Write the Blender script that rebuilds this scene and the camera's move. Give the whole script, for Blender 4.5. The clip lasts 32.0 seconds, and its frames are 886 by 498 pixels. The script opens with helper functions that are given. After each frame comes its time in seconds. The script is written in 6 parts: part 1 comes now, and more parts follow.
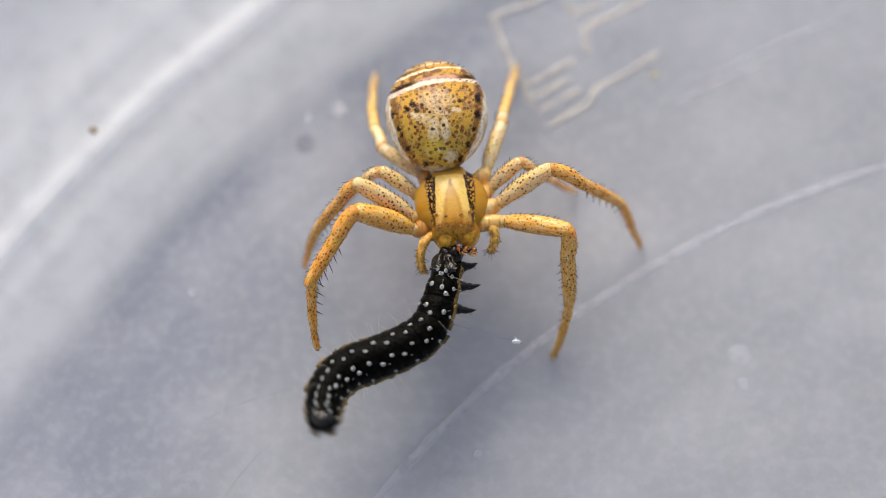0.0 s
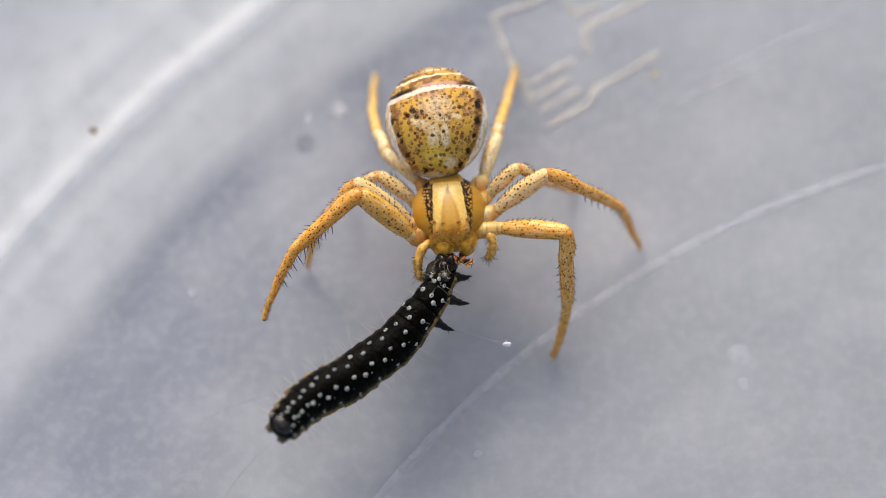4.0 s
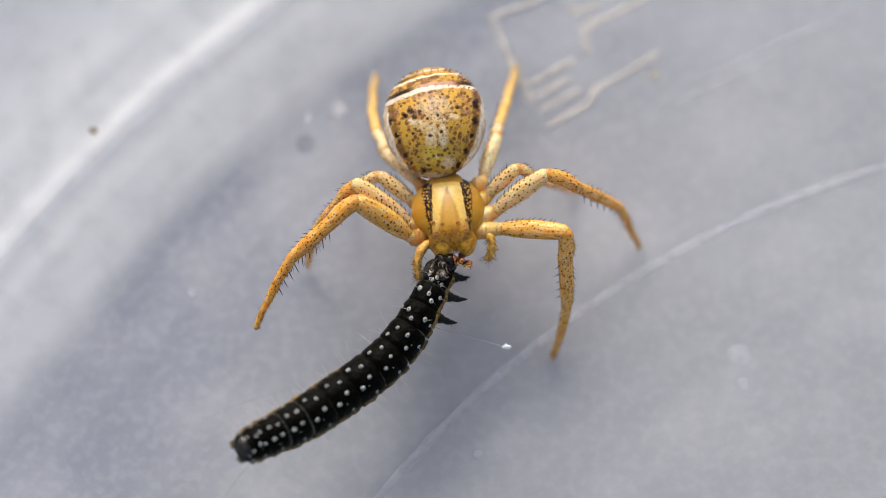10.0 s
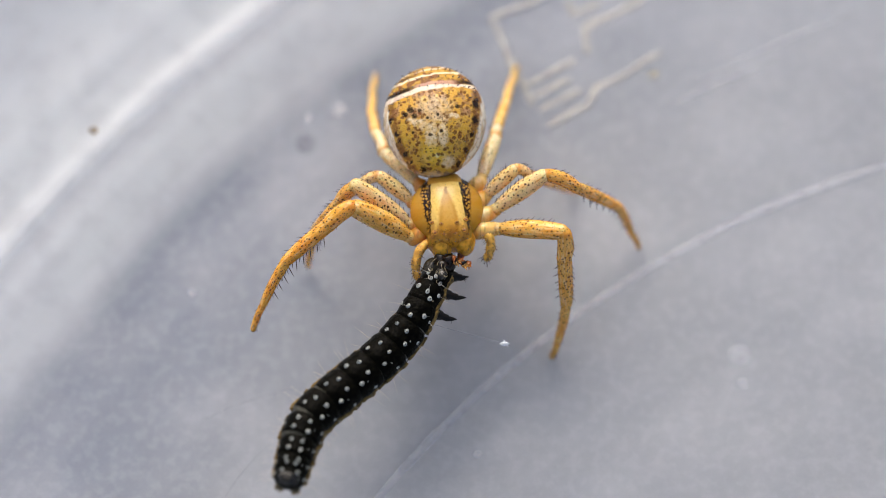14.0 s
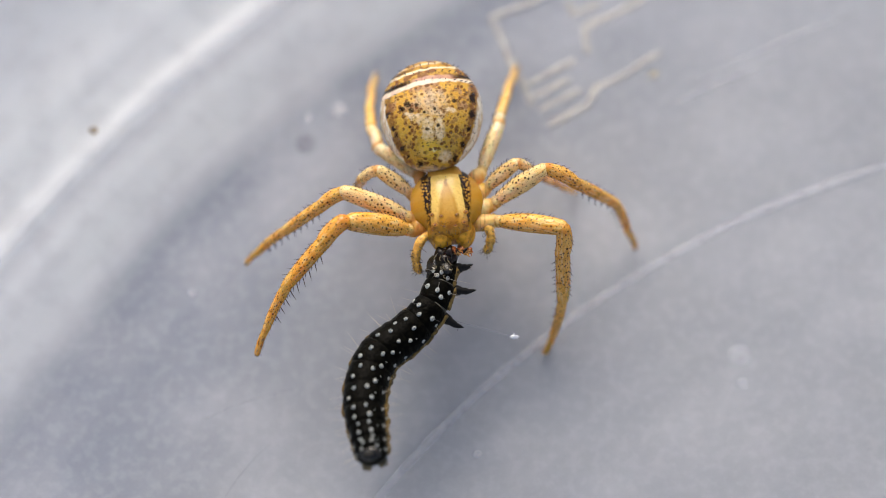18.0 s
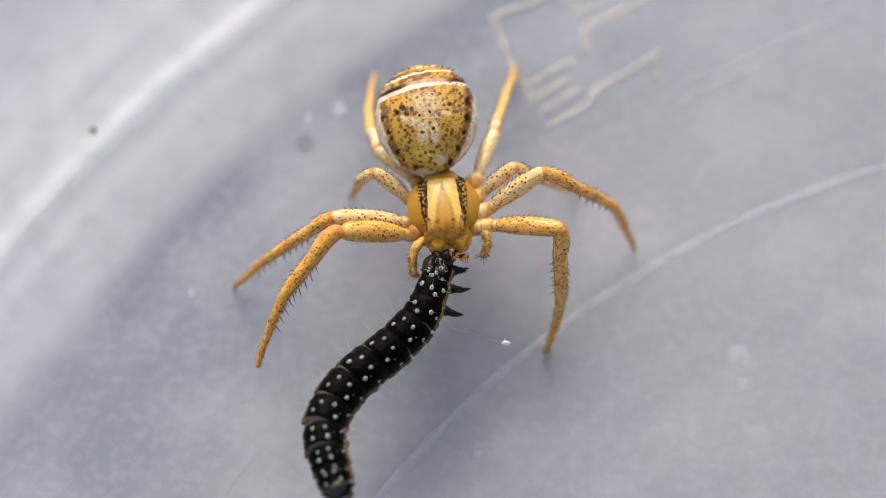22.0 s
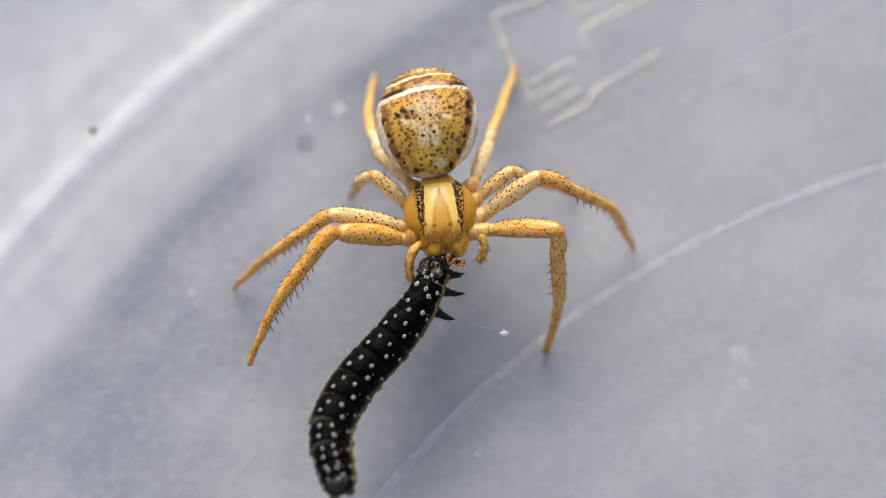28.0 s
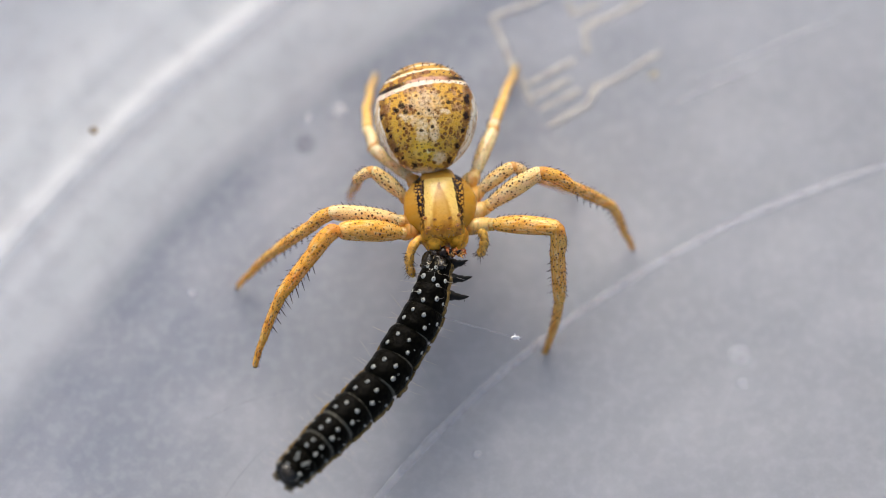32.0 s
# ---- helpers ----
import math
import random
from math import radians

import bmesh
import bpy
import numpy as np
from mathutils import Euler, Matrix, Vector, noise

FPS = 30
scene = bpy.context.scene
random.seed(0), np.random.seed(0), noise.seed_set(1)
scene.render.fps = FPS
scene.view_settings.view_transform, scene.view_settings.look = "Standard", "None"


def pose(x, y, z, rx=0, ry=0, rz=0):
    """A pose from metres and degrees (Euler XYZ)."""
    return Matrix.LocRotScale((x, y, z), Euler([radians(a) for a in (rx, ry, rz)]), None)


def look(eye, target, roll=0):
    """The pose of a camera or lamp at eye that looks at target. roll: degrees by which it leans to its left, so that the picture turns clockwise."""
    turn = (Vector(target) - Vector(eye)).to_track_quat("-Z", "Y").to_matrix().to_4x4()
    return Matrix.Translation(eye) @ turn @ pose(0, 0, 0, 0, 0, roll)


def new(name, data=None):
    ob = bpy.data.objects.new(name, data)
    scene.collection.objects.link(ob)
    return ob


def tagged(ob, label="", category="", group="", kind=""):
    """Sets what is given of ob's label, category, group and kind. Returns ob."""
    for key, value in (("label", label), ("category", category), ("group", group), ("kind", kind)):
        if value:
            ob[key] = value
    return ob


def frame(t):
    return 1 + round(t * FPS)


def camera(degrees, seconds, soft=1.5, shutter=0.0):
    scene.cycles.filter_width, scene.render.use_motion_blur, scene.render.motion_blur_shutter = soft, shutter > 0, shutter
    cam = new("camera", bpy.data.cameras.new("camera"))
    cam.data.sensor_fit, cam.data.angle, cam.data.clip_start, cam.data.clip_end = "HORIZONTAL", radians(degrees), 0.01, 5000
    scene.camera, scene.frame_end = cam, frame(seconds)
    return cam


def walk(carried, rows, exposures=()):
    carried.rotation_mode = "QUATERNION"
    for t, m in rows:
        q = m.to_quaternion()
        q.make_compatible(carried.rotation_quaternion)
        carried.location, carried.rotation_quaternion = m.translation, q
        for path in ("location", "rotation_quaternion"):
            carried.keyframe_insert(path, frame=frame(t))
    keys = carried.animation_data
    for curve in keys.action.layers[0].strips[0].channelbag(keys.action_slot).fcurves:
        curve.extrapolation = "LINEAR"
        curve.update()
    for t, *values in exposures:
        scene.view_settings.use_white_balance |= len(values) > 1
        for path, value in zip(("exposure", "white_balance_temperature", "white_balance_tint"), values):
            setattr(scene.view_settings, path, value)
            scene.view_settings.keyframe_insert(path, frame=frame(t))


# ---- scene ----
# A crab spider holding a caterpillar on the floor of a round plastic tub.
# Lengths below are in millimetres and become metres through U.
U = 0.001
cam = camera(15.53, 32.0, soft=0.85, shutter=1.0)
cam.data.dof.use_dof = True
cam.data.dof.focus_distance = 0.1016
cam.data.dof.aperture_fstop = 24.0
EYE = look((0, -0.035, 0.098), (0, 0, 0.0015))
walk(cam, [(0, EYE), (32, EYE)], exposures=[(0, 0.13), (32, 0.13)])

# ---- light: an overcast day, brightest from behind the spider ----
world = bpy.data.worlds.new("sky")
scene.world = world
world.use_nodes = True
sky = world.node_tree.nodes.new("ShaderNodeTexSky")
sky.sky_type = "NISHITA"
sky.sun_disc = False
sky.sun_elevation, sky.sun_rotation = radians(39), radians(-10.6)
sky.air_density, sky.dust_density, sky.ozone_density = 1.0, 5.0, 0.6
world.node_tree.links.new(sky.outputs[0], world.node_tree.nodes["Background"].inputs[0])
world.node_tree.nodes["Background"].inputs[1].default_value = 0.142
sun_data = bpy.data.lights.new("sun", "SUN")
sun_data.energy, sun_data.angle, sun_data.color = 1.75, radians(42), (1.0, 0.985, 0.96)
sun = new("sun", sun_data)
sun.matrix_world = look((-0.055, 0.295, 0.245), (0, 0, 0))


# ---- materials ----
class Graph:
    """A material whose nodes are written as sums."""

    def __init__(self, name, rough=0.5, gloss=0.5, skin=0.0, radius=0.0003):
        self.m = bpy.data.materials.new(name)
        self.m.use_nodes = True
        self.t = self.m.node_tree
        self.b = self.t.nodes["Principled BSDF"]
        self.b.inputs["Roughness"].default_value = rough
        self.b.inputs["Specular IOR Level"].default_value = gloss
        if skin:
            self.b.inputs["Subsurface Weight"].default_value = skin
            self.b.inputs["Subsurface Radius"].default_value = (1.0, 0.95, 0.9)
            self.b.inputs["Subsurface Scale"].default_value = radius
        co = self.t.nodes.new("ShaderNodeTexCoord")
        sc = self.t.nodes.new("ShaderNodeVectorMath")
        sc.operation = "SCALE"
        self.t.links.new(co.outputs["Object"], sc.inputs[0])
        sc.inputs["Scale"].default_value = 1000.0
        self.p = sc.outputs[0]
        sep = self.t.nodes.new("ShaderNodeSeparateXYZ")
        self.t.links.new(self.p, sep.inputs[0])
        self.x, self.y, self.z = sep.outputs[0], sep.outputs[1], sep.outputs[2]

    def put(self, socket, value):
        if isinstance(value, bpy.types.NodeSocket):
            self.t.links.new(value, socket)
        elif isinstance(value, tuple) and len(value) == 3 and socket.type == "RGBA":
            socket.default_value = (*value, 1)
        else:
            socket.default_value = value

    def op(self, kind, a, b=0.0, c=0.0):
        n = self.t.nodes.new("ShaderNodeMath")
        n.operation = kind
        for s, v in zip(n.inputs, (a, b, c)):
            self.put(s, v)
        return n.outputs[0]

    def add(self, a, b):
        return self.op("ADD", a, b)

    def sub(self, a, b):
        return self.op("SUBTRACT", a, b)

    def mul(self, a, b):
        return self.op("MULTIPLY", a, b)

    def poly(self, x, k0, k1, k2=0.0):
        return self.add(self.mul(self.add(self.mul(x, k2), k1), x), k0)

    def step(self, x, lo, hi, a=0.0, b=1.0):
        n = self.t.nodes.new("ShaderNodeMapRange")
        n.interpolation_type = "SMOOTHSTEP"
        for s, v in zip(n.inputs, (x, lo, hi, a, b)):
            self.put(s, v)
        return n.outputs[0]

    def noise(self, scale, detail=3.0, where=None, rough=0.5):
        n = self.t.nodes.new("ShaderNodeTexNoise")
        self.put(n.inputs["Vector"], where or self.p)
        n.inputs["Scale"].default_value = scale
        n.inputs["Detail"].default_value = detail
        n.inputs["Roughness"].default_value = rough
        return n.outputs[0]

    def cells(self, scale, where=None, random=1.0):
        n = self.t.nodes.new("ShaderNodeTexVoronoi")
        n.voronoi_dimensions = "2D" if where else "3D"
        self.put(n.inputs["Vector"], where or self.p)
        n.inputs["Scale"].default_value = scale
        n.inputs["Randomness"].default_value = random
        return n.outputs["Distance"]

    def vec(self, x, y, z):
        n = self.t.nodes.new("ShaderNodeCombineXYZ")
        for s, v in zip(n.inputs, (x, y, z)):
            self.put(s, v)
        return n.outputs[0]

    def mix(self, f, a, b):
        n = self.t.nodes.new("ShaderNodeMix")
        n.data_type = "RGBA"
        self.put(n.inputs[0], f)
        self.put(n.inputs[6], a)
        self.put(n.inputs[7], b)
        return n.outputs[2]

    def colour(self, c):
        self.put(self.b.inputs["Base Color"], c)
        return self

    def bump(self, height, depth, strength=1.0):
        n = self.t.nodes.new("ShaderNodeBump")
        n.inputs["Distance"].default_value = depth * U
        n.inputs["Strength"].default_value = strength
        self.put(n.inputs["Height"], height)
        self.t.links.new(n.outputs[0], self.b.inputs["Normal"])
        return self


def plain(name, c, rough=0.5, vary=0.15, scale=6.0, gloss=0.5, skin=0.0):
    g = Graph(name, rough, gloss, skin)
    f = g.noise(scale, 3.0)
    low = tuple(v * (1 - vary) for v in c)
    high = tuple(min(1.0, v * (1 + vary)) for v in c)
    g.colour(g.mix(g.step(f, 0.3, 0.7), low, high))
    g.bump(g.noise(scale * 5, 2.0), 0.01)
    return g.m


def tub_plastic():
    g = Graph("milky_plastic", 0.42, 0.3, 0.9, 0.003)
    g.b.inputs["Subsurface Radius"].default_value = (1.0, 1.0, 1.0)
    r = g.mul(g.op("SQRT", g.add(g.mul(g.x, g.x), g.mul(g.y, g.y))), 0.984)
    turn = g.op("ARCTAN2", g.y, g.x)
    wobble = g.mul(g.sub(g.noise(0.16, 2.0), 0.5), 1.2)
    rw = g.add(r, wobble)
    # thin: milkiness plus the wall's soft shade, painted as a darker band
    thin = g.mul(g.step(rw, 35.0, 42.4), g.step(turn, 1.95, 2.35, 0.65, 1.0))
    # thick: whiter plastic, with the light through the wall painted in
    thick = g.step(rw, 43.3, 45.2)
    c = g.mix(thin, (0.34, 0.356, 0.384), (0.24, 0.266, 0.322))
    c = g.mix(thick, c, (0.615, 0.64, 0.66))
    # flow lines of the moulding run round the tub
    lines = g.noise(1.0, 4.0, g.vec(g.mul(r, 0.9), g.mul(turn, 1.5), 0.0), 0.5)
    f = g.mul(g.step(lines, 0.45, 0.72), g.add(g.mul(thick, 0.40), 0.07))
    c = g.mix(f, c, (0.74, 0.75, 0.78))
    # bright ridge line and shaded lines beside it, painted instead of modelled
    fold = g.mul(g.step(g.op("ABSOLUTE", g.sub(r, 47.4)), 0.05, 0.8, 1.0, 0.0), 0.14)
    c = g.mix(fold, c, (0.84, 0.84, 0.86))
    groove_shade = g.mul(g.step(g.op("ABSOLUTE", g.sub(r, 46.75)), 0.05, 0.42, 1.0, 0.0), 0.42)
    c = g.mix(groove_shade, c, (0.46, 0.47, 0.50))
    rib_shade = g.mul(g.step(g.op("ABSOLUTE", g.sub(r, 45.85)), 0.05, 0.4, 1.0, 0.0), 0.16)
    c = g.mix(rib_shade, c, (0.50, 0.51, 0.54))
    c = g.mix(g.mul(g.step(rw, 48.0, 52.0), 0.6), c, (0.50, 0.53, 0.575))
    # brighter on one side of the base, a reflection put into the colour
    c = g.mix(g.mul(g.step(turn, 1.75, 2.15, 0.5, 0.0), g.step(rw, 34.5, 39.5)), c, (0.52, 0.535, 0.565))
    blot = g.noise(0.22, 4.0)
    c = g.mix(g.mul(g.step(blot, 0.42, 0.72), 0.36), c, (0.56, 0.57, 0.61))
    c = g.mix(g.mul(g.step(g.noise(0.9, 4.0), 0.4, 0.72), 0.26), c, (0.33, 0.34, 0.38))
    c = g.mix(g.mul(g.step(g.noise(2.6, 3.0), 0.42, 0.68), 0.14), c, (0.60, 0.61, 0.64))
    c = g.mix(g.mul(g.step(g.noise(26.0, 2.0), 0.35, 0.8), 0.07), c, (0.7, 0.7, 0.7))
    g.colour(c)
    g.bump(g.add(g.mul(g.noise(0.9, 3.0), 1.0), g.mul(g.noise(9.0, 2.0), 0.12)), 0.05, 0.6)
    return g.m


def abdomen_skin():
    g = Graph("abdomen_skin", 0.26, 0.20, 0.2, 0.0002)
    a = g.mul(g.x, 1 / 1.67)
    b = g.mul(g.add(g.mul(g.y, 0.94), g.mul(g.z, 0.34)), 1 / 1.82)
    jag = g.mul(g.sub(g.noise(3.0, 4.0), 0.5), 0.22)
    fray = g.mul(g.sub(g.noise(9.0, 3.0), 0.5), 0.10)
    bj = g.add(b, jag)
    aj = g.add(a, g.mul(jag, 0.5))
    flat = g.vec(g.add(g.x, fray), g.add(g.mul(b, 1.82), fray), 0.0)
    olive, ochre, mauve = (0.72, 0.405, 0.045), (0.78, 0.42, 0.065), (0.31, 0.125, 0.055)
    cream, dark, white = (1.0, 0.82, 0.52), (0.020, 0.008, 0.004), (0.96, 0.86, 0.68)

    def patch(a0, b0, wide, tall, rag=1.0):
        """How far inside a ragged oval on the back."""
        u = g.mul(g.sub(g.add(a, g.mul(fray, rag)), a0), 1 / wide)
        v = g.mul(g.sub(g.add(b, g.mul(jag, 0.5 * rag)), b0), 1 / tall)
        return g.op("SQRT", g.add(g.mul(u, u), g.mul(v, v)))

    # ground: olive in front, ochre behind, clouded with mauve
    c = g.mix(g.step(bj, -0.35, 0.45), olive, ochre)
    c = g.mix(g.mul(g.step(g.noise(5.0, 3.0), 0.46, 0.64), 0.55), c, (0.70, 0.45, 0.07))
    c = g.mix(g.mul(g.step(g.noise(2.6, 4.0), 0.46, 0.60), g.step(b, -0.05, 0.2, 0.15, 0.75)), c, (0.50, 0.27, 0.16))
    # soft mauve blotches
    d = g.cells(4.2, flat, 0.9)
    size = g.add(g.mul(g.noise(2.5, 2.0), 0.60), 0.06)
    c = g.mix(g.mul(g.step(d, g.sub(size, 0.16), size, 1.0, 0.0), 0.58), c, mauve)
    # pale cloud behind, shield with two arms and a broken column in front of it
    pale = g.step(patch(0.0, 0.28, 0.42, 0.22), 0.35, 1.1, 0.55, 0.0)
    for a0, b0, wide, tall, much in ((-0.34, 0.0, 0.20, 0.08, 0.9), (0.36, 0.09, 0.13, 0.07, 0.85), (-0.12, -0.08, 0.24, 0.10, 0.6), (0.06, 0.06, 0.30, 0.09, 0.55),
                                     (-0.05, -0.26, 0.15, 0.28, 0.85), (0.16, -0.24, 0.11, 0.30, 0.8), (0.26, -0.70, 0.15, 0.14, 0.85), (-0.10, -0.62, 0.14, 0.10, 0.5)):
        pale = g.op("MAXIMUM", pale, g.step(patch(a0, b0, wide, tall, 1.6), 0.45, 1.05, much, 0.0))
    pale = g.mul(pale, g.step(g.noise(7.0, 3.0), 0.34, 0.56, 0.45, 1.0))
    c = g.mix(pale, c, cream)
    c = g.mix(g.mul(g.step(g.noise(8.0, 3.0), 0.52, 0.62), g.mul(pale, 0.35)), c, (0.62, 0.36, 0.22))
    # bright yellow front
    c = g.mix(g.step(patch(-0.02, -0.58, 0.32, 0.26), 0.3, 1.0, 0.85, 0.0), c, (0.97, 0.63, 0.055))
    # small glint on the front, painted as a pale yellow spot
    c = g.mix(g.step(patch(0.06, -0.60, 0.07, 0.05), 0.4, 1.0, 0.9, 0.0), c, (0.98, 0.86, 0.40))
    # brown blots, denser in front, and black points
    d = g.cells(5.4, flat, 1.0)
    size = g.sub(g.mul(g.noise(2.2, 2.0), 0.70), 0.05)
    c = g.mix(g.mul(g.step(d, g.sub(size, 0.11), size, 1.0, 0.0), g.step(pale, 0.15, 0.6, 0.9, 0.15)), c, (0.19, 0.066, 0.016))
    d = g.cells(8.5, flat, 1.0)
    c = g.mix(g.mul(g.step(d, 0.10, 0.20, 1.0, 0.0), g.step(g.noise(2.6, 2.0), 0.44, 0.56, 0.1, 0.9)), c, (0.085, 0.030, 0.010))
    for a0, b0, r in ((-0.13, 0.05, 0.030), (0.065, 0.11, 0.028), (-0.075, -0.235, 0.034), (0.13, -0.175, 0.032), (-0.55, 0.11, 0.045), (-0.38, 0.09, 0.05),
                      (-0.45, 0.19, 0.06), (0.43, 0.256, 0.035), (-0.40, -0.20, 0.028), (-0.28, 0.19, 0.035)):
        c = g.mix(g.step(patch(a0, b0, r * 1.2, r, 0.6), 0.6, 1.2, 0.95, 0.0), c, dark)
    c = g.mix(g.mul(g.step(g.noise(20.0, 3.0), 0.45, 0.7), 0.25), c, (0.78, 0.55, 0.20))
    # dark broken rim of the folium, then the white side band with fine dark strokes
    half = g.poly(b, 0.845, 0.20, -0.31)
    edge = g.sub(g.op("ABSOLUTE", aj), half)
    c = g.mix(g.mul(g.step(g.op("ABSOLUTE", g.add(edge, 0.07)), 0.02, 0.12, 0.8, 0.0), g.step(g.noise(4.0, 3.0), 0.36, 0.5)), c, (0.22, 0.085, 0.02))
    for a0, b0, r in ((0.775, 0.32, 0.085), (0.765, 0.03, 0.085), (0.70, -0.22, 0.05), (0.60, -0.52, 0.055), (0.45, -0.74, 0.06),
                      (-0.87, 0.17, 0.05), (-0.82, 0.03, 0.06), (-0.71, -0.22, 0.055), (-0.66, -0.34, 0.04), (-0.54, -0.57, 0.06), (-0.21, -0.82, 0.07), (-0.43, -0.70, 0.04)):
        c = g.mix(g.step(patch(a0, b0, r * 0.8, r, 1.6), 0.55, 1.25, 0.97, 0.0), c, dark)
    front = g.step(g.add(b, g.mul(jag, 0.4)), -0.98, -0.84, 1.0, 0.0)
    out = g.op("MAXIMUM", g.step(edge, -0.015, 0.03), front)
    round_out = g.op("SQRT", g.add(g.mul(a, a), g.mul(b, b)))
    fine = g.noise(1.0, 3.0, g.vec(g.mul(round_out, 26.0), g.mul(g.y, 2.2), g.mul(g.x, 1.6)))
    band = g.mix(g.step(fine, 0.50, 0.60), white, (0.80, 0.60, 0.36))
    band = g.mix(g.mul(g.step(g.cells(7.0, g.vec(g.mul(g.x, 1.6), g.mul(b, 0.8), 0.0)), 0.05, 0.14, 1.0, 0.0), 0.6), band, (0.22, 0.11, 0.05))
    rim = g.sub(edge, g.add(g.mul(jag, 0.08), 0.135))
    band = g.mix(g.step(g.op("ABSOLUTE", rim), 0.008, 0.03, 0.6, 0.0), band, (0.34, 0.19, 0.09))
    band = g.mix(g.step(rim, 0.02, 0.06, 0.0, 0.45), band, (0.60, 0.46, 0.30))
    band = g.mix(g.mul(front, g.step(g.noise(5.0, 3.0), 0.48, 0.58, 0.0, 0.7)), band, (0.42, 0.22, 0.08))
    c = g.mix(out, c, band)
    # cross bands at the rear
    rear = g.sub(g.add(b, g.mul(jag, 0.35)), g.poly(a, 0.60, 0.143, -0.177))
    behind = g.step(rear, 0.0, 0.05)
    stripe = g.mix(g.step(g.noise(4.0, 3.0), 0.42, 0.6), (0.60, 0.34, 0.06), (0.24, 0.10, 0.03))
    c = g.mix(g.mul(behind, g.step(edge, 0.05, 0.16, 1.0, 0.3)), c, stripe)
    flank = g.step(g.op("ABSOLUTE", g.add(a, -0.02)), 0.22, 0.58)
    c = g.mix(g.mul(g.step(g.op("ABSOLUTE", g.sub(rear, 0.068)), 0.012, 0.055, 1.0, 0.0), g.mul(flank, 0.97)), c, dark)
    c = g.mix(g.mul(g.step(g.op("ABSOLUTE", g.sub(rear, 0.285)), 0.01, 0.05, 1.0, 0.0), g.mul(flank, 0.85)), c, (0.06, 0.022, 0.01))
    c = g.mix(g.mul(g.step(g.op("ABSOLUTE", g.sub(rear, 0.055)), 0.02, 0.06, 0.75, 0.0), g.step(flank, 0.1, 0.7, 1.0, 0.0)), c, (0.66, 0.36, 0.27))
    for at, thick, tint in ((0.0, 0.034, (0.95, 0.80, 0.61)), (0.225, 0.017, (0.96, 0.80, 0.52)), (0.335, 0.012, (0.90, 0.70, 0.42)), (0.42, 0.02, (0.92, 0.80, 0.60))):
        bent_line = g.add(g.sub(rear, at), g.mul(fray, 0.12))
        swell = g.step(a, -0.9, 0.7, thick * 1.2, thick * 0.75)
        line = g.step(g.op("ABSOLUTE", bent_line), g.mul(swell, 0.55), g.mul(swell, 1.5), 1.0, 0.0)
        if at > 0.3:
            line = g.mul(line, g.step(g.noise(2.0, 2.0), 0.42, 0.55, 0.2, 0.9))
        c = g.mix(line, c, g.mix(g.mul(g.step(g.noise(4.0, 3.0), 0.50, 0.62), 0.5), tint, (0.72, 0.46, 0.36)))
    g.colour(c)
    g.bump(g.add(g.noise(6.0, 3.0), g.mul(g.noise(18.0, 2.0), 0.5)), 0.05, 0.8)
    return g.m


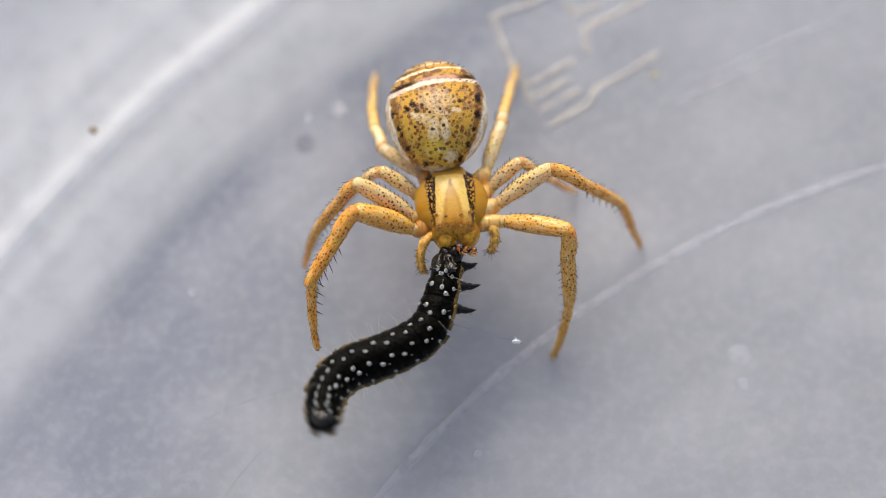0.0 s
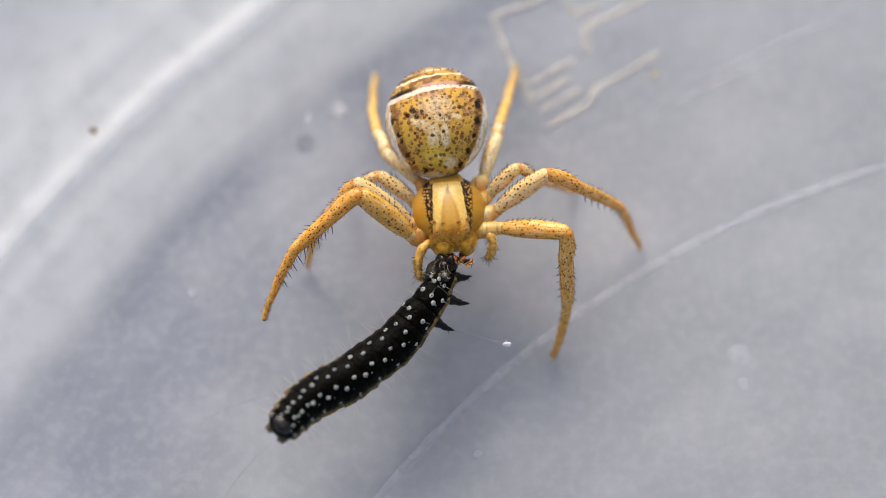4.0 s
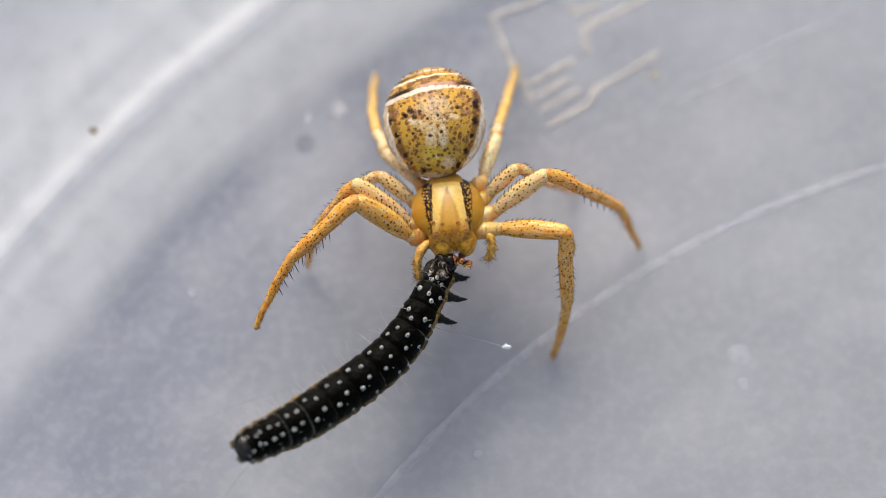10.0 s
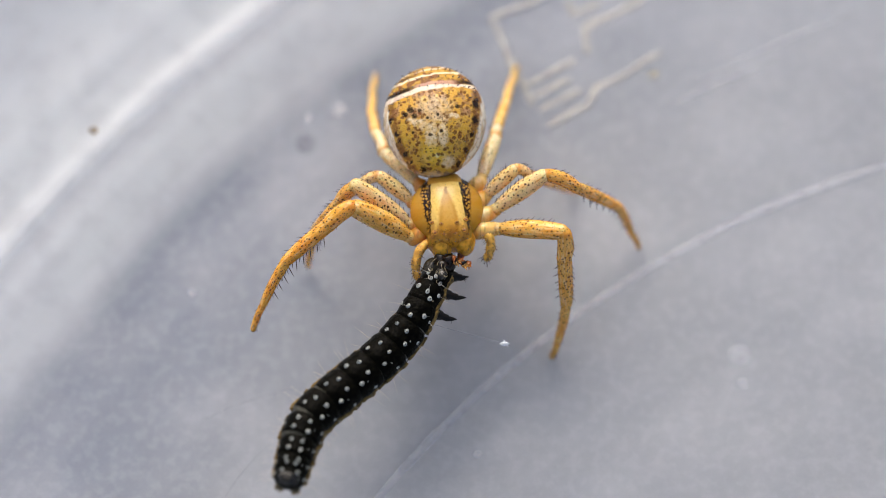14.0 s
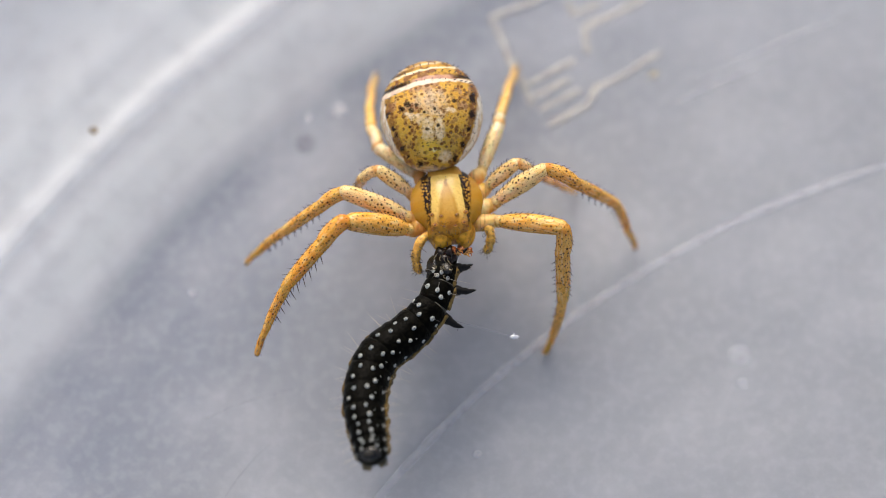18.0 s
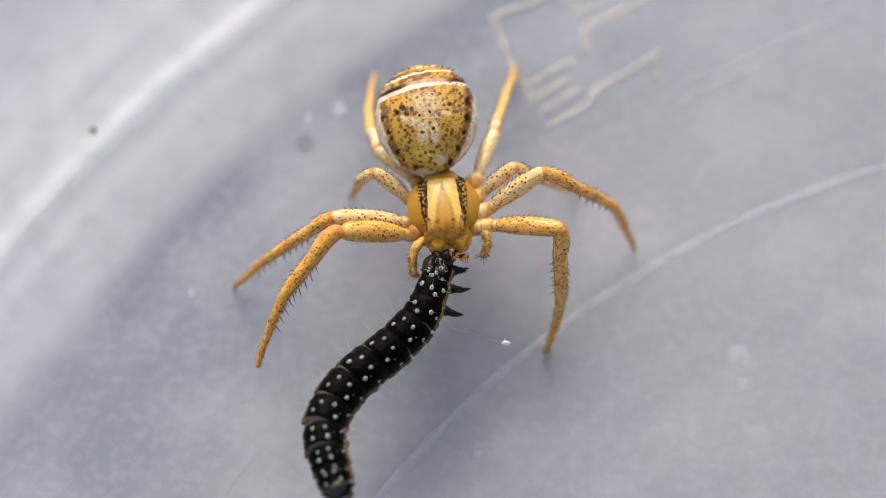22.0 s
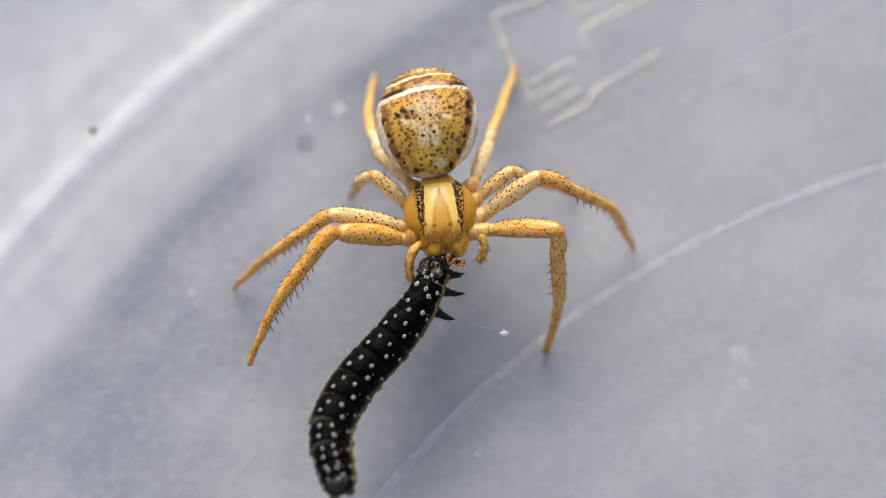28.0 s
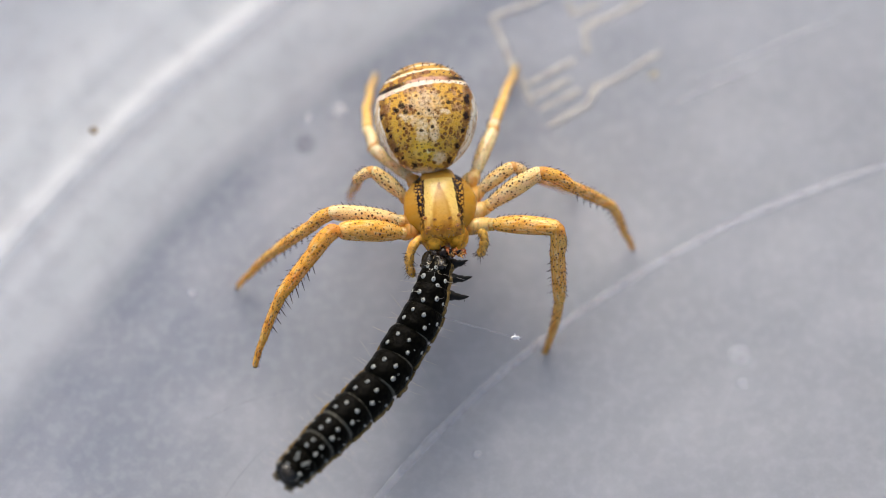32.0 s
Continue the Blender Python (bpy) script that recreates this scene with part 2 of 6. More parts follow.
def carapace_skin():
    g = Graph("carapace_skin", 0.15, 0.32, 0.2, 0.0003)
    g.b.inputs["Subsurface Radius"].default_value = (1.0, 0.7, 0.35)
    w = g.mul(g.sub(g.noise(5.0, 4.0), 0.5), 0.10)
    x = g.add(g.x, w)
    ax = g.op("ABSOLUTE", x)
    amber, tan, cream = (0.58, 0.28, 0.02), (0.54, 0.27, 0.035), (0.90, 0.61, 0.16)
    # a tan lance in a cream band, with a brown stroke at its root
    lance = g.poly(g.y, 0.25, -0.20, -0.16)
    c = g.mix(g.step(g.sub(ax, lance), -0.07, 0.05), tan, cream)
    core = g.mul(g.step(g.sub(ax, g.mul(lance, 0.62)), -0.06, 0.06, 0.55, 0.0), g.step(g.y, 0.1, 0.5, 1.0, 0.0))
    c = g.mix(core, c, (0.72, 0.43, 0.09))
    c = g.mix(g.mul(g.step(ax, 0.02, 0.07, 0.8, 0.0), g.mul(g.step(g.y, 0.45, 0.55), g.step(g.y, 0.72, 0.80, 1.0, 0.0))), c, (0.32, 0.14, 0.03))
    c = g.mix(g.mul(g.step(g.noise(4.0, 4.0), 0.45, 0.65), 0.30), c, (0.66, 0.42, 0.11))
    # orange brown face, blotched round the eyes
    face = g.mix(g.step(g.noise(4.0, 4.0), 0.4, 0.62), (0.78, 0.33, 0.018), (0.50, 0.16, 0.01))
    c = g.mix(g.step(g.add(g.y, w), -0.90, -0.20, 0.92, 0.0), c, face)
    c = g.mix(g.mul(g.step(g.noise(9.0, 3.0), 0.55, 0.66), g.step(g.y, -0.9, -0.4, 0.8, 0.0)), c, (0.30, 0.09, 0.012))
    # amber flanks with faint rays, glassy
    ray = g.noise(1.0, 3.0, g.vec(g.mul(g.op("ARCTAN2", g.y, g.x), 5.0), g.mul(ax, 1.5), 0.0))
    flank = g.mix(g.step(ray, 0.35, 0.75), amber, (0.58, 0.31, 0.035))
    inner = g.poly(g.y, 0.53, -0.08, 0.0)
    off = g.sub(ax, inner)
    c = g.mix(g.step(off, -0.01, 0.05), c, flank)
    # the dark streaks: a solid inner line, a black rear end, and flecks like a net outside
    wide = g.add(g.step(g.y, -0.9, 0.75, 0.08, 0.31), g.mul(w, 0.8))
    along = g.mul(g.step(g.y, -0.95, -0.45), g.step(g.y, 1.22, 1.34, 1.0, 0.0))
    zone = g.mul(g.mul(g.step(off, -0.03, 0.01), g.step(g.sub(off, wide), -0.06, 0.04, 1.0, 0.0)), along)
    c = g.mix(g.mul(zone, 0.6), c, (0.50, 0.24, 0.02))
    line = g.mul(g.mul(g.step(off, -0.03, 0.01), g.step(off, 0.05, 0.10, 1.0, 0.0)), along)
    net = g.step(g.cells(10.5, g.vec(g.add(g.x, g.mul(w, 0.7)), g.mul(g.y, 0.85), 0.0), 1.0), 0.30, 0.42)
    c = g.mix(g.mul(zone, g.mul(net, g.step(g.noise(5.0, 3.0), 0.30, 0.44))), c, (0.022, 0.011, 0.006))
    c = g.mix(g.mul(line, g.step(g.noise(9.0, 3.0), 0.34, 0.50, 0.3, 1.0)), c, (0.030, 0.014, 0.007))
    c = g.mix(g.mul(zone, g.step(g.add(g.y, w), 0.86, 0.96)), c, (0.012, 0.007, 0.005))
    # orange strip on the slope under the abdomen
    c = g.mix(g.mul(g.step(g.add(g.y, g.mul(w, 0.4)), 0.90, 0.96), g.step(ax, 0.50, 0.56, 1.0, 0.0)), c, (0.66, 0.34, 0.05))
    c = g.mix(g.step(g.noise(12.0, 4.0), 0.50, 0.68, 0.0, 0.28), c, (0.46, 0.21, 0.02))
    g.colour(c)
    g.bump(g.noise(9.0, 3.0), 0.014, 0.6)
    return g.m


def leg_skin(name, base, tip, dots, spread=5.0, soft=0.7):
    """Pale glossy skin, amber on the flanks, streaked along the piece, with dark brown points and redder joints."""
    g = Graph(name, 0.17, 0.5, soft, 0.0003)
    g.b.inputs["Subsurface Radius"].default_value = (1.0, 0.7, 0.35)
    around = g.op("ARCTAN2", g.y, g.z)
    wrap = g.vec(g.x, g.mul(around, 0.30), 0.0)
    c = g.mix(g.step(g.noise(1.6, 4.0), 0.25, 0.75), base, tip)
    # amber flanks, edge darkening put into the colour; pale and golden streaks along the piece
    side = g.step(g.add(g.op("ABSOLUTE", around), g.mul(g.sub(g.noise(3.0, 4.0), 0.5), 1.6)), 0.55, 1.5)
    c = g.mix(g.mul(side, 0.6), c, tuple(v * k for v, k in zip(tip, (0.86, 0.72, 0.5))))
    grain = g.noise(1.0, 4.0, g.vec(g.mul(g.x, 1.7), g.mul(around, 3.2), 0.0))
    c = g.mix(g.step(grain, 0.52, 0.62, 0.0, 0.42), c, (0.97, 0.79, 0.38))
    c = g.mix(g.step(grain, 0.36, 0.47, 0.6, 0.0), c, (0.72, 0.34, 0.03))
    # fine mottling
    c = g.mix(g.step(g.noise(9.0, 4.0), 0.50, 0.66, 0.0, 0.3), c, tuple(v * 0.55 for v in tip))
    joint = g.step(g.add(g.x, g.mul(g.sub(g.noise(5.0, 3.0), 0.5), 0.4)), 0.0, 0.22, 1.0, 0.0)
    c = g.mix(g.mul(joint, 0.7), c, (0.66, 0.25, 0.02))
    size = g.add(g.mul(g.noise(3.0, 2.0), 0.42), -0.06)
    d = g.step(g.cells(spread, wrap, 0.85), g.sub(size, 0.03), g.add(size, 0.04), 1.0, 0.0)
    c = g.mix(g.mul(d, dots), c, (0.040, 0.012, 0.006))
    d = g.step(g.cells(spread * 2.1, wrap), 0.08, 0.20, 1.0, 0.0)
    c = g.mix(g.mul(d, dots * 0.5), c, (0.20, 0.08, 0.02))
    g.colour(c)
    g.bump(g.add(g.noise(12.0, 3.0), g.noise(4.0, 2.0)), 0.02, 0.7)
    return g.m


def caterpillar_skin():
    g = Graph("caterpillar_skin", 0.36, 0.03)
    black = g.mix(g.step(g.noise(7.0, 4.0), 0.4, 0.75), (0.0014, 0.0013, 0.0008), (0.0055, 0.0050, 0.0026))
    under = g.step(g.add(g.z, g.mul(g.sub(g.noise(4.0, 3.0), 0.5), 0.5)), -0.42, -0.10, 1.0, 0.0)
    c = g.mix(g.mul(under, 0.9), black, g.mix(g.step(g.noise(9.0, 3.0), 0.45, 0.6), (0.19, 0.125, 0.035), (0.03, 0.02, 0.006)))
    g.colour(c)
    g.bump(g.add(g.noise(13.0, 3.0), g.mul(g.noise(4.0, 2.0), 1.2)), 0.035, 0.8)
    return g.m


def film(name, c, cover, edge=False):
    """A thin see-through film of dirt or scuffing, fading outwards where edge is set."""
    g = Graph(name, 0.6, 0.3)
    g.colour(c)
    a = g.step(g.noise(2.0, 3.0), 0.2, 0.7, cover * 0.6, cover)
    if edge:
        d = g.mul(g.op("SQRT", g.add(g.mul(g.x, g.x), g.mul(g.y, g.y))), 1.0)
        a = g.mul(a, g.step(d, 0.15, 0.95, 1.0, 0.0))
    g.put(g.b.inputs["Alpha"], a)
    return g.m


PLASTIC = tub_plastic()
SMEAR = film("white_smear", (0.74, 0.74, 0.77), 0.34, True)
SPECK = film("white_speck", (0.84, 0.84, 0.86), 0.55, True)
GREY_SMEAR = film("grey_smear", (0.10, 0.105, 0.13), 0.3, True)
YELLOW_SMEAR = film("yellow_smear", (0.70, 0.62, 0.36), 0.6, True)
EDGE_RING = film("edge_ring_plastic", (0.86, 0.86, 0.88), 0.09)
RING = film("ring_plastic", (0.69, 0.69, 0.73), 0.36)
MARK = film("pale_moulding", (0.72, 0.68, 0.60), 0.62)
RIDGE = film("scuff", (0.76, 0.76, 0.79), 0.20)
TABLE = plain("white_table", (0.55, 0.55, 0.56), 0.6, 0.1, 0.05)
ABDOMEN = abdomen_skin()
CARAPACE = carapace_skin()
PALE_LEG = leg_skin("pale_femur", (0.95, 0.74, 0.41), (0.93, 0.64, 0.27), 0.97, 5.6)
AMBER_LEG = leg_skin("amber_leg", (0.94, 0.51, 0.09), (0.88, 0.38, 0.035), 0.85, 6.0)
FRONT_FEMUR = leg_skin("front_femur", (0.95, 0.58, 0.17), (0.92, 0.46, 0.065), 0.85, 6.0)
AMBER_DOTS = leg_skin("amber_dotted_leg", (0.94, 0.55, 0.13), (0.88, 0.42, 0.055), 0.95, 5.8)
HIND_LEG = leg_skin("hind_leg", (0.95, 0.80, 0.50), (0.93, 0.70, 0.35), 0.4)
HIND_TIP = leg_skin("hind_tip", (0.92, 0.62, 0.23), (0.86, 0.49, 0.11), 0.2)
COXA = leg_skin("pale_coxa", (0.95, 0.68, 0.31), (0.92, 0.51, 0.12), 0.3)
JAW = plain("jaw_skin", (0.82, 0.33, 0.025), 0.24, 0.45, 5.0, 0.3, 0.2)
PALP = plain("palp_skin", (0.90, 0.42, 0.07), 0.28, 0.35, 7.0, 0.45, 0.15)
FANG = plain("fang_brown", (0.16, 0.04, 0.006), 0.25, 0.4, 6.0)
EYE_BROWN = plain("eye_brown", (0.16, 0.05, 0.012), 0.2, 0.2, 8.0)
BLACK = plain("black_horn", (0.005, 0.004, 0.003), 0.35, 0.4, 6.0, 0.22)
CAPSULE = plain("chewed_head_brown", (0.012, 0.006, 0.003), 0.25, 0.95, 5.0, 0.35)
SPINE = plain("dark_spine", (0.05, 0.03, 0.03), 0.4, 0.3, 6.0)
LARVA = caterpillar_skin()
TAN_SKIN = plain("torn_tan_skin", (0.055, 0.038, 0.016), 0.3, 0.95, 12.0, 0.35)
TAIL_FOOT = plain("tail_foot_brown", (0.10, 0.072, 0.028), 0.45, 0.5, 6.0)
MOUTH = plain("mouth_brown", (0.30, 0.075, 0.010), 0.2, 0.6, 7.0)
TAN_MOUTH = plain("mouth_tan", (0.42, 0.21, 0.05), 0.25, 0.6, 8.0)
EYE_RING = plain("eye_mound_brown", (0.36, 0.15, 0.015), 0.4, 0.4, 9.0, 0.2)
SHIELD = plain("neck_grey", (0.020, 0.017, 0.012), 0.2, 0.8, 6.0, 0.45)
TORN = plain("torn_edge_tan", (0.17, 0.135, 0.07), 0.35, 0.6, 9.0)
WHITE_DOT = plain("white_dot", (0.42, 0.43, 0.40), 0.55, 0.15, 9.0)
MEMBRANE = plain("grey_membrane", (0.070, 0.066, 0.050), 0.45, 0.5, 7.0, 0.3)
YELLOW = plain("dull_yellow_skin", (0.20, 0.125, 0.032), 0.5, 0.35, 5.0)
SIDE_FOLD = plain("ochre_side_skin", (0.17, 0.105, 0.026), 0.5, 0.75, 6.0, 0.3)
HAIR = plain("pale_hair", (0.62, 0.56, 0.46), 0.4, 0.1, 6.0)
SILK = film("silk", (0.80, 0.82, 0.86), 0.3)
FLECK = plain("white_fleck", (0.80, 0.82, 0.85), 0.5, 0.15, 8.0)
CRUMB = plain("brown_crumb", (0.26, 0.15, 0.03), 0.7, 0.5, 4.0)



# ---- mesh tools ----
def mesh_of(name, bm, *materials):
    """The bmesh, in millimetres, as a smooth mesh in metres."""
    bmesh.ops.scale(bm, vec=(U, U, U), verts=bm.verts)
    bm.normal_update()
    me = bpy.data.meshes.new(name)
    bm.to_mesh(me)
    bm.free()
    for f in me.polygons:
        f.use_smooth = True
    for m in materials:
        me.materials.append(m)
    return me


def part(name, data, parent, label="", m=None):
    """One mesh object under a thing or a part. data: a mesh."""
    ob = new(name, data)
    ob.parent = parent
    if m is not None:
        ob.matrix_basis = m
    return tagged(ob, label)


def mm(x, y, z):
    return Matrix.Translation((x * U, y * U, z * U))


def sweep(bm, rings, sides=14, slot=0, caps=True):
    """A skin over rings of (centre, axis one, axis two), each an ellipse."""
    loops = []
    for c, a, b in rings:
        c, a, b = Vector(c), Vector(a), Vector(b)
        loops.append([bm.verts.new(c + a * math.cos(k * math.tau / sides) + b * math.sin(k * math.tau / sides)) for k in range(sides)])
    for p, q in zip(loops, loops[1:]):
        for k in range(sides):
            f = bm.faces.new((p[k], p[(k + 1) % sides], q[(k + 1) % sides], q[k]))
            f.material_index = slot
    if caps:
        for loop in (loops[0][::-1], loops[-1]):
            bm.faces.new(loop).material_index = slot


def tube(bm, pts, radii, sides=10, slot=0):
    """A round tube through points, with a radius at each."""
    pts = [Vector(p) for p in pts]
    rings = []
    side = Vector((0.31, 0.17, 0.93))
    for i, p in enumerate(pts):
        d = (pts[min(i + 1, len(pts) - 1)] - pts[max(i - 1, 0)]).normalized()
        a = d.cross(side).normalized()
        b = d.cross(a)
        rings.append((p, a * radii[i], b * radii[i]))
    sweep(bm, rings, sides, slot)


def smooth_path(pts, n):
    """n + 1 points, evenly along a smooth line through pts."""
    pts = [Vector(p) for p in pts]
    ends = [pts[0] * 2 - pts[1]] + pts + [pts[-1] * 2 - pts[-2]]
    fine = []
    for i in range(1, len(ends) - 2):
        a, b, c, d = ends[i - 1:i + 3]
        for k in range(12):
            s = k / 12
            fine.append(0.5 * ((2 * b) + (c - a) * s + (2 * a - 5 * b + 4 * c - d) * s * s + (3 * b - a - 3 * c + d) * s ** 3))
    fine.append(pts[-1])
    run = [0.0]
    for a, b in zip(fine, fine[1:]):
        run.append(run[-1] + (b - a).length)
    out = []
    for k in range(n + 1):
        want, i = run[-1] * k / n, 0
        while i < len(run) - 2 and run[i + 1] < want:
            i += 1
        f = (want - run[i]) / max(run[i + 1] - run[i], 1e-9)
        out.append(fine[i].lerp(fine[i + 1], min(1.0, f)))
    return out, run[-1]


def ball(bm, centre, size, sides=20, rings=14, slot=0, shape=None):
    """An ovoid; shape(u, v, w) may bend the unit sphere."""
    rows = []
    for i in range(1, rings):
        a = math.pi * i / rings
        row = []
        for k in range(sides):
            t = math.tau * k / sides
            p = Vector((math.sin(a) * math.cos(t), -math.cos(a), math.sin(a) * math.sin(t)))
            row.append(p)
        rows.append(row)
    poles = [Vector((0, -1, 0)), Vector((0, 1, 0))]

    def vert(p):
        q = shape(p) if shape else p
        return bm.verts.new(Vector(centre) + Vector((q.x * size[0], q.y * size[1], q.z * size[2])))

    first, last = vert(poles[0]), vert(poles[1])
    grid = [[vert(p) for p in row] for row in rows]
    for p, q in zip(grid, grid[1:]):
        for k in range(sides):
            bm.faces.new((p[k], q[k], q[(k + 1) % sides], p[(k + 1) % sides])).material_index = slot
    for k in range(sides):
        bm.faces.new((first, grid[0][k], grid[0][(k + 1) % sides])).material_index = slot
        bm.faces.new((last, grid[-1][(k + 1) % sides], grid[-1][k])).material_index = slot


def spike(bm, root, way, length, radius, slot=1, bend=(0, 0, 0)):
    """A thin tapering bristle."""
    root, way = Vector(root), Vector(way).normalized()
    mid = root + way * length * 0.55
    end = root + way * length + Vector(bend) * length
    tube(bm, [root, mid, end], [radius, radius * 0.7, radius * 0.12], 5, slot)


def frame_on(origin, ahead, up):
    """A pose in millimetres with x along ahead and z near up."""
    x = Vector(ahead).normalized()
    y = Vector(up).cross(x).normalized()
    z = x.cross(y)
    m = Matrix((x, y, z)).transposed().to_4x4()
    m.translation = Vector(origin) * U
    return m


def turned(profile, sides, closed=True):
    """A ring turned about z from (radius, height) pairs."""
    bm = bmesh.new()
    loops = [[bm.verts.new((SIZE * r * math.cos(k * math.tau / sides), SIZE * r * math.sin(k * math.tau / sides), z)) for k in range(sides)] for r, z in profile]
    pairs = list(zip(loops, loops[1:] + loops[:1])) if closed else list(zip(loops, loops[1:]))
    for p, q in pairs:
        for k in range(sides):
            bm.faces.new((p[k], p[(k + 1) % sides], q[(k + 1) % sides], q[k]))
    return bm


# ---- the table and the tub ----
def build_table():
    bm = bmesh.new()
    bmesh.ops.create_grid(bm, x_segments=8, y_segments=8, size=1500)
    bmesh.ops.translate(bm, verts=bm.verts, vec=(0, 0, -2.35))
    tagged(new("ground", mesh_of("ground", bm, TABLE)), "plain white tabletop under the tub", "table", kind="structure")


FLOOR = -1.6
TUB = (24.38, -27.87)
SIZE = 1.016


def build_tub():
    tub = tagged(new("plastic_tub"), "round milky translucent plastic tub, scuffed and stained inside", "tub")
    tub.matrix_basis = mm(TUB[0], TUB[1], FLOOR - 0.75)
    up = 0.75
    ring = [(33.67, up - 0.01), (33.72, up + 0.008), (33.83, up + 0.012), (33.94, up + 0.008), (33.99, up - 0.01)]
    part("moulded_ring", mesh_of("moulded_ring", turned(ring, 288), RING), tub, "fine pale raised ring on the base", mm(0.36, -0.93, 0))
    # whitish film puts the bead's bright streak into the colour
    for at, wide, rise in ((47.38, 0.22, 0.68),):
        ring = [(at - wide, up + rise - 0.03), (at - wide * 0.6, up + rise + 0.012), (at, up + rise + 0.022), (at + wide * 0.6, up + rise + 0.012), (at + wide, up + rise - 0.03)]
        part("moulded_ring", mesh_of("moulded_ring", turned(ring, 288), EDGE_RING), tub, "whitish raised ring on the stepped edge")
    step = [(0.3, up), (8, up), (16, up), (24, up), (30, up), (34, up), (38, up), (41, up), (42.6, up), (43.4, up)]
    step += [(43.4 + 3.6 * s, up + 0.55 * s * s * (3 - 2 * s)) for s in (0.15, 0.3, 0.45, 0.6, 0.75, 0.9, 1.0)]
    step += [(47.15, up + 0.62), (47.35, up + 0.68), (47.6, up + 0.66), (47.85, up + 0.58), (48.1, up + 0.56), (49.0, up + 0.60), (49.5, up + 0.70), (49.9, up + 0.64), (51, up + 0.70), (54, up + 0.72), (56, up + 0.85)]
    step += [(56, 0.3), (54, 0.0), (43.4, 0.0), (24, 0.0), (0.3, 0.0)]
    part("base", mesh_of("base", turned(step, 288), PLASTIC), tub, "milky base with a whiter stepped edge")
    wall = [(56, 1.6), (57.6, 2.0), (59, 3.0), (59.8, 4.6), (60.1, 5.6), (60.3, 6.6), (61.2, 6.6), (61.0, 5.6), (60.6, 4.2), (59.6, 2.2), (57.8, 0.9), (56, 0.35)]
    part("wall", mesh_of("wall", turned(wall, 288), PLASTIC), tub)
    rim = [(60.2, 6.6), (60.3, 7.4), (62.8, 7.6), (63.2, 7.0), (63.0, 6.6)]
    part("rim", mesh_of("rim", turned(rim, 288), PLASTIC), tub, "turned-out rim of the tub")
    strokes = [
        ((3.37, 10.10), (1.63, 9.35), (1.93, 8.65), (2.28, 7.75), (2.67, 6.89), (3.00, 6.12)),
        ((4.15, 10.02), (4.39, 9.48), (5.27, 9.93)),
        ((4.82, 8.02), (4.74, 8.98), (6.02, 9.62), (6.75, 10.10)),
        ((2.74, 6.89), (4.48, 7.85)),
        ((2.98, 6.47), (4.28, 7.16)),
        ((3.20, 6.00), (4.58, 6.77)),
        ((3.48, 5.46), (4.81, 6.20), (5.10, 6.83), (5.79, 7.12), (7.31, 8.14)),
    ]
    for line in strokes:
        bm = bmesh.new()
        pts = [(x - TUB[0], y - TUB[1], up + 0.004) for x, y in line]
        fine = []
        for a, b in zip(pts, pts[1:]):
            fine += [Vector(a).lerp(Vector(b), s / 6) for s in range(6)]
        fine.append(Vector(pts[-1]))
        rings = []
        for i, p in enumerate(fine):
            d = (fine[min(i + 1, len(fine) - 1)] - fine[max(i - 1, 0)]).normalized()
            w = 0.135 * (0.8 + 0.4 * noise.noise(p * 2.1))
            w *= 0.5 if i in (0, len(fine) - 1) else 1.0
            rings.append((p, Vector((-d.y, d.x, 0)) * w, Vector((0, 0, 0.03))))
        sweep(bm, rings, 8)
        part("moulded_line", mesh_of("moulded_line", bm, MARK), tub, "pale raised line of a moulded mark")
    return tub


def build_scratches():
    """Fine pale scuffs on the base."""
    for a, b, w in (((7.21, 6.03), (11.18, 7.85), 0.15), ((-7.58, -4.65), (-4.78, -3.64), 0.018), ((-6.91, -7.24), (-5.49, -5.47), 0.018), ((8.13, 6.88), (14.22, 9.72), 0.13)):
        bm = bmesh.new()
        a, b = Vector((*a, FLOOR + 0.002)), Vector((*b, FLOOR + 0.002))
        side = Vector((-(b - a).y, (b - a).x, 0)).normalized()
        rings = []
        for k in range(13):
            s = k / 12
            p = a.lerp(b, s) + side * 0.10 * math.sin(math.pi * s)
            wide = w * (0.15 + math.sin(math.pi * s)) * (0.7 + 0.5 * noise.noise(p * 1.7))
            rings.append((p, side * max(wide, 0.01), Vector((0, 0, 0.006))))
        sweep(bm, rings, 6)
        tagged(new("scratch", mesh_of("scratch", bm, RIDGE)), "fine pale scuff on the milky plastic base", "scratch", "scuffs on the base")


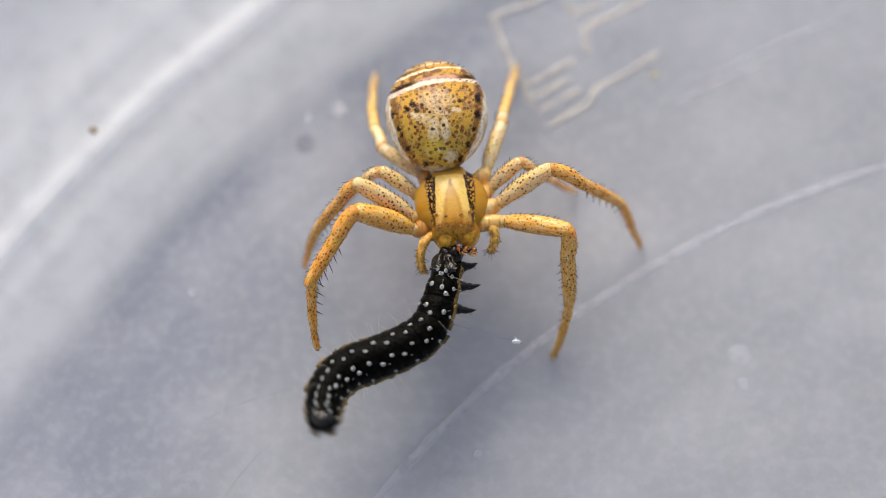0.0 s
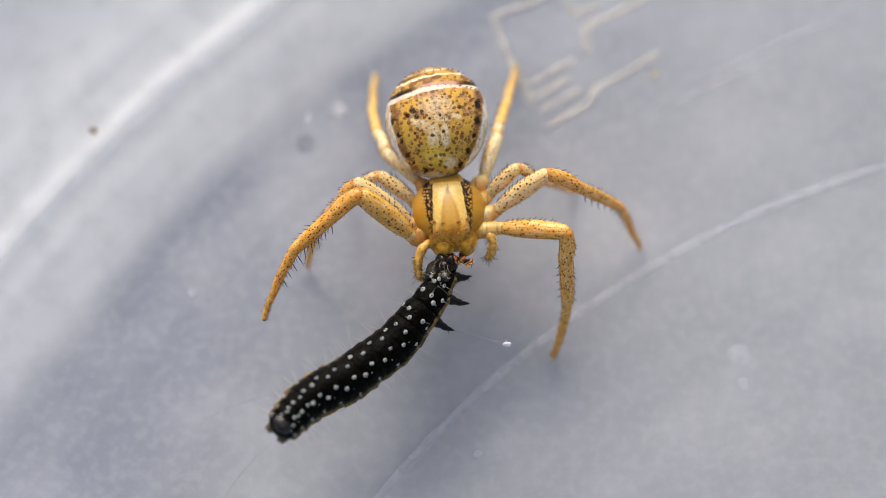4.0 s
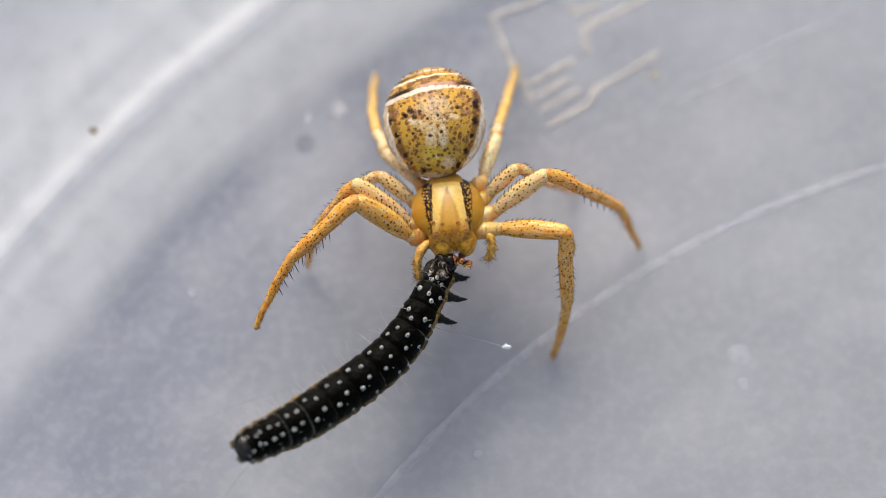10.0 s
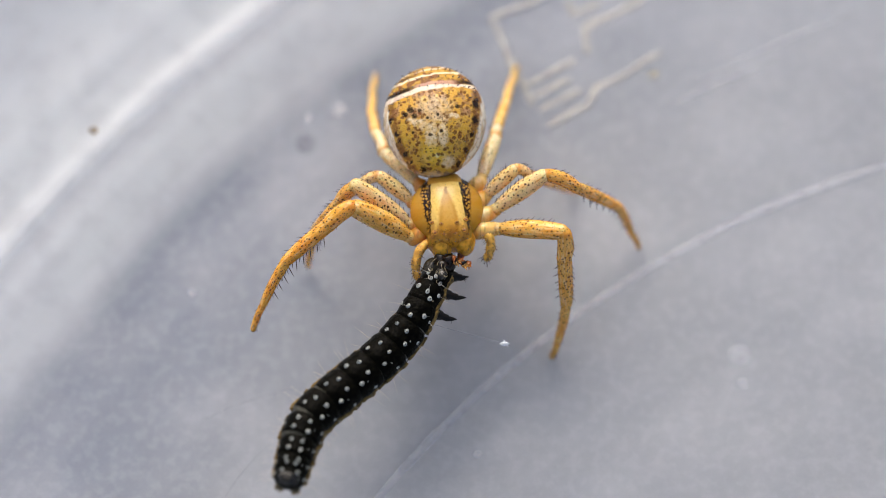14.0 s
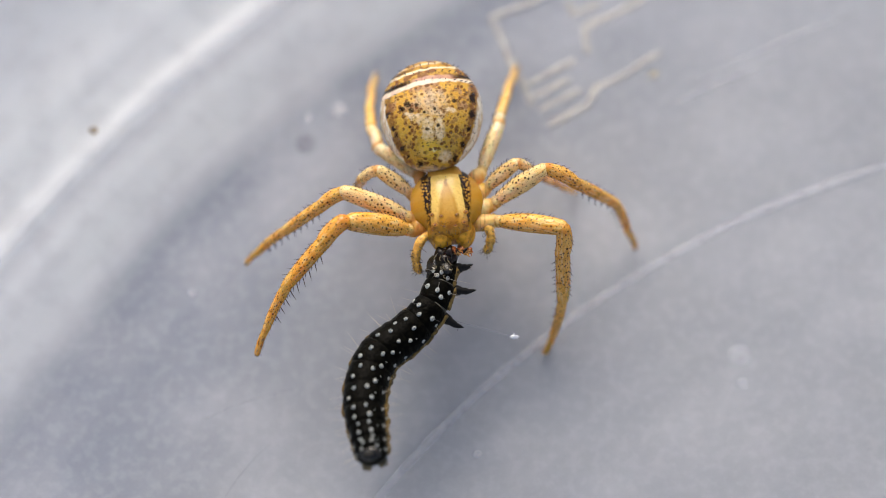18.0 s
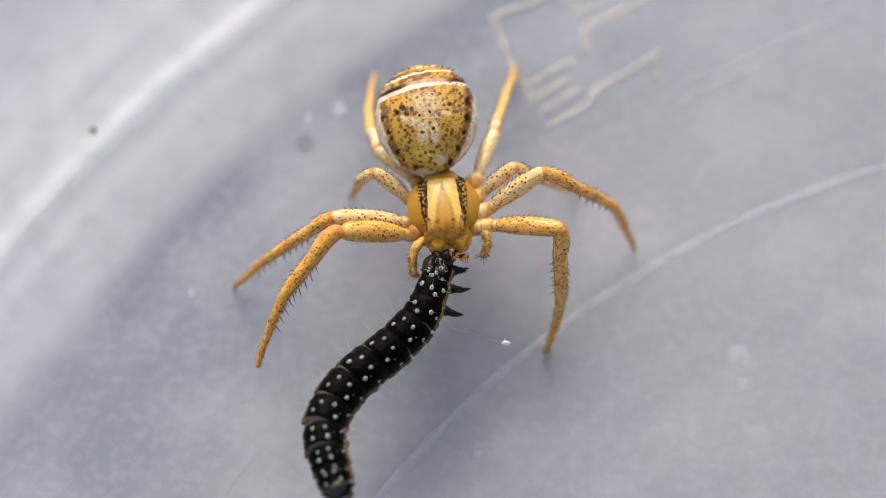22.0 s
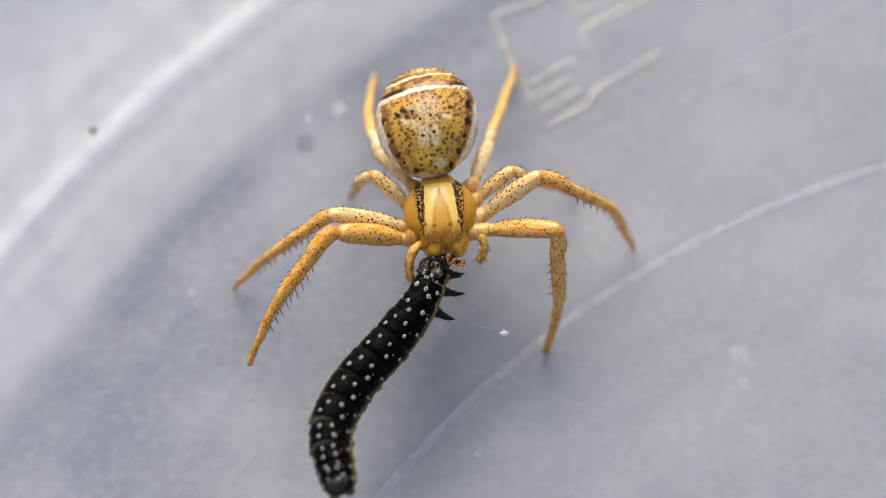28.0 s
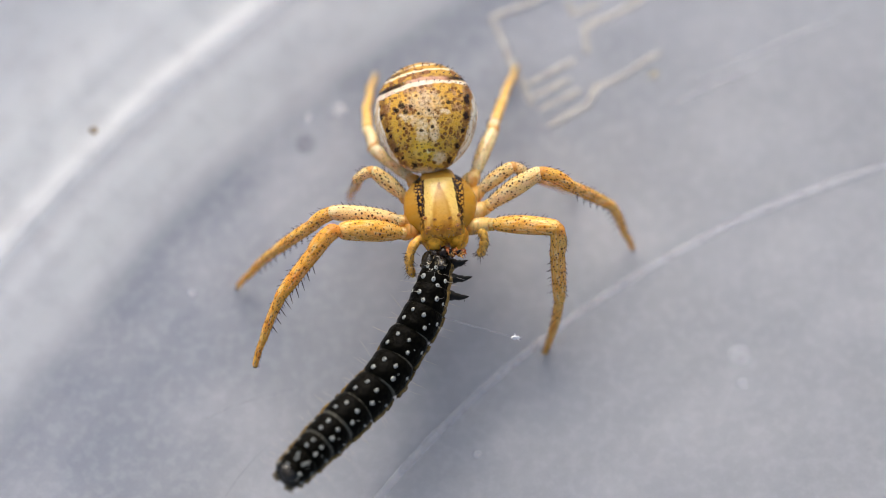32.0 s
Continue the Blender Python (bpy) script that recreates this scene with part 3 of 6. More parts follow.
def build_crumbs():
    spots = [
        (-11.46, 5.03, 0.62, 0.12, CRUMB, "tiny brown crumb on the tub's stepped edge"),
        (-10.86, 4.18, 0.50, 0.17, YELLOW_SMEAR, "pale yellow crumb on the tub's stepped edge"),
        (-4.47, 5.77, 0.0, 0.17, SPECK, "small white speck on the plastic base"),
        (-3.44, 6.01, 0.0, 0.22, SPECK, "white crumb on the plastic base behind the spider"),
        (-4.52, 4.8, 0.0, 0.30, GREY_SMEAR, "dull grey speck on the plastic base"),
        (9.57, -2.53, 0.0, 0.36, SMEAR, "pale blurred spot on the plastic base"),
        (9.63, -3.48, 0.0, 0.18, SMEAR, "small pale spot on the plastic base"),
        (1.1, -5.84, 0.0, 0.13, SMEAR, "small pale spot beside the moulded ring"),
        (-8.14, -0.41, 0.0, 0.14, SMEAR, "pale smear on the plastic base"),
        (7.01, 7.29, 0.0, 0.15, YELLOW_SMEAR, "yellowish crumb beside the moulded mark"),
    ]
    for x, y, z, r, m, label in spots:
        bm = bmesh.new()
        seed = x * 3.1
        if m is CRUMB:
            ball(bm, (0, 0, 0), (r, r * 0.85, r * 0.7), 14, 10, 0, lambda p: p * (1 + 0.5 * noise.noise(p * 1.8 + Vector((seed, 0, 0)))))
            ob = new("crumb", mesh_of("crumb", bm, m))
            ob.matrix_basis = mm(x, y, FLOOR + z + r * 0.4)
        else:
            r *= 1.5
            ball(bm, (0, 0, 0), (1, 0.9, 0.05), 20, 10, 0, lambda p: p * (1 + 0.3 * noise.noise(p * 1.2 + Vector((seed, 0, 0)))))
            ob = new("dried_spot", mesh_of("dried_spot", bm, m))
            ob.matrix_basis = mm(x, y, FLOOR + z + r * 0.04) @ Matrix.Diagonal((r, r, r, 1))
        tagged(ob, label, "crumb" if m is CRUMB else "dried spot", "" if m is CRUMB else "dried spots on the plastic")


build_table()
build_tub()
build_scratches()
build_crumbs()


# ---- the spider ----
BELLY = Vector((-0.25, 3.94, 2.60))
CHEST = Vector((0.23, 1.03, 2.10))


def build_body(spider):
    moving, belly = [], []
    turn = Matrix.Rotation(radians(5.5), 4, "Z")

    def on_chest(x, y, z):
        return Matrix.Translation(CHEST * U) @ turn @ mm(x, y, z)

    bm = bmesh.new()

    def pear(p):
        k = 1 + 0.05 * p.y - 0.05 * max(0.0, -p.y) ** 3
        return Vector((p.x * k, p.y, p.z * k * (1.0 if p.z > 0 else 0.9)))

    ball(bm, (0, 0, 0), (1.63, 1.83, 1.40), 48, 36, 0, pear)
    bristles = bmesh.new()

    def bristle(u, w, length, thick):
        p = pear(Vector((math.cos(math.asin(u)) * math.sin(w), u, math.cos(math.asin(u)) * math.cos(w))))
        q = Vector((p.x * 1.63, p.y * 1.83, p.z * 1.40))
        out = Vector((p.x / 1.63, p.y / 1.83, p.z / 1.40)).normalized()
        spike(bristles, q - out * 0.01, out * 0.45 + Vector((0, -0.35, 0.25)), length, thick, 0)

    # rows of bristles along the cross lines, scattered ones elsewhere
    for line, count in ((0.42, 13), (0.60, 12), (0.78, 10), (0.22, 10)):
        for k in range(count):
            w = -1.05 + 2.1 * (k + 0.5) / count
            bristle(line + 0.05 * w + random.uniform(-0.02, 0.02), w + random.uniform(-0.03, 0.03), random.uniform(0.19, 0.27), 0.018)
    for k in range(110):
        bristle(random.uniform(-0.75, 0.95), random.choice((-1, 1)) * random.uniform(0.1, 1.4), random.uniform(0.07, 0.14), 0.010)
    belly.append(part("abdomen", mesh_of("abdomen", bm, ABDOMEN), spider, "round olive-brown abdomen with white side bands, a white cross line and dark specks", Matrix.Translation(BELLY * U)))
    belly.append(tagged(part("bristle_fringe", mesh_of("bristle_fringe", bristles, SPINE), spider, "short dark bristles", Matrix.Translation(BELLY * U)), kind="stuff"))

    bm = bmesh.new()
    ball(bm, (0, 0.27, -0.04), (1.16, 1.10, 0.64), 40, 24, 0, lambda p: Vector((p.x * (1 - 0.04 * p.y), p.y, p.z)))
    moving.append(part("carapace", mesh_of("carapace", bm, CARAPACE), spider, "amber carapace with a cream middle band between dark flecked streaks", on_chest(0, 0, 0)))
    # the raised head, a cream block from the back of the carapace to the jaws
    bm = bmesh.new()
    boxy = []
    for y, w, top, low in ((1.42, 0.40, 0.12, -0.3), (1.30, 0.50, 0.30, -0.3), (1.12, 0.56, 0.48, -0.3), (0.95, 0.58, 0.58, -0.3), (0.75, 0.60, 0.64, -0.3), (0.4, 0.62, 0.71, -0.4), (0.0, 0.64, 0.75, -0.45), (-0.35, 0.68, 0.75, -0.5),
                           (-0.62, 0.70, 0.70, -0.5), (-0.82, 0.71, 0.60, -0.5), (-0.97, 0.69, 0.45, -0.5), (-1.07, 0.62, 0.28, -0.45), (-1.11, 0.46, 0.10, -0.35)):
        loop = []
        for k in range(36):
            t = k * math.tau / 36
            loop.append((w * math.copysign(abs(math.cos(t)) ** 0.66, math.cos(t)), y, (top + low) / 2 + (top - low) / 2 * math.copysign(abs(math.sin(t)) ** 0.7, math.sin(t))))
        boxy.append(loop)
    loops = [[bm.verts.new(p) for p in loop] for loop in boxy]
    for p, q in zip(loops, loops[1:]):
        for k in range(36):
            bm.faces.new((p[k], q[k], q[(k + 1) % 36], p[(k + 1) % 36]))
    bm.faces.new(loops[0])
    bm.faces.new(loops[-1][::-1])
    for k in range(30):
        x, y = random.uniform(-0.6, 0.6), random.choice((random.uniform(-1.05, -0.5), random.uniform(-1.0, 1.1)))
        spike(bm, (x, y, 0.50 if y < -0.8 else 0.62), (x * 0.4, -0.7, 1), random.uniform(0.10, 0.19), 0.008)
    moving.append(part("head", mesh_of("head", bm, CARAPACE, SPINE), spider, "raised cream head shield", on_chest(0, 0, 0)))
    for side in (-1, 1):
        bm = bmesh.new()
        ball(bm, (0, 0, 0), (0.37, 0.46, 0.50), 24, 16, 0, lambda p: Vector((p.x * (1 - 0.12 * max(0.0, -p.y)), p.y, p.z)))
        for k in range(12):
            spike(bm, (random.uniform(-0.25, 0.25), -0.3, random.uniform(-0.05, 0.35)), (random.uniform(-0.3, 0.3), -1, 0.2), 0.15, 0.009)
        moving.append(part("chelicera", mesh_of("chelicera", bm, JAW, SPINE), spider, "orange-brown jaw", on_chest(0.08 + side * 0.36, -0.92 + (0.06 if side > 0 else 0.0), -0.10)))
        bm = bmesh.new()
        tube(bm, [(0, 0, 0), (-side * 0.10, -0.16, -0.12), (-side * 0.18, -0.30, -0.3)], [0.15, 0.10, 0.02], 10)
        moving.append(part("fang", mesh_of("fang", bm, FANG), spider, "dark red-brown fang", on_chest(0.08 + side * 0.28, -1.18, -0.16)))
    for x, y, z, r in ((-0.17, -0.80, 0.60, 0.040), (0.17, -0.80, 0.60, 0.040), (-0.46, -0.74, 0.62, 0.048), (0.46, -0.74, 0.62, 0.048),
                       (-0.24, -0.50, 0.715, 0.036), (0.24, -0.50, 0.715, 0.036), (-0.54, -0.42, 0.68, 0.040), (0.54, -0.42, 0.68, 0.040)):
        bm = bmesh.new()
        ball(bm, (0, 0, 0), (r * 2.0, r * 1.8, r * 0.30), 14, 8)
        mound = part("eye_mound", mesh_of("eye_mound", bm, EYE_RING), spider, "brown mound round an eye", on_chest(x, y, z))
        bm = bmesh.new()
        ball(bm, (0, 0, 0), (r * 0.9, r * 0.8, r * 0.4), 12, 8)
        part("eye", mesh_of("eye", bm, EYE_BROWN), mound, "tiny dark eye", mm(0, -r * 0.2, r * 0.08))
        moving.append(mound)
    for pts in (((-0.20, 0.25, 1.85), (-0.55, 0.05, 2.0), (-0.74, -0.35, 1.95), (-0.75, -0.70, 1.75), (-0.62, -0.98, 1.6)),
                ((1.25, 0.70, 1.85), (1.50, 0.45, 1.95), (1.60, 0.18, 1.85), (1.53, -0.10, 1.65), (1.42, -0.24, 1.5))):
        bm = bmesh.new()
        line, run = smooth_path(pts, 20)
        # knuckled at three joints, blunt and brown at the end
        radii = [(0.155 if k < 15 else 0.145) * (1 - 0.16 * max(0.0, 1 - min(abs(k - j) for j in (5, 10, 15)) / 1.2)) for k in range(19)] + [0.11, 0.05]
        tube(bm, line, radii, 14)
        for k in range(60):
            i = random.choice((5, 7, 9, 11, 12, 13, 14, 15, 16, 17, 17, 18, 18, 19))
            way = Vector((random.uniform(-1, 1), random.uniform(-0.9, 0.2), random.uniform(-0.4, 1))).normalized()
            spike(bm, line[i] + way * radii[i] * 0.8, way + Vector((0, -0.4, 0)), random.uniform(0.10, 0.26), 0.011)
        moving.append(part("pedipalp", mesh_of("pedipalp", bm, PALP, SPINE), spider, "short bristly orange feeler"))
    return moving, belly


# hip, knee, end of patella, of tibia, of metatarsus, foot
LEGS = {
    "r1": ((1.75, 0.68, 1.90), (3.84, 0.14, 2.80), (3.85, -0.46, 2.10), (3.91, -1.45, 0.50), (3.62, -2.25, -0.80), (3.40, -2.55, -1.55)),
    "r2": ((1.68, 1.26, 1.90), (3.27, 2.06, 3.00), (4.24, 1.84, 2.40), (5.63, 1.81, 0.60), (6.05, 1.40, -0.80), (6.33, 1.16, -1.55)),
    "r3": ((1.43, 1.77, 1.90), (2.36, 2.42, 2.60), (2.79, 2.39, 2.10), (3.47, 2.66, 0.50), (3.94, 2.93, -0.80), (4.33, 3.08, -1.55)),
    "l3": ((-0.89, 1.58, 1.90), (-1.96, 2.22, 2.40), (-2.47, 2.12, 2.00), (-2.70, 2.38, 0.60), (-2.95, 2.66, -0.60), (-3.05, 2.86, -1.55)),
    "l4": ((-0.66, 2.23, 1.80), (-1.92, 3.36, 1.50), (-2.18, 4.15, 1.20), (-2.33, 5.30, 0.30), (-2.34, 6.45, -0.80), (-2.25, 7.28, -1.55)),
    "r4": ((1.29, 2.35, 1.80), (1.82, 4.06, 1.60), (1.86, 4.42, 1.40), (2.15, 5.80, 0.20), (2.35, 6.88, -0.90), (2.47, 7.56, -1.55)),
}


def leg_line(hip, knee, ankle, foot):
    """The six joints of a leg: the patella bows away from the body, the foot a little less."""
    patella = knee.lerp(ankle, 0.36) + (knee - (hip + ankle) / 2).normalized() * 0.07
    toe = ankle.lerp(foot, 0.65) + (ankle - (knee + foot) / 2).normalized() * 0.06
    return hip, knee, patella, ankle, toe, foot


# the two legs that step
LEGS["l1"] = leg_line(*map(Vector, ((-0.91, 0.37, 1.90), (-2.52, 1.20, 3.40), (-4.62, -0.48, 2.55), (-5.67, -2.28, 1.10))))
LEGS["l2"] = leg_line(*map(Vector, ((-0.91, 0.77, 1.90), (-3.12, 0.85, 2.75), (-5.10, 0.14, 1.00), (-6.50, -0.20, -1.0))))
PIECES = ("femur", "patella", "tibia", "metatarsus", "tarsus")
# half widths at the root, the middle and the end of each piece
GIRTH = {
    "r1": ((0.19, 0.305, 0.225), (0.24, 0.26, 0.24), (0.23, 0.235, 0.18), (0.165, 0.15, 0.12), (0.12, 0.105, 0.09)),
    "1": ((0.19, 0.355, 0.25), (0.25, 0.275, 0.235), (0.225, 0.23, 0.17), (0.17, 0.155, 0.12), (0.12, 0.105, 0.095)),
    "2": ((0.17, 0.29, 0.21), (0.21, 0.235, 0.20), (0.20, 0.20, 0.16), (0.155, 0.145, 0.115), (0.115, 0.10, 0.085)),
    "3": ((0.16, 0.235, 0.17), (0.18, 0.18, 0.16), (0.175, 0.175, 0.14), (0.15, 0.14, 0.11), (0.11, 0.10, 0.07)),
    "4": ((0.16, 0.235, 0.18), (0.20, 0.20, 0.17), (0.175, 0.175, 0.14), (0.15, 0.14, 0.11), (0.11, 0.10, 0.06)),
}


def piece_mesh(name, length, girth, mats, spines, rng, inner, front):
    """One piece of a leg along x, knuckled at both ends and a little bowed."""
    bm = bmesh.new()
    thorns = bmesh.new()
    rings = []
    n = 34
    rise = {"femur": 0.02, "patella": 0.03, "tibia": 0.0, "metatarsus": 0.012, "tarsus": 0.02}[name]
    swing = -inner * {"femur": 0.01, "patella": 0.06, "tibia": 0.01, "metatarsus": 0.025, "tarsus": 0.03}[name]
    a, b, c = girth

    def middle(s):
        e = 4 * s * (1 - s) * length
        return Vector((0, e * swing, e * rise))

    def thick(s):
        r = a * (1 - s) * (1 - 2 * s) + 4 * b * s * (1 - s) + c * s * (2 * s - 1)
        return r * (1 - 0.10 * math.exp(-((s - 0.05) / 0.05) ** 2) - 0.07 * math.exp(-((s - 0.97) / 0.04) ** 2))

    for k in range(n + 1):
        s = 0.5 - 0.5 * math.cos(math.pi * k / n)
        r = thick(s)
        start = 0.06 if name == "femur" else -0.75 * a
        x = start + s * (length - start + 0.75 * c)
        cap = min((x - start) / (0.75 * a), (length + 0.75 * c - x) / (0.75 * c))
        if cap < 1:
            r *= max(0.15, math.sqrt(max(0.0, 1 - (1 - cap) ** 2)))
        r *= 1 + 0.015 * math.sin(11 * s + length * 7)
        q = middle(min(1.0, max(0.0, x / length)))
        rings.append(((x, q.y, q.z + 0.05 * r), (0, r, 0), (0, 0, r * 0.94)))
    sweep(bm, rings, 18)

    def thorn(s, w, way, long, wide):
        q = middle(s) + Vector((s * length, math.cos(w) * thick(s) * 0.93, math.sin(w) * thick(s) * 0.88))
        spike(thorns, q, way, long, wide)

    # fine hairs all round, leaning to the foot
    for k in range(spines):
        w = rng.uniform(-0.6, math.pi + 0.6)
        thorn(rng.uniform(0.08, 0.96), w, (0.8, 0.75 * math.cos(w), 0.75 * math.sin(w)), rng.uniform(0.07, 0.14), 0.009)
    # a row of stiff bristles along the back edge
    if name in ("femur", "patella", "tibia"):
        count = {"femur": 10, "patella": 4, "tibia": 7}[name]
        for k in range(count):
            s = 0.14 + 0.78 * (k + rng.uniform(-0.2, 0.2)) / count
            w = math.pi / 2 + inner * rng.uniform(0.75, 1.15)
            thorn(s, w, (0.85, 0.8 * math.cos(w), 0.8 * math.sin(w)), rng.uniform(0.15, 0.22), 0.015)
    # long paired spines under the front legs
    if front and name in ("tibia", "metatarsus"):
        count = 5 if name == "tibia" else 4
        for k in range(count):
            s = (0.22 if name == "tibia" else 0.10) + 0.76 * k / count
            long = rng.uniform(0.28, 0.40) if front == 2 else rng.uniform(0.18, 0.27)
            thorn(s, math.pi / 2 - inner * (math.pi / 2 + 0.5), (0.62, inner * 0.8, -0.35), long, 0.022)
            thorn(s + 0.06, math.pi / 2 - inner * (math.pi / 2 + 1.0), (0.75, inner * 0.5, -0.7), long * 0.8, 0.020)
    if name == "tarsus":
        for side in (-1, 1):
            spike(thorns, (length, side * 0.03, 0), (1, side * 0.3, -0.5), 0.13, 0.024)
        ball(thorns, (length + 0.05, 0, -0.01), (0.055, 0.07, 0.06), 10, 6, 0)
    for f in thorns.faces:
        f.material_index = 0
    return mesh_of(name, bm, mats[0]), mesh_of("bristle_fringe", thorns, mats[1])


def build_legs(spider):
    legs = {}
    for key, joints in LEGS.items():
        rng = random.Random(sum(map(ord, key)))
        number, left = key[1], key[0] == "l"
        hip = Vector(joints[0])
        root = CHEST + Vector(((-0.72 if left else 0.78), {"1": -0.45, "2": -0.05, "3": 0.42, "4": 0.95}[number], -0.30))
        bm = bmesh.new()
        line = [root, root.lerp(hip, 0.45) + Vector((0, 0, 0.05)), root.lerp(hip, 0.8) + Vector((0, 0, 0.03)), hip, hip + (Vector(joints[1]) - hip).normalized() * 0.14]
        tube(bm, line, [0.23, 0.27, 0.25, 0.22, 0.17], 16)
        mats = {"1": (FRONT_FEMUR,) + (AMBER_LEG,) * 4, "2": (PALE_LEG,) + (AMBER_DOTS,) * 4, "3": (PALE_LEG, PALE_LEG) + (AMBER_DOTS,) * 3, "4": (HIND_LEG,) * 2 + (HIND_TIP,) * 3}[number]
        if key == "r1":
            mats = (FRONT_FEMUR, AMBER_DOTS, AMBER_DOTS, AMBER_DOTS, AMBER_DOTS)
        label = {"1": "orange front leg with dark spines", "2": "dark-dotted cream and amber leg", "3": "short dark-dotted cream leg", "4": "pale hind leg stretched backwards"}[number]
        leg = part("leg", mesh_of("leg", bm, COXA), spider, label)
        made = []
        for i, name in enumerate(PIECES):
            a, b = Vector(joints[i]), Vector(joints[i + 1])
            hairs = {"1": (50, 18, 34, 34, 24), "2": (34, 14, 24, 24, 14)}.get(number, (20,) * 5)[i]
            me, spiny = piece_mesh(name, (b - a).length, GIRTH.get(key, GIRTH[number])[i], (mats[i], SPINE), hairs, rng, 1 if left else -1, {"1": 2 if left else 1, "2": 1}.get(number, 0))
            made.append(part(name, me, leg, "", frame_on(a, b - a, (0, 0, 1))))
            made.append(tagged(part("bristle_fringe", spiny, leg, "dark stiff spines and bristles", frame_on(a, b - a, (0, 0, 1))), kind="stuff"))
        # the small pale ring between hip and femur moves with the femur
        bm = bmesh.new()
        k = 0.8 if number in "34" else 1.0
        tube(bm, [(-0.24, 0, 0), (-0.16, 0, 0.01), (-0.06, 0, 0.02), (0.03, 0, 0.02), (0.10, 0, 0.02), (0.18, 0, 0.01), (0.24, 0, 0)], [0.14 * k, 0.21 * k, 0.23 * k, 0.19 * k, 0.205 * k, 0.21 * k, 0.15 * k], 16)
        made.append(part("trochanter", mesh_of("trochanter", bm, COXA), leg, "whitish hip ring", made[0].matrix_basis.copy()))
        legs[key] = (leg, made)
    return legs


spider = tagged(new("spider"), "straw-yellow crab spider with an olive-brown patterned abdomen, gripping a caterpillar", "spider")
spider.matrix_basis = mm(0, 2, FLOOR)
spider_home = spider.matrix_basis.inverted()
BODY_PARTS, BELLY_PARTS = build_body(spider)
LEG_PARTS = build_legs(spider)

# ---- the caterpillar ----
# length and half width of the head, three chest and nine body segments
SEGMENTS = ((0.55, 0.40), (0.62, 0.44), (0.72, 0.52), (0.80, 0.585), (0.88, 0.645), (0.92, 0.675), (0.92, 0.685), (0.92, 0.685),
            (0.88, 0.67), (0.77, 0.635), (0.66, 0.58), (0.48, 0.53), (0.42, 0.49))


def dot_mesh():
    """A low white cone with a dark pit, from which the hair grows."""
    bm = bmesh.new()
    rows = [(0.018, 0.030), (0.026, 0.040), (0.052, 0.036), (0.082, 0.016), (0.096, -0.03)]
    loops = []
    for r, z in rows:
        loops.append([bm.verts.new((r * math.cos(k * math.tau / 14), r * 0.84 * math.sin(k * math.tau / 14), z)) for k in range(14)])
    centre = bm.verts.new((0, 0, 0.022))
    for k in range(14):
        bm.faces.new((centre, loops[0][k], loops[0][(k + 1) % 14])).material_index = 1
    for i, (p, q) in enumerate(zip(loops, loops[1:])):
        for k in range(14):
            bm.faces.new((p[k], q[k], q[(k + 1) % 14], p[(k + 1) % 14])).material_index = 1 if i == 0 else 0
    return mesh_of("white_dot", bm, WHITE_DOT, BLACK)


def shard(bm, at, size, seed, slot=0, sides=7, rings=5):
    """An angular broken flake."""
    ball(bm, at, size, sides, rings, slot, lambda p: p * (1 + 0.8 * noise.noise(p * 1.9 + Vector((seed, seed * 1.7, 0)))))


def chewed_head(seg, rng):
    """What the jaws have left of the head: black flakes, red-brown mouthparts, pale edges."""
    for at, size, seed in (((-0.02, -0.14, 0.22), (0.24, 0.20, 0.16), 1.0), ((0.12, 0.06, 0.26), (0.20, 0.22, 0.13), 4.0), ((-0.12, 0.12, 0.24), (0.18, 0.16, 0.14), 7.0)):
        bm = bmesh.new()
        shard(bm, (0, 0, 0), size, seed)
        part("flake", mesh_of("flake", bm, CAPSULE), seg, "glossy black flake of the head", mm(*at))
    for k in range(7):
        bm = bmesh.new()
        y = 0.26 + 0.085 * k
        shard(bm, (0, 0, 0), (0.10, 0.10, 0.06), 2.0 + k * 3.1)
        for j in range(3):
            spike(bm, (rng.uniform(-0.05, 0.05), 0.05, 0.02), (rng.uniform(-1.0, 0.9), rng.uniform(0.4, 1.0), rng.uniform(-0.1, 0.6)), rng.uniform(0.12, 0.22), 0.028, 0)
        part("mouthpart", mesh_of("mouthpart", bm, (MOUTH, CAPSULE, TAN_MOUTH)[k % 3]), seg, "jagged red-brown mouthpart", mm(-0.22 + 0.05 * (k % 3) - 0.012 * k, y, 0.26 - 0.02 * k))
    for k in range(4):
        bm = bmesh.new()
        a = -0.4 + 0.5 * k
        tube(bm, [(0, 0, 0), (0.10, 0.06 * math.sin(a), 0.03), (0.18, 0.16 * math.sin(a), 0.02), (0.22, 0.24 * math.sin(a + 0.4), -0.03)], [0.008, 0.016, 0.014, 0.005], 6)
        part("torn_edge", mesh_of("torn_edge", bm, TORN), seg, "pale torn edge of skin", mm(0.02 + 0.03 * k, -0.16 + 0.12 * k, 0.38 - 0.01 * k))


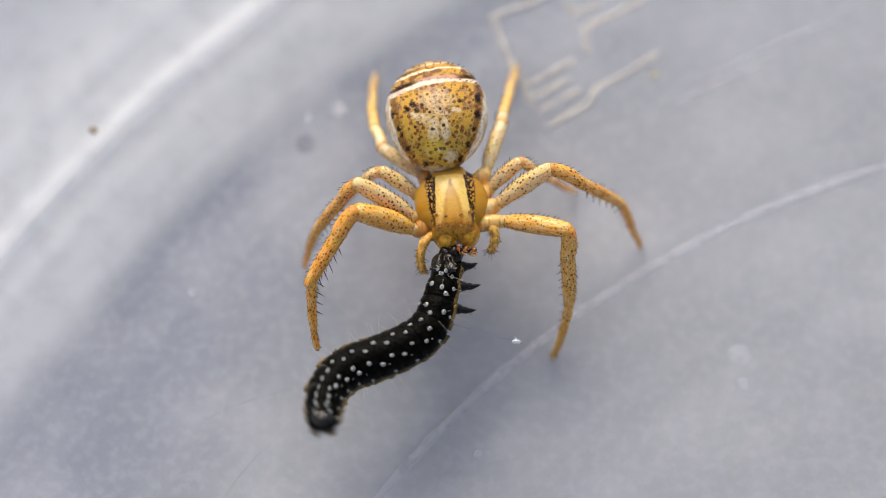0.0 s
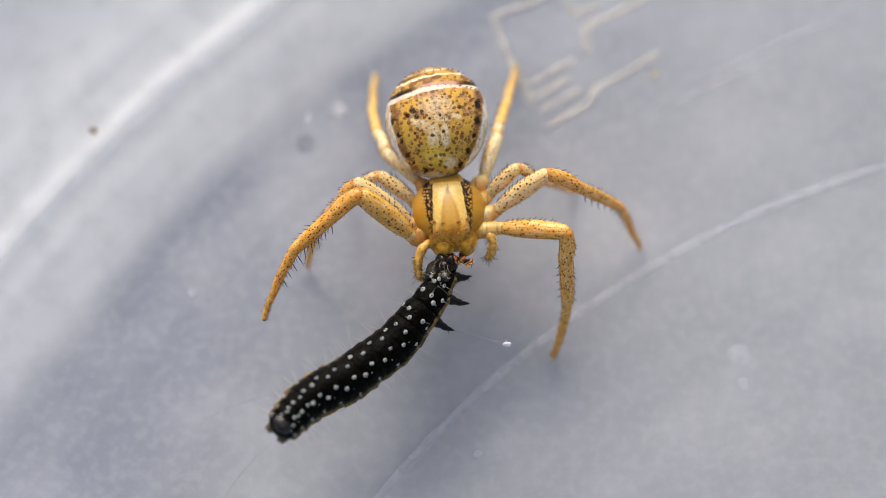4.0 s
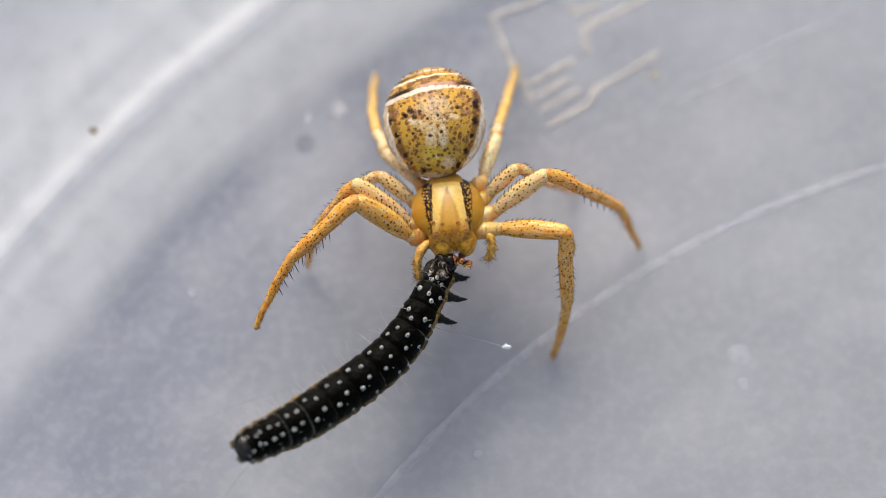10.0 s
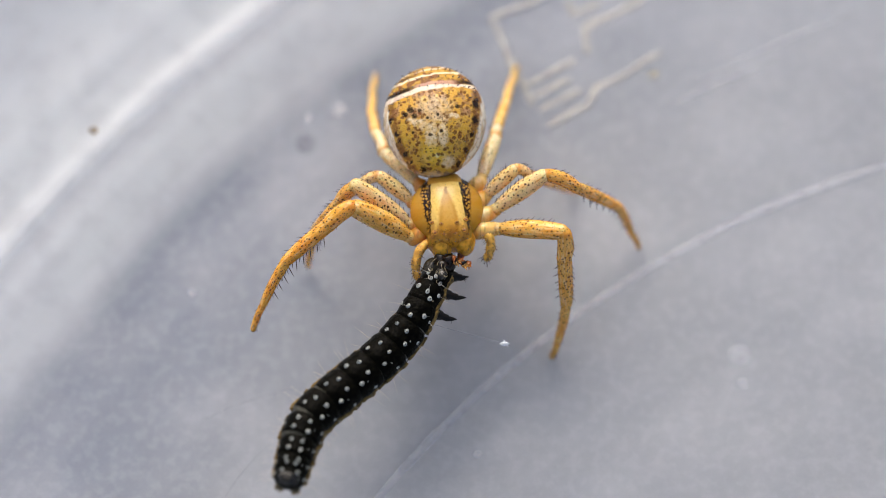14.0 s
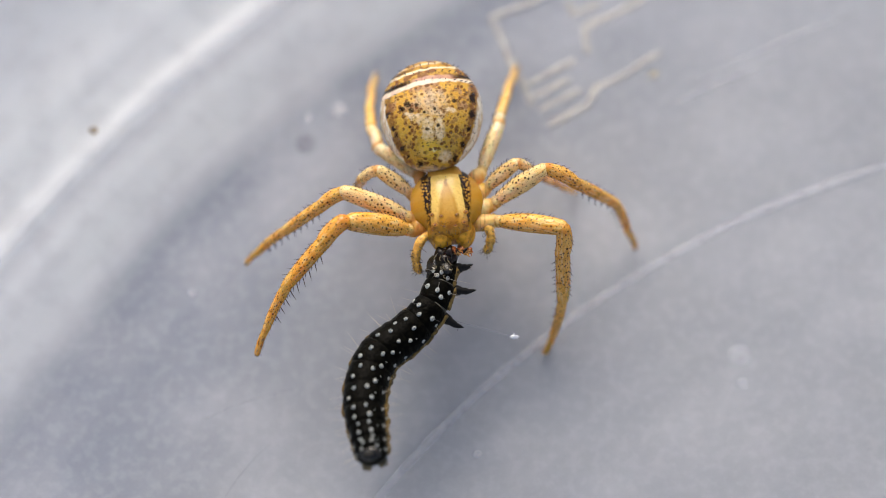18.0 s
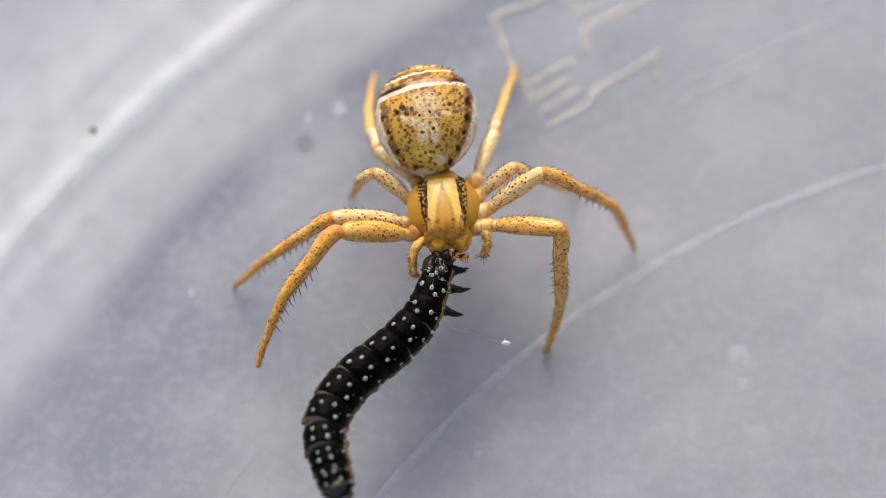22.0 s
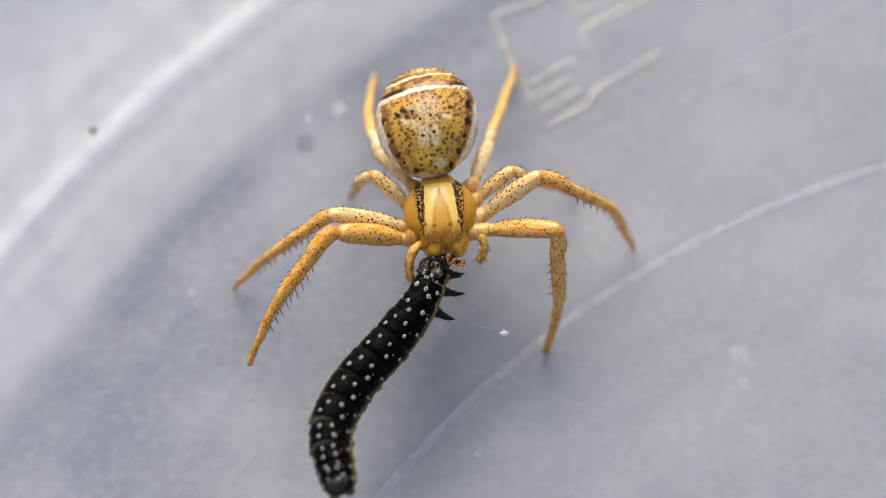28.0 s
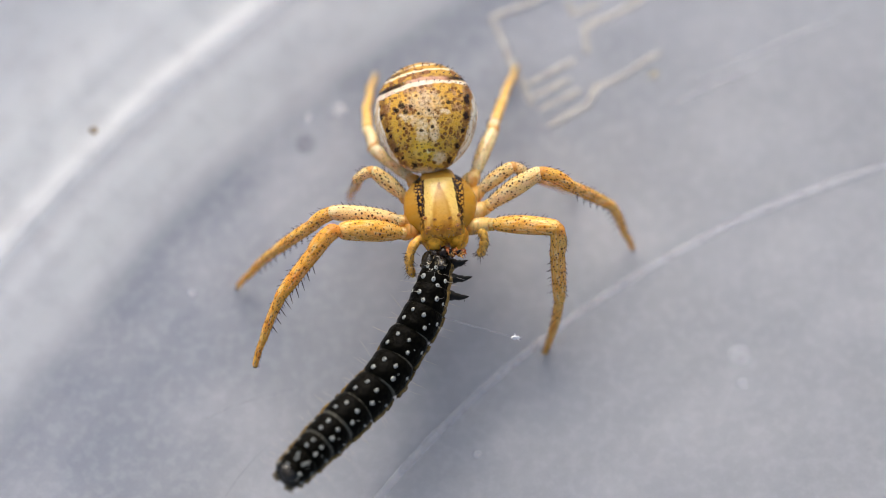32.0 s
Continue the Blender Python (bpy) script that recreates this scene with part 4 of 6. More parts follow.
def torn_neck(seg, rng):
    """Crumpled neck shield with pale curls and hairs."""
    for at, size, m, seed in (((-0.16, -0.24, 0.28), (0.28, 0.20, 0.15), SHIELD, 3.0), ((0.02, -0.30, 0.24), (0.22, 0.14, 0.14), SHIELD, 5.5), ((-0.14, 0.22, 0.30), (0.20, 0.18, 0.12), SHIELD, 9.0), ((-0.02, 0.10, 0.36), (0.10, 0.20, 0.07), TAN_SKIN, 2.0)):
        plate = bmesh.new()
        shard(plate, (0, 0, 0), size, seed, 0, 10, 7)
        part("neck_shield", mesh_of("neck_shield", plate, m), seg, "crumpled dark neck shield", mm(*at))
    for k in range(11):
        curl = bmesh.new()
        a = k * 1.3
        tube(curl, [(0.0, 0.0, 0.0), (0.07 * math.cos(a), 0.08 * math.sin(a) + 0.03, 0.05), (0.12 * math.cos(a + 0.6), 0.13 * math.sin(a + 1.0), 0.04), (0.13 * math.cos(a + 1.3), 0.15 * math.sin(a + 1.6), -0.02)], [0.012, 0.018, 0.014, 0.005], 6)
        part("curl", mesh_of("curl", curl, HAIR if k % 4 == 0 else TORN), seg, "pale torn curl of skin", mm(-0.14 + 0.06 * (k % 5), -0.22 + 0.055 * k, 0.41 - 0.010 * abs(k - 4)))


def dots_on(i):
    """Where the white dots of a segment sit: along it, degrees round it, size."""
    if i == 1:
        return [(0.06, -18, 1.0), (0.04, 20, 0.95), (0.28, 6, 0.85), (0.28, 50, 0.95), (0.1, -62, 0.9)]
    if i == 2:
        return [(-0.06, -20, 1.15), (0.0, 24, 1.15), (0.20, 46, 0.95), (-0.12, 66, 1.0), (0.12, -66, 0.95)]
    if i == 3:
        return [(-0.06, -8, 1.05), (0.26, 14, 0.95), (0.02, 50, 1.1), (-0.10, -48, 0.95), (0.10, 80, 0.85)]
    if i in (9, 10):
        return [(-0.14, 19, 1.0), (-0.14, -19, 1.0), (0.28, 23, 1.0), (0.28, -23, 1.0), (-0.05, 70, 0.9), (0.05, -70, 0.9), (0.2, 100, 0.7), (0.2, -100, 0.7)]
    if i == 11:
        return [(-0.14, 24, 0.95), (-0.14, -24, 0.95), (0.18, 16, 0.9), (0.18, -16, 0.9), (0.0, 70, 0.85), (0.0, -70, 0.85)]
    if i == 12:
        return [(-0.25, 30, 0.8), (-0.25, -30, 0.8), (-0.1, 78, 0.8), (-0.1, -78, 0.8)]
    return [(-0.11, 18, 1.0), (-0.11, -18, 1.0), (0.27, 35, 1.0), (0.27, -35, 1.0), (-0.08, 74, 0.95), (-0.08, -74, 0.95), (0.18, 102, 0.75), (0.18, -102, 0.75)]


def segment_mesh(i, length, r):
    """A plump ring with a grey fold of skin at either end."""
    bm = bmesh.new()
    rings, n = [], 26
    half = length / 2 + 0.06
    before, after = SEGMENTS[max(i - 1, 0)][1], SEGMENTS[min(i + 1, len(SEGMENTS) - 1)][1]
    grey = 0.048 if i < 7 else 0.058
    for k in range(n + 1):
        s = k / n
        near = (r + before) / 2 * (1 - s) + (r + after) / 2 * s
        e = min(s, 1 - s)
        rise = 1.0 if e > 0.28 else (0.86 if e < 0.04 else 0.90 + 0.10 * math.sin((e - 0.04) / 0.24 * math.pi / 2))
        q = (near * 0.4 + r * 0.6) * rise
        if i == 0:
            q = r * 0.8 * max(0.0, 1 - (1 - min(1.0, s * 2.2)) ** 2) ** 0.5 * (1 - 0.12 * s) + 0.02
        if i == 12:
            q = r * (1.0 - 0.06 * s) if s < 0.4 else r * 0.976 * math.sqrt(max(0.04, 1 - ((s - 0.4) / 0.61) ** 2))
        # low cross folds on the back
        q *= 1 - 0.018 * math.exp(-((s - 0.68) / 0.03) ** 2) + 0.008 * math.sin(13 * s + i)
        rings.append(((-half + s * 2 * half, 0, 0), (0, q, 0), (0, 0, q * 0.96)))
    sweep(bm, rings, 32)
    for f in bm.faces:
        x = f.calc_center_median().x
        if 1 < i < 10 and abs(x) > half - grey:
            f.material_index = 1
    if i == 0:
        for v in bm.verts:
            v.co += v.co.normalized() * 0.07 * noise.noise(v.co * 5.0) + Vector((0, 0, 0.03 * noise.noise(v.co * 11.0)))
    return bm


def build_caterpillar():
    larva = tagged(new("caterpillar"), "black caterpillar with rows of white dots, held in the spider's jaws", "caterpillar")
    larva.matrix_basis = mm(-2, -4, FLOOR)
    dot = dot_mesh()
    made = []
    for i, (length, r) in enumerate(SEGMENTS):
        rng = random.Random(40 + i)
        name = "head_capsule" if i == 0 else "segment"
        label = "chewed glossy black head capsule" if i == 0 else ("black tail end with claspers" if i == 12 else "")
        seg = part(name, mesh_of(name, segment_mesh(i, length, r), CAPSULE if i == 0 else LARVA, MEMBRANE), larva, label)
        made.append(seg)
        if i == 0:
            chewed_head(seg, rng)
            continue
        if i == 1:
            torn_neck(seg, rng)
        hairs = bmesh.new()
        for at, angle, size in dots_on(i):
            loose = 1.4 if i < 4 else 1.0
            angle = radians(angle + rng.uniform(-2.5, 2.5) * loose)
            at += rng.uniform(-0.025, 0.025) * loose
            size *= rng.uniform(0.86, 1.06) * (0.98 if i < 4 else (0.84 if i < 10 else 0.74))
            out = Vector((0, math.sin(angle), math.cos(angle)))
            p = Vector((at * length, 0, 0)) + out * r * 0.965
            part("white_dot", dot, seg, "", frame_on(p, (1, 0, rng.uniform(-0.2, 0.2)), out) @ Matrix.Diagonal((size, size * rng.uniform(0.85, 1.1), 1, 1)))
            if abs(angle) > 1.15 or i < 4:
                spike(hairs, p, out + Vector((rng.uniform(-0.5, 0.6), 0, rng.uniform(-0.2, 0.2))), rng.uniform(0.40, 0.72), 0.006, 0)
        for side in (-1, 1):
            spike(hairs, (rng.uniform(-0.2, 0.2), side * r * 0.95, -0.15), (rng.uniform(-0.2, 0.4), side, -0.2), rng.uniform(0.4, 0.6), 0.008, 0)
        tagged(part("hair_fringe", mesh_of("hair_fringe", hairs, HAIR), seg, "thin pale hairs"), kind="stuff")
        # a bright point or two of scurf
        for k in range(1 if i > 3 else 0):
            bm = bmesh.new()
            ball(bm, (0, 0, 0), (0.018, 0.018, 0.012), 8, 6)
            w = radians(42 + rng.uniform(-6, 6))
            part("pale_point", mesh_of("pale_point", bm, WHITE_DOT), seg, "", mm(0.06, math.sin(w) * r, math.cos(w) * r * 0.96))
        for side in (-1, 1):
            if i in (1, 2, 3):
                leg = bmesh.new()
                a = Vector((-0.34, side * r * 0.78, -r * 0.48))
                w = Vector((-0.38 + 0.14 * (i - 1), side * 0.92, -0.30 if side > 0 else -1.6)).normalized()
                w = w * (0.72 if i == 1 else 1.0)
                tube(leg, [a - w * 0.12, a + w * 0.10, a + w * 0.20, a + w * 0.24, a + w * 0.40, a + w * 0.45, a + w * 0.54 + Vector((-0.03, 0, 0)), a + w * 0.68 + Vector((-0.07, 0, 0))], [0.19, 0.17, 0.145, 0.115, 0.11, 0.08, 0.065, 0.012], 10)
                for k in range(10):
                    spike(leg, a + w * (0.12 + 0.05 * k), (rng.uniform(-1, 1), side * 0.6, rng.uniform(-0.4, 0.6)), rng.uniform(0.10, 0.18), 0.014, 0 if k % 3 else 1)
                part("leg", mesh_of("true_leg", leg, BLACK, HAIR), seg, "pointed black chest leg")
            if i in (6, 7, 8, 9):
                leg = bmesh.new()
                a = Vector((0, side * r * 0.62, -r * 0.62))
                w = Vector((0.0, side * 0.6, -0.75)).normalized()
                tube(leg, [a, a + w * 0.14, a + w * 0.26, a + w * 0.32], [0.22, 0.18, 0.16, 0.07], 12)
                part("proleg", mesh_of("proleg", leg, YELLOW), seg, "stubby dull yellow foot")
            if i == 12:
                leg = bmesh.new()
                a = Vector((-0.08, side * r * 0.36, -r * 0.38))
                w = Vector((0.66, side * 0.24, -0.60)).normalized() * 0.85
                tube(leg, [a - w * 0.1, a + w * 0.10, a + w * 0.24, a + w * 0.36, a + w * 0.40, a + w * 0.42], [0.20, 0.19, 0.165, 0.16, 0.14, 0.05], 12)
                for k in range(6):
                    spike(leg, a + w * (0.1 + 0.05 * k), (rng.uniform(-0.3, 1), side, rng.uniform(-0.2, 0.6)), rng.uniform(0.2, 0.4), 0.008, 1)
                clasper = part("clasper", mesh_of("clasper", leg, TAIL_FOOT, HAIR), seg, "stubby brown tail clasper")
                tip = bmesh.new()
                e = a + w * 0.41
                for k in range(7):
                    t = k * math.tau / 7
                    u = w.cross(Vector((0, 0, 1))).normalized()
                    q = e + u * 0.10 * math.cos(t) + u.cross(w) * 0.10 * math.sin(t)
                    spike(tip, q, w + (q - e) * 2, 0.07, 0.03, 0)
                part("hooks", mesh_of("hooks", tip, YELLOW), clasper, "ring of ochre hooks")
            # lumpy ochre fold along the side
            flap = bmesh.new()
            for k in range(3 if i < 12 else 1):
                x = (k - 1) * length * 0.30 + rng.uniform(-0.03, 0.03)
                ball(flap, (x, side * r * (0.955 - 0.02 * (k % 2)), -r * 0.24 + rng.uniform(-0.04, 0.02)), (length * 0.27, 0.085 if i > 6 else 0.065, 0.13), 10, 8, 0, lambda p: p * (1 + 0.6 * noise.noise(p * 2.2 + Vector((i, k, side)))))
            part("side_fold", mesh_of("side_fold", flap, SIDE_FOLD), seg, "ochre-brown fold along the side")
        if i == 12:
            plate = bmesh.new()
            ball(plate, (0.0, 0, r * 0.52), (r * 0.62, 0.36, r * 0.40), 18, 12, 0, lambda p: Vector((p.y, p.x, p.z)) * (1 + 0.12 * noise.noise(p * 3)))
            part("tail_plate", mesh_of("tail_plate", plate, SHIELD), seg, "shiny dark tail plate")
    return larva, made


larva, LARVA_PARTS = build_caterpillar()
larva_home = larva.matrix_basis.inverted()


def build_silk():
    silk = tagged(new("silk_thread"), "fine silk thread with a white fleck stuck to it", "silk thread")
    silk.matrix_basis = mm(2.0, -3.2, 1.2)
    bm = bmesh.new()
    tube(bm, [(-2.4, 0.55, 0.45), (-1.3, 0.30, 0.22), (0, 0, 0.0), (0.2, -0.06, -0.05)], [0.006] * 4, 6)
    part("thread", mesh_of("thread", bm, SILK), silk)
    bm = bmesh.new()
    ball(bm, (0, 0, 0), (0.12, 0.06, 0.05), 14, 10, 0, lambda p: p * (1 + 0.9 * noise.noise(p * 2.3)))
    for k in range(7):
        spike(bm, (0.05 * math.cos(k), 0.03 * math.sin(k), 0), (math.cos(k * 1.9), 0.6 * math.sin(k * 1.9), 0.3), 0.16, 0.018, 0)
    part("fleck", mesh_of("fleck", bm, FLECK), silk, "ragged white fleck")
    return silk


SILK_THING = build_silk()

# ---- what moves ----
MOMENTS = []


def moment(t, body, belly, knee_1, ankle_1, foot_1, knee_2, ankle_2, foot_2, l3, r1, r2, fleck, lift, spine):
    """Where everything is at one time, in millimetres: the shifts of body and belly, knee, ankle and foot of the
    two legs that step, the other feet, how far the caterpillar's tail is raised, and its middle line from head to tail."""
    bends = {"l1": tuple(map(Vector, (knee_1, ankle_1, foot_1))), "l2": tuple(map(Vector, (knee_2, ankle_2, foot_2)))}
    feet = {"l3": Vector((*l3, -1.55)), "r1": Vector((*r1, -1.55)), "r2": Vector((*r2, -1.55))}
    MOMENTS.append((t, Vector((*body, 0)), Vector((*belly, 0)), feet, bends, Vector((*fleck, 0)), spine, lift))


def bent(hip, foot, a, b, hint):
    """The knee between hip and foot for lengths a and b, on the side of hint."""
    d = foot - hip
    far = min(d.length, (a + b) * 0.999)
    d.normalize()
    s = (a * a - b * b + far * far) / (2 * far)
    h = math.sqrt(max(0.0, a * a - s * s))
    side = (hint - hip) - d * (hint - hip).dot(d)
    return hip + d * s + side.normalized() * h, hip + d * far


def leg_poses(key, shift, foot, bends):
    """Poses of the five pieces of a leg."""
    j = [Vector(p) for p in LEGS[key]]
    hip = j[0] + shift
    if bends:
        knee, ankle, foot = bends
        points = leg_line(hip, knee, ankle, foot)
        return [frame_on(p, q - p, (0, 0, 1)) for p, q in zip(points, points[1:])]
    knee, foot = bent(hip, foot, (j[1] - j[0]).length, (j[5] - j[1]).length, j[1] + shift * 0.6)
    ankle, foot = bent(knee, foot, (j[3] - j[1]).length, (j[5] - j[3]).length, j[3] + shift * 0.5)
    upper = frame_on(knee, ankle - knee, knee - hip) @ frame_on(j[1], j[3] - j[1], j[1] - j[0]).inverted()
    lower = frame_on(ankle, foot - ankle, ankle - knee) @ frame_on(j[3], j[5] - j[3], j[3] - j[1]).inverted()
    out = [frame_on(hip, knee - hip, (0, 0, 1))]
    for i in range(1, 5):
        out.append((upper if i < 3 else lower) @ frame_on(j[i], j[i + 1] - j[i], (0, 0, 1)))
    return out


def neck_length(t):
    """How much of the caterpillar lies before its fifth segment: it is drawn into the jaws bit by bit."""
    stops = ((0, 2.5), (2, 2.69), (9, 2.69), (12, 2.49), (16.5, 2.52), (18, 2.67), (19.5, 2.45), (24, 2.24), (28.5, 2.18), (30, 1.81), (32, 1.85))
    for (a, p), (b, q) in zip(stops, stops[1:]):
        if t <= b:
            return p + (q - p) * (t - a) / (b - a)
    return stops[-1][1]


def larva_poses(t, spine, lift):
    """Poses of the segments along the middle line."""
    heights = (2.0, 1.9, 1.85, 1.8, 1.75, 1.7 + 0.05 * lift, 1.65 + 0.35 * lift, 1.6 + lift)
    points = []
    for x, y, z, rise in zip(spine[0::2], spine[1::2], heights, (0, 0, 0, 0, 0.1, 0.2, 0.5, 1.0)):
        # the free end is held up off the floor
        near = 1 - rise / (98 - z)
        points.append((x * near, -35 + (y + 35) * near, 98 + (z - 98) * near))
    line, run = smooth_path(points, 160)
    neck = neck_length(t)
    fore, aft = sum(s[0] for s in SEGMENTS[:4]), sum(s[0] for s in SEGMENTS[4:])
    seen = Vector((0, -0.34, 0.94))
    out, gone = [], 0.0
    for i, (length, r) in enumerate(SEGMENTS):
        length *= neck / fore if i < 4 else (run - neck) / aft
        k = (gone + length / 2) / run * 160
        gone += length
        i0 = min(int(k), 159)
        p = line[i0].lerp(line[i0 + 1], k - i0)
        ahead = (line[min(i0 + 7, 160)] - line[max(i0 - 6, 0)]).normalized()
        right = Vector((-ahead.y, ahead.x, 0)).normalized()
        tilt = radians(24 if i < 4 else max(4, 14 - 1.3 * (i - 4)))
        out.append(frame_on(p, ahead, seen * math.cos(tilt) - right * math.sin(tilt)))
    return out


def motions():
    moment(0, (0.05, 0.11), (0.05, 0.11),
           (-2.72, 0.56, 3.40), (-4.07, -1.34, 2.55), (-3.96, -3.08, 1.10),
           (-2.65, 1.54, 3.20), (-3.99, 0.87, 1.00), (-4.46, 0.42, -1.50),
           (-3.07, 2.86), (3.53, -2.59), (6.43, 1.18), (0.29, 0.22),
           0.00, (0.32, -0.20, -0.09, -1.67, -0.44, -2.70, -1.13, -3.27, -2.09, -3.70, -3.02, -4.07, -3.61, -4.79, -3.74, -5.86))
    moment(0.1, (0.05, 0.10), (0.05, 0.10),
           (-2.72, 0.57, 3.40), (-4.07, -1.33, 2.55), (-3.97, -3.08, 1.10),
           (-2.66, 1.55, 3.20), (-3.99, 0.87, 1.00), (-4.46, 0.43, -1.50),
           (-3.07, 2.86), (3.53, -2.59), (6.43, 1.18), (0.28, 0.22),
           0.15, (0.32, -0.21, -0.18, -1.76, -0.58, -2.72, -1.22, -3.24, -2.09, -3.59, -3.06, -3.98, -3.76, -4.54, -4.48, -5.43))
    moment(0.2, (0.05, 0.09), (0.05, 0.09),
           (-2.72, 0.58, 3.40), (-4.08, -1.32, 2.55), (-3.99, -3.07, 1.10),
           (-2.65, 1.55, 3.20), (-3.99, 0.87, 1.00), (-4.45, 0.42, -1.50),
           (-3.07, 2.86), (3.53, -2.59), (6.43, 1.18), (0.27, 0.22),
           0.30, (0.32, -0.22, -0.12, -1.71, -0.44, -2.66, -0.90, -3.14, -1.83, -3.78, -2.88, -4.17, -3.93, -4.41, -5.35, -5.11))
    moment(0.3, (0.05, 0.08), (0.05, 0.08),
           (-2.72, 0.58, 3.40), (-4.08, -1.31, 2.55), (-3.99, -3.06, 1.10),
           (-2.65, 1.55, 3.20), (-3.98, 0.87, 1.00), (-4.43, 0.42, -1.50),
           (-3.07, 2.86), (3.53, -2.59), (6.43, 1.18), (0.26, 0.21),
           0.60, (0.32, -0.23, -0.18, -1.78, -0.53, -2.75, -1.04, -3.39, -1.97, -3.96, -3.02, -4.32, -4.10, -4.40, -5.57, -4.84))
    moment(0.4, (0.05, 0.07), (0.05, 0.07),
           (-2.70, 0.69, 3.40), (-4.16, -1.13, 2.55), (-4.24, -2.92, 1.10),
           (-2.65, 1.56, 3.20), (-3.98, 0.88, 1.00), (-4.43, 0.41, -1.50),
           (-3.07, 2.86), (3.53, -2.59), (6.43, 1.18), (0.25, 0.21),
           0.90, (0.32, -0.25, -0.21, -1.86, -0.67, -2.85, -1.21, -3.61, -2.09, -4.13, -3.14, -4.40, -4.27, -4.40, -5.61, -4.70))
    moment(0.5, (0.05, 0.06), (0.05, 0.06),
           (-2.67, 0.79, 3.40), (-4.23, -0.96, 2.55), (-4.47, -2.78, 1.10),
           (-2.64, 1.56, 3.20), (-3.98, 0.88, 1.01), (-4.41, 0.41, -1.50),
           (-3.07, 2.86), (3.53, -2.59), (6.43, 1.18), (0.24, 0.21),
           0.92, (0.32, -0.26, -0.21, -1.86, -0.67, -2.85, -1.23, -3.63, -2.14, -4.18, -3.19, -4.55, -4.27, -4.58, -5.62, -4.76))
    moment(0.6, (0.05, 0.06), (0.05, 0.06),
           (-2.65, 0.90, 3.40), (-4.31, -0.78, 2.55), (-4.71, -2.63, 1.10),
           (-2.64, 1.56, 3.20), (-3.97, 0.88, 1.01), (-4.40, 0.42, -1.50),
           (-3.07, 2.86), (3.53, -2.59), (6.43, 1.18), (0.23, 0.20),
           0.94, (0.32, -0.26, -0.18, -1.86, -0.62, -2.85, -1.00, -3.46, -2.00, -4.18, -3.19, -4.83, -4.44, -4.99, -5.46, -5.11))
    moment(0.7, (0.05, 0.06), (0.05, 0.06),
           (-2.64, 0.97, 3.40), (-4.37, -0.66, 2.55), (-4.85, -2.50, 1.10),
           (-2.64, 1.56, 3.20), (-3.97, 0.88, 1.01), (-4.39, 0.42, -1.50),
           (-3.07, 2.86), (3.53, -2.59), (6.43, 1.18), (0.22, 0.20),
           0.96, (0.32, -0.26, -0.23, -1.95, -0.70, -2.90, -1.21, -3.68, -2.09, -4.27, -3.14, -4.86, -4.26, -5.36, -5.45, -5.61))
    moment(0.9, (0.05, 0.06), (0.05, 0.06),
           (-2.60, 1.11, 3.40), (-4.47, -0.42, 2.55), (-5.12, -2.24, 1.10),
           (-2.64, 1.56, 3.19), (-3.96, 0.88, 1.01), (-4.38, 0.42, -1.50),
           (-3.07, 2.86), (3.53, -2.59), (6.42, 1.18), (0.20, 0.19),
           1.00, (0.32, -0.26, -0.26, -2.10, -0.79, -2.98, -1.42, -3.83, -2.21, -4.44, -3.10, -5.01, -4.17, -5.58, -5.43, -6.22))
    moment(1, (0.05, 0.06), (0.05, 0.06),
           (-2.59, 1.18, 3.40), (-4.52, -0.31, 2.55), (-5.25, -2.11, 1.10),
           (-2.63, 1.57, 3.19), (-3.96, 0.88, 1.01), (-4.37, 0.42, -1.50),
           (-3.07, 2.86), (3.53, -2.59), (6.42, 1.18), (0.19, 0.19),
           0.97, (0.32, -0.26, -0.26, -2.14, -0.83, -2.99, -1.46, -3.87, -2.21, -4.46, -3.07, -4.99, -4.17, -5.67, -5.47, -6.40))
    moment(1.2, (0.05, 0.04), (0.05, 0.06),
           (-2.60, 1.17, 3.40), (-4.53, -0.31, 2.55), (-5.29, -2.10, 1.10),
           (-2.63, 1.57, 3.19), (-3.96, 0.88, 1.02), (-4.37, 0.42, -1.50),
           (-3.07, 2.86), (3.53, -2.59), (6.42, 1.18), (0.18, 0.18),
           0.90, (0.32, -0.27, -0.28, -2.14, -0.85, -2.98, -1.51, -3.81, -2.28, -4.40, -3.14, -4.93, -4.43, -5.81, -5.98, -6.65))
    moment(1.5, (0.05, 0.02), (0.05, 0.06),
           (-2.60, 1.17, 3.40), (-4.54, -0.32, 2.55), (-5.36, -2.07, 1.10),
           (-2.64, 1.57, 3.19), (-3.96, 0.88, 1.02), (-4.37, 0.43, -1.50),
           (-3.07, 2.86), (3.53, -2.59), (6.42, 1.18), (0.15, 0.17),
           0.20, (0.32, -0.29, -0.30, -2.14, -0.86, -2.96, -1.53, -3.77, -2.32, -4.35, -3.17, -4.87, -4.61, -5.82, -6.23, -6.81))
    moment(2, (0.05, 0.02), (0.05, 0.06),
           (-2.60, 1.16, 3.40), (-4.57, -0.33, 2.55), (-5.41, -2.12, 1.10),
           (-2.64, 1.57, 3.19), (-3.96, 0.88, 1.03), (-4.37, 0.43, -1.50),
           (-3.07, 2.86), (3.53, -2.59), (6.42, 1.18), (0.10, 0.15),
           0.00, (0.32, -0.29, -0.32, -2.08, -0.86, -2.90, -1.57, -3.68, -2.32, -4.22, -3.17, -4.74, -4.62, -5.62, -6.21, -6.61))
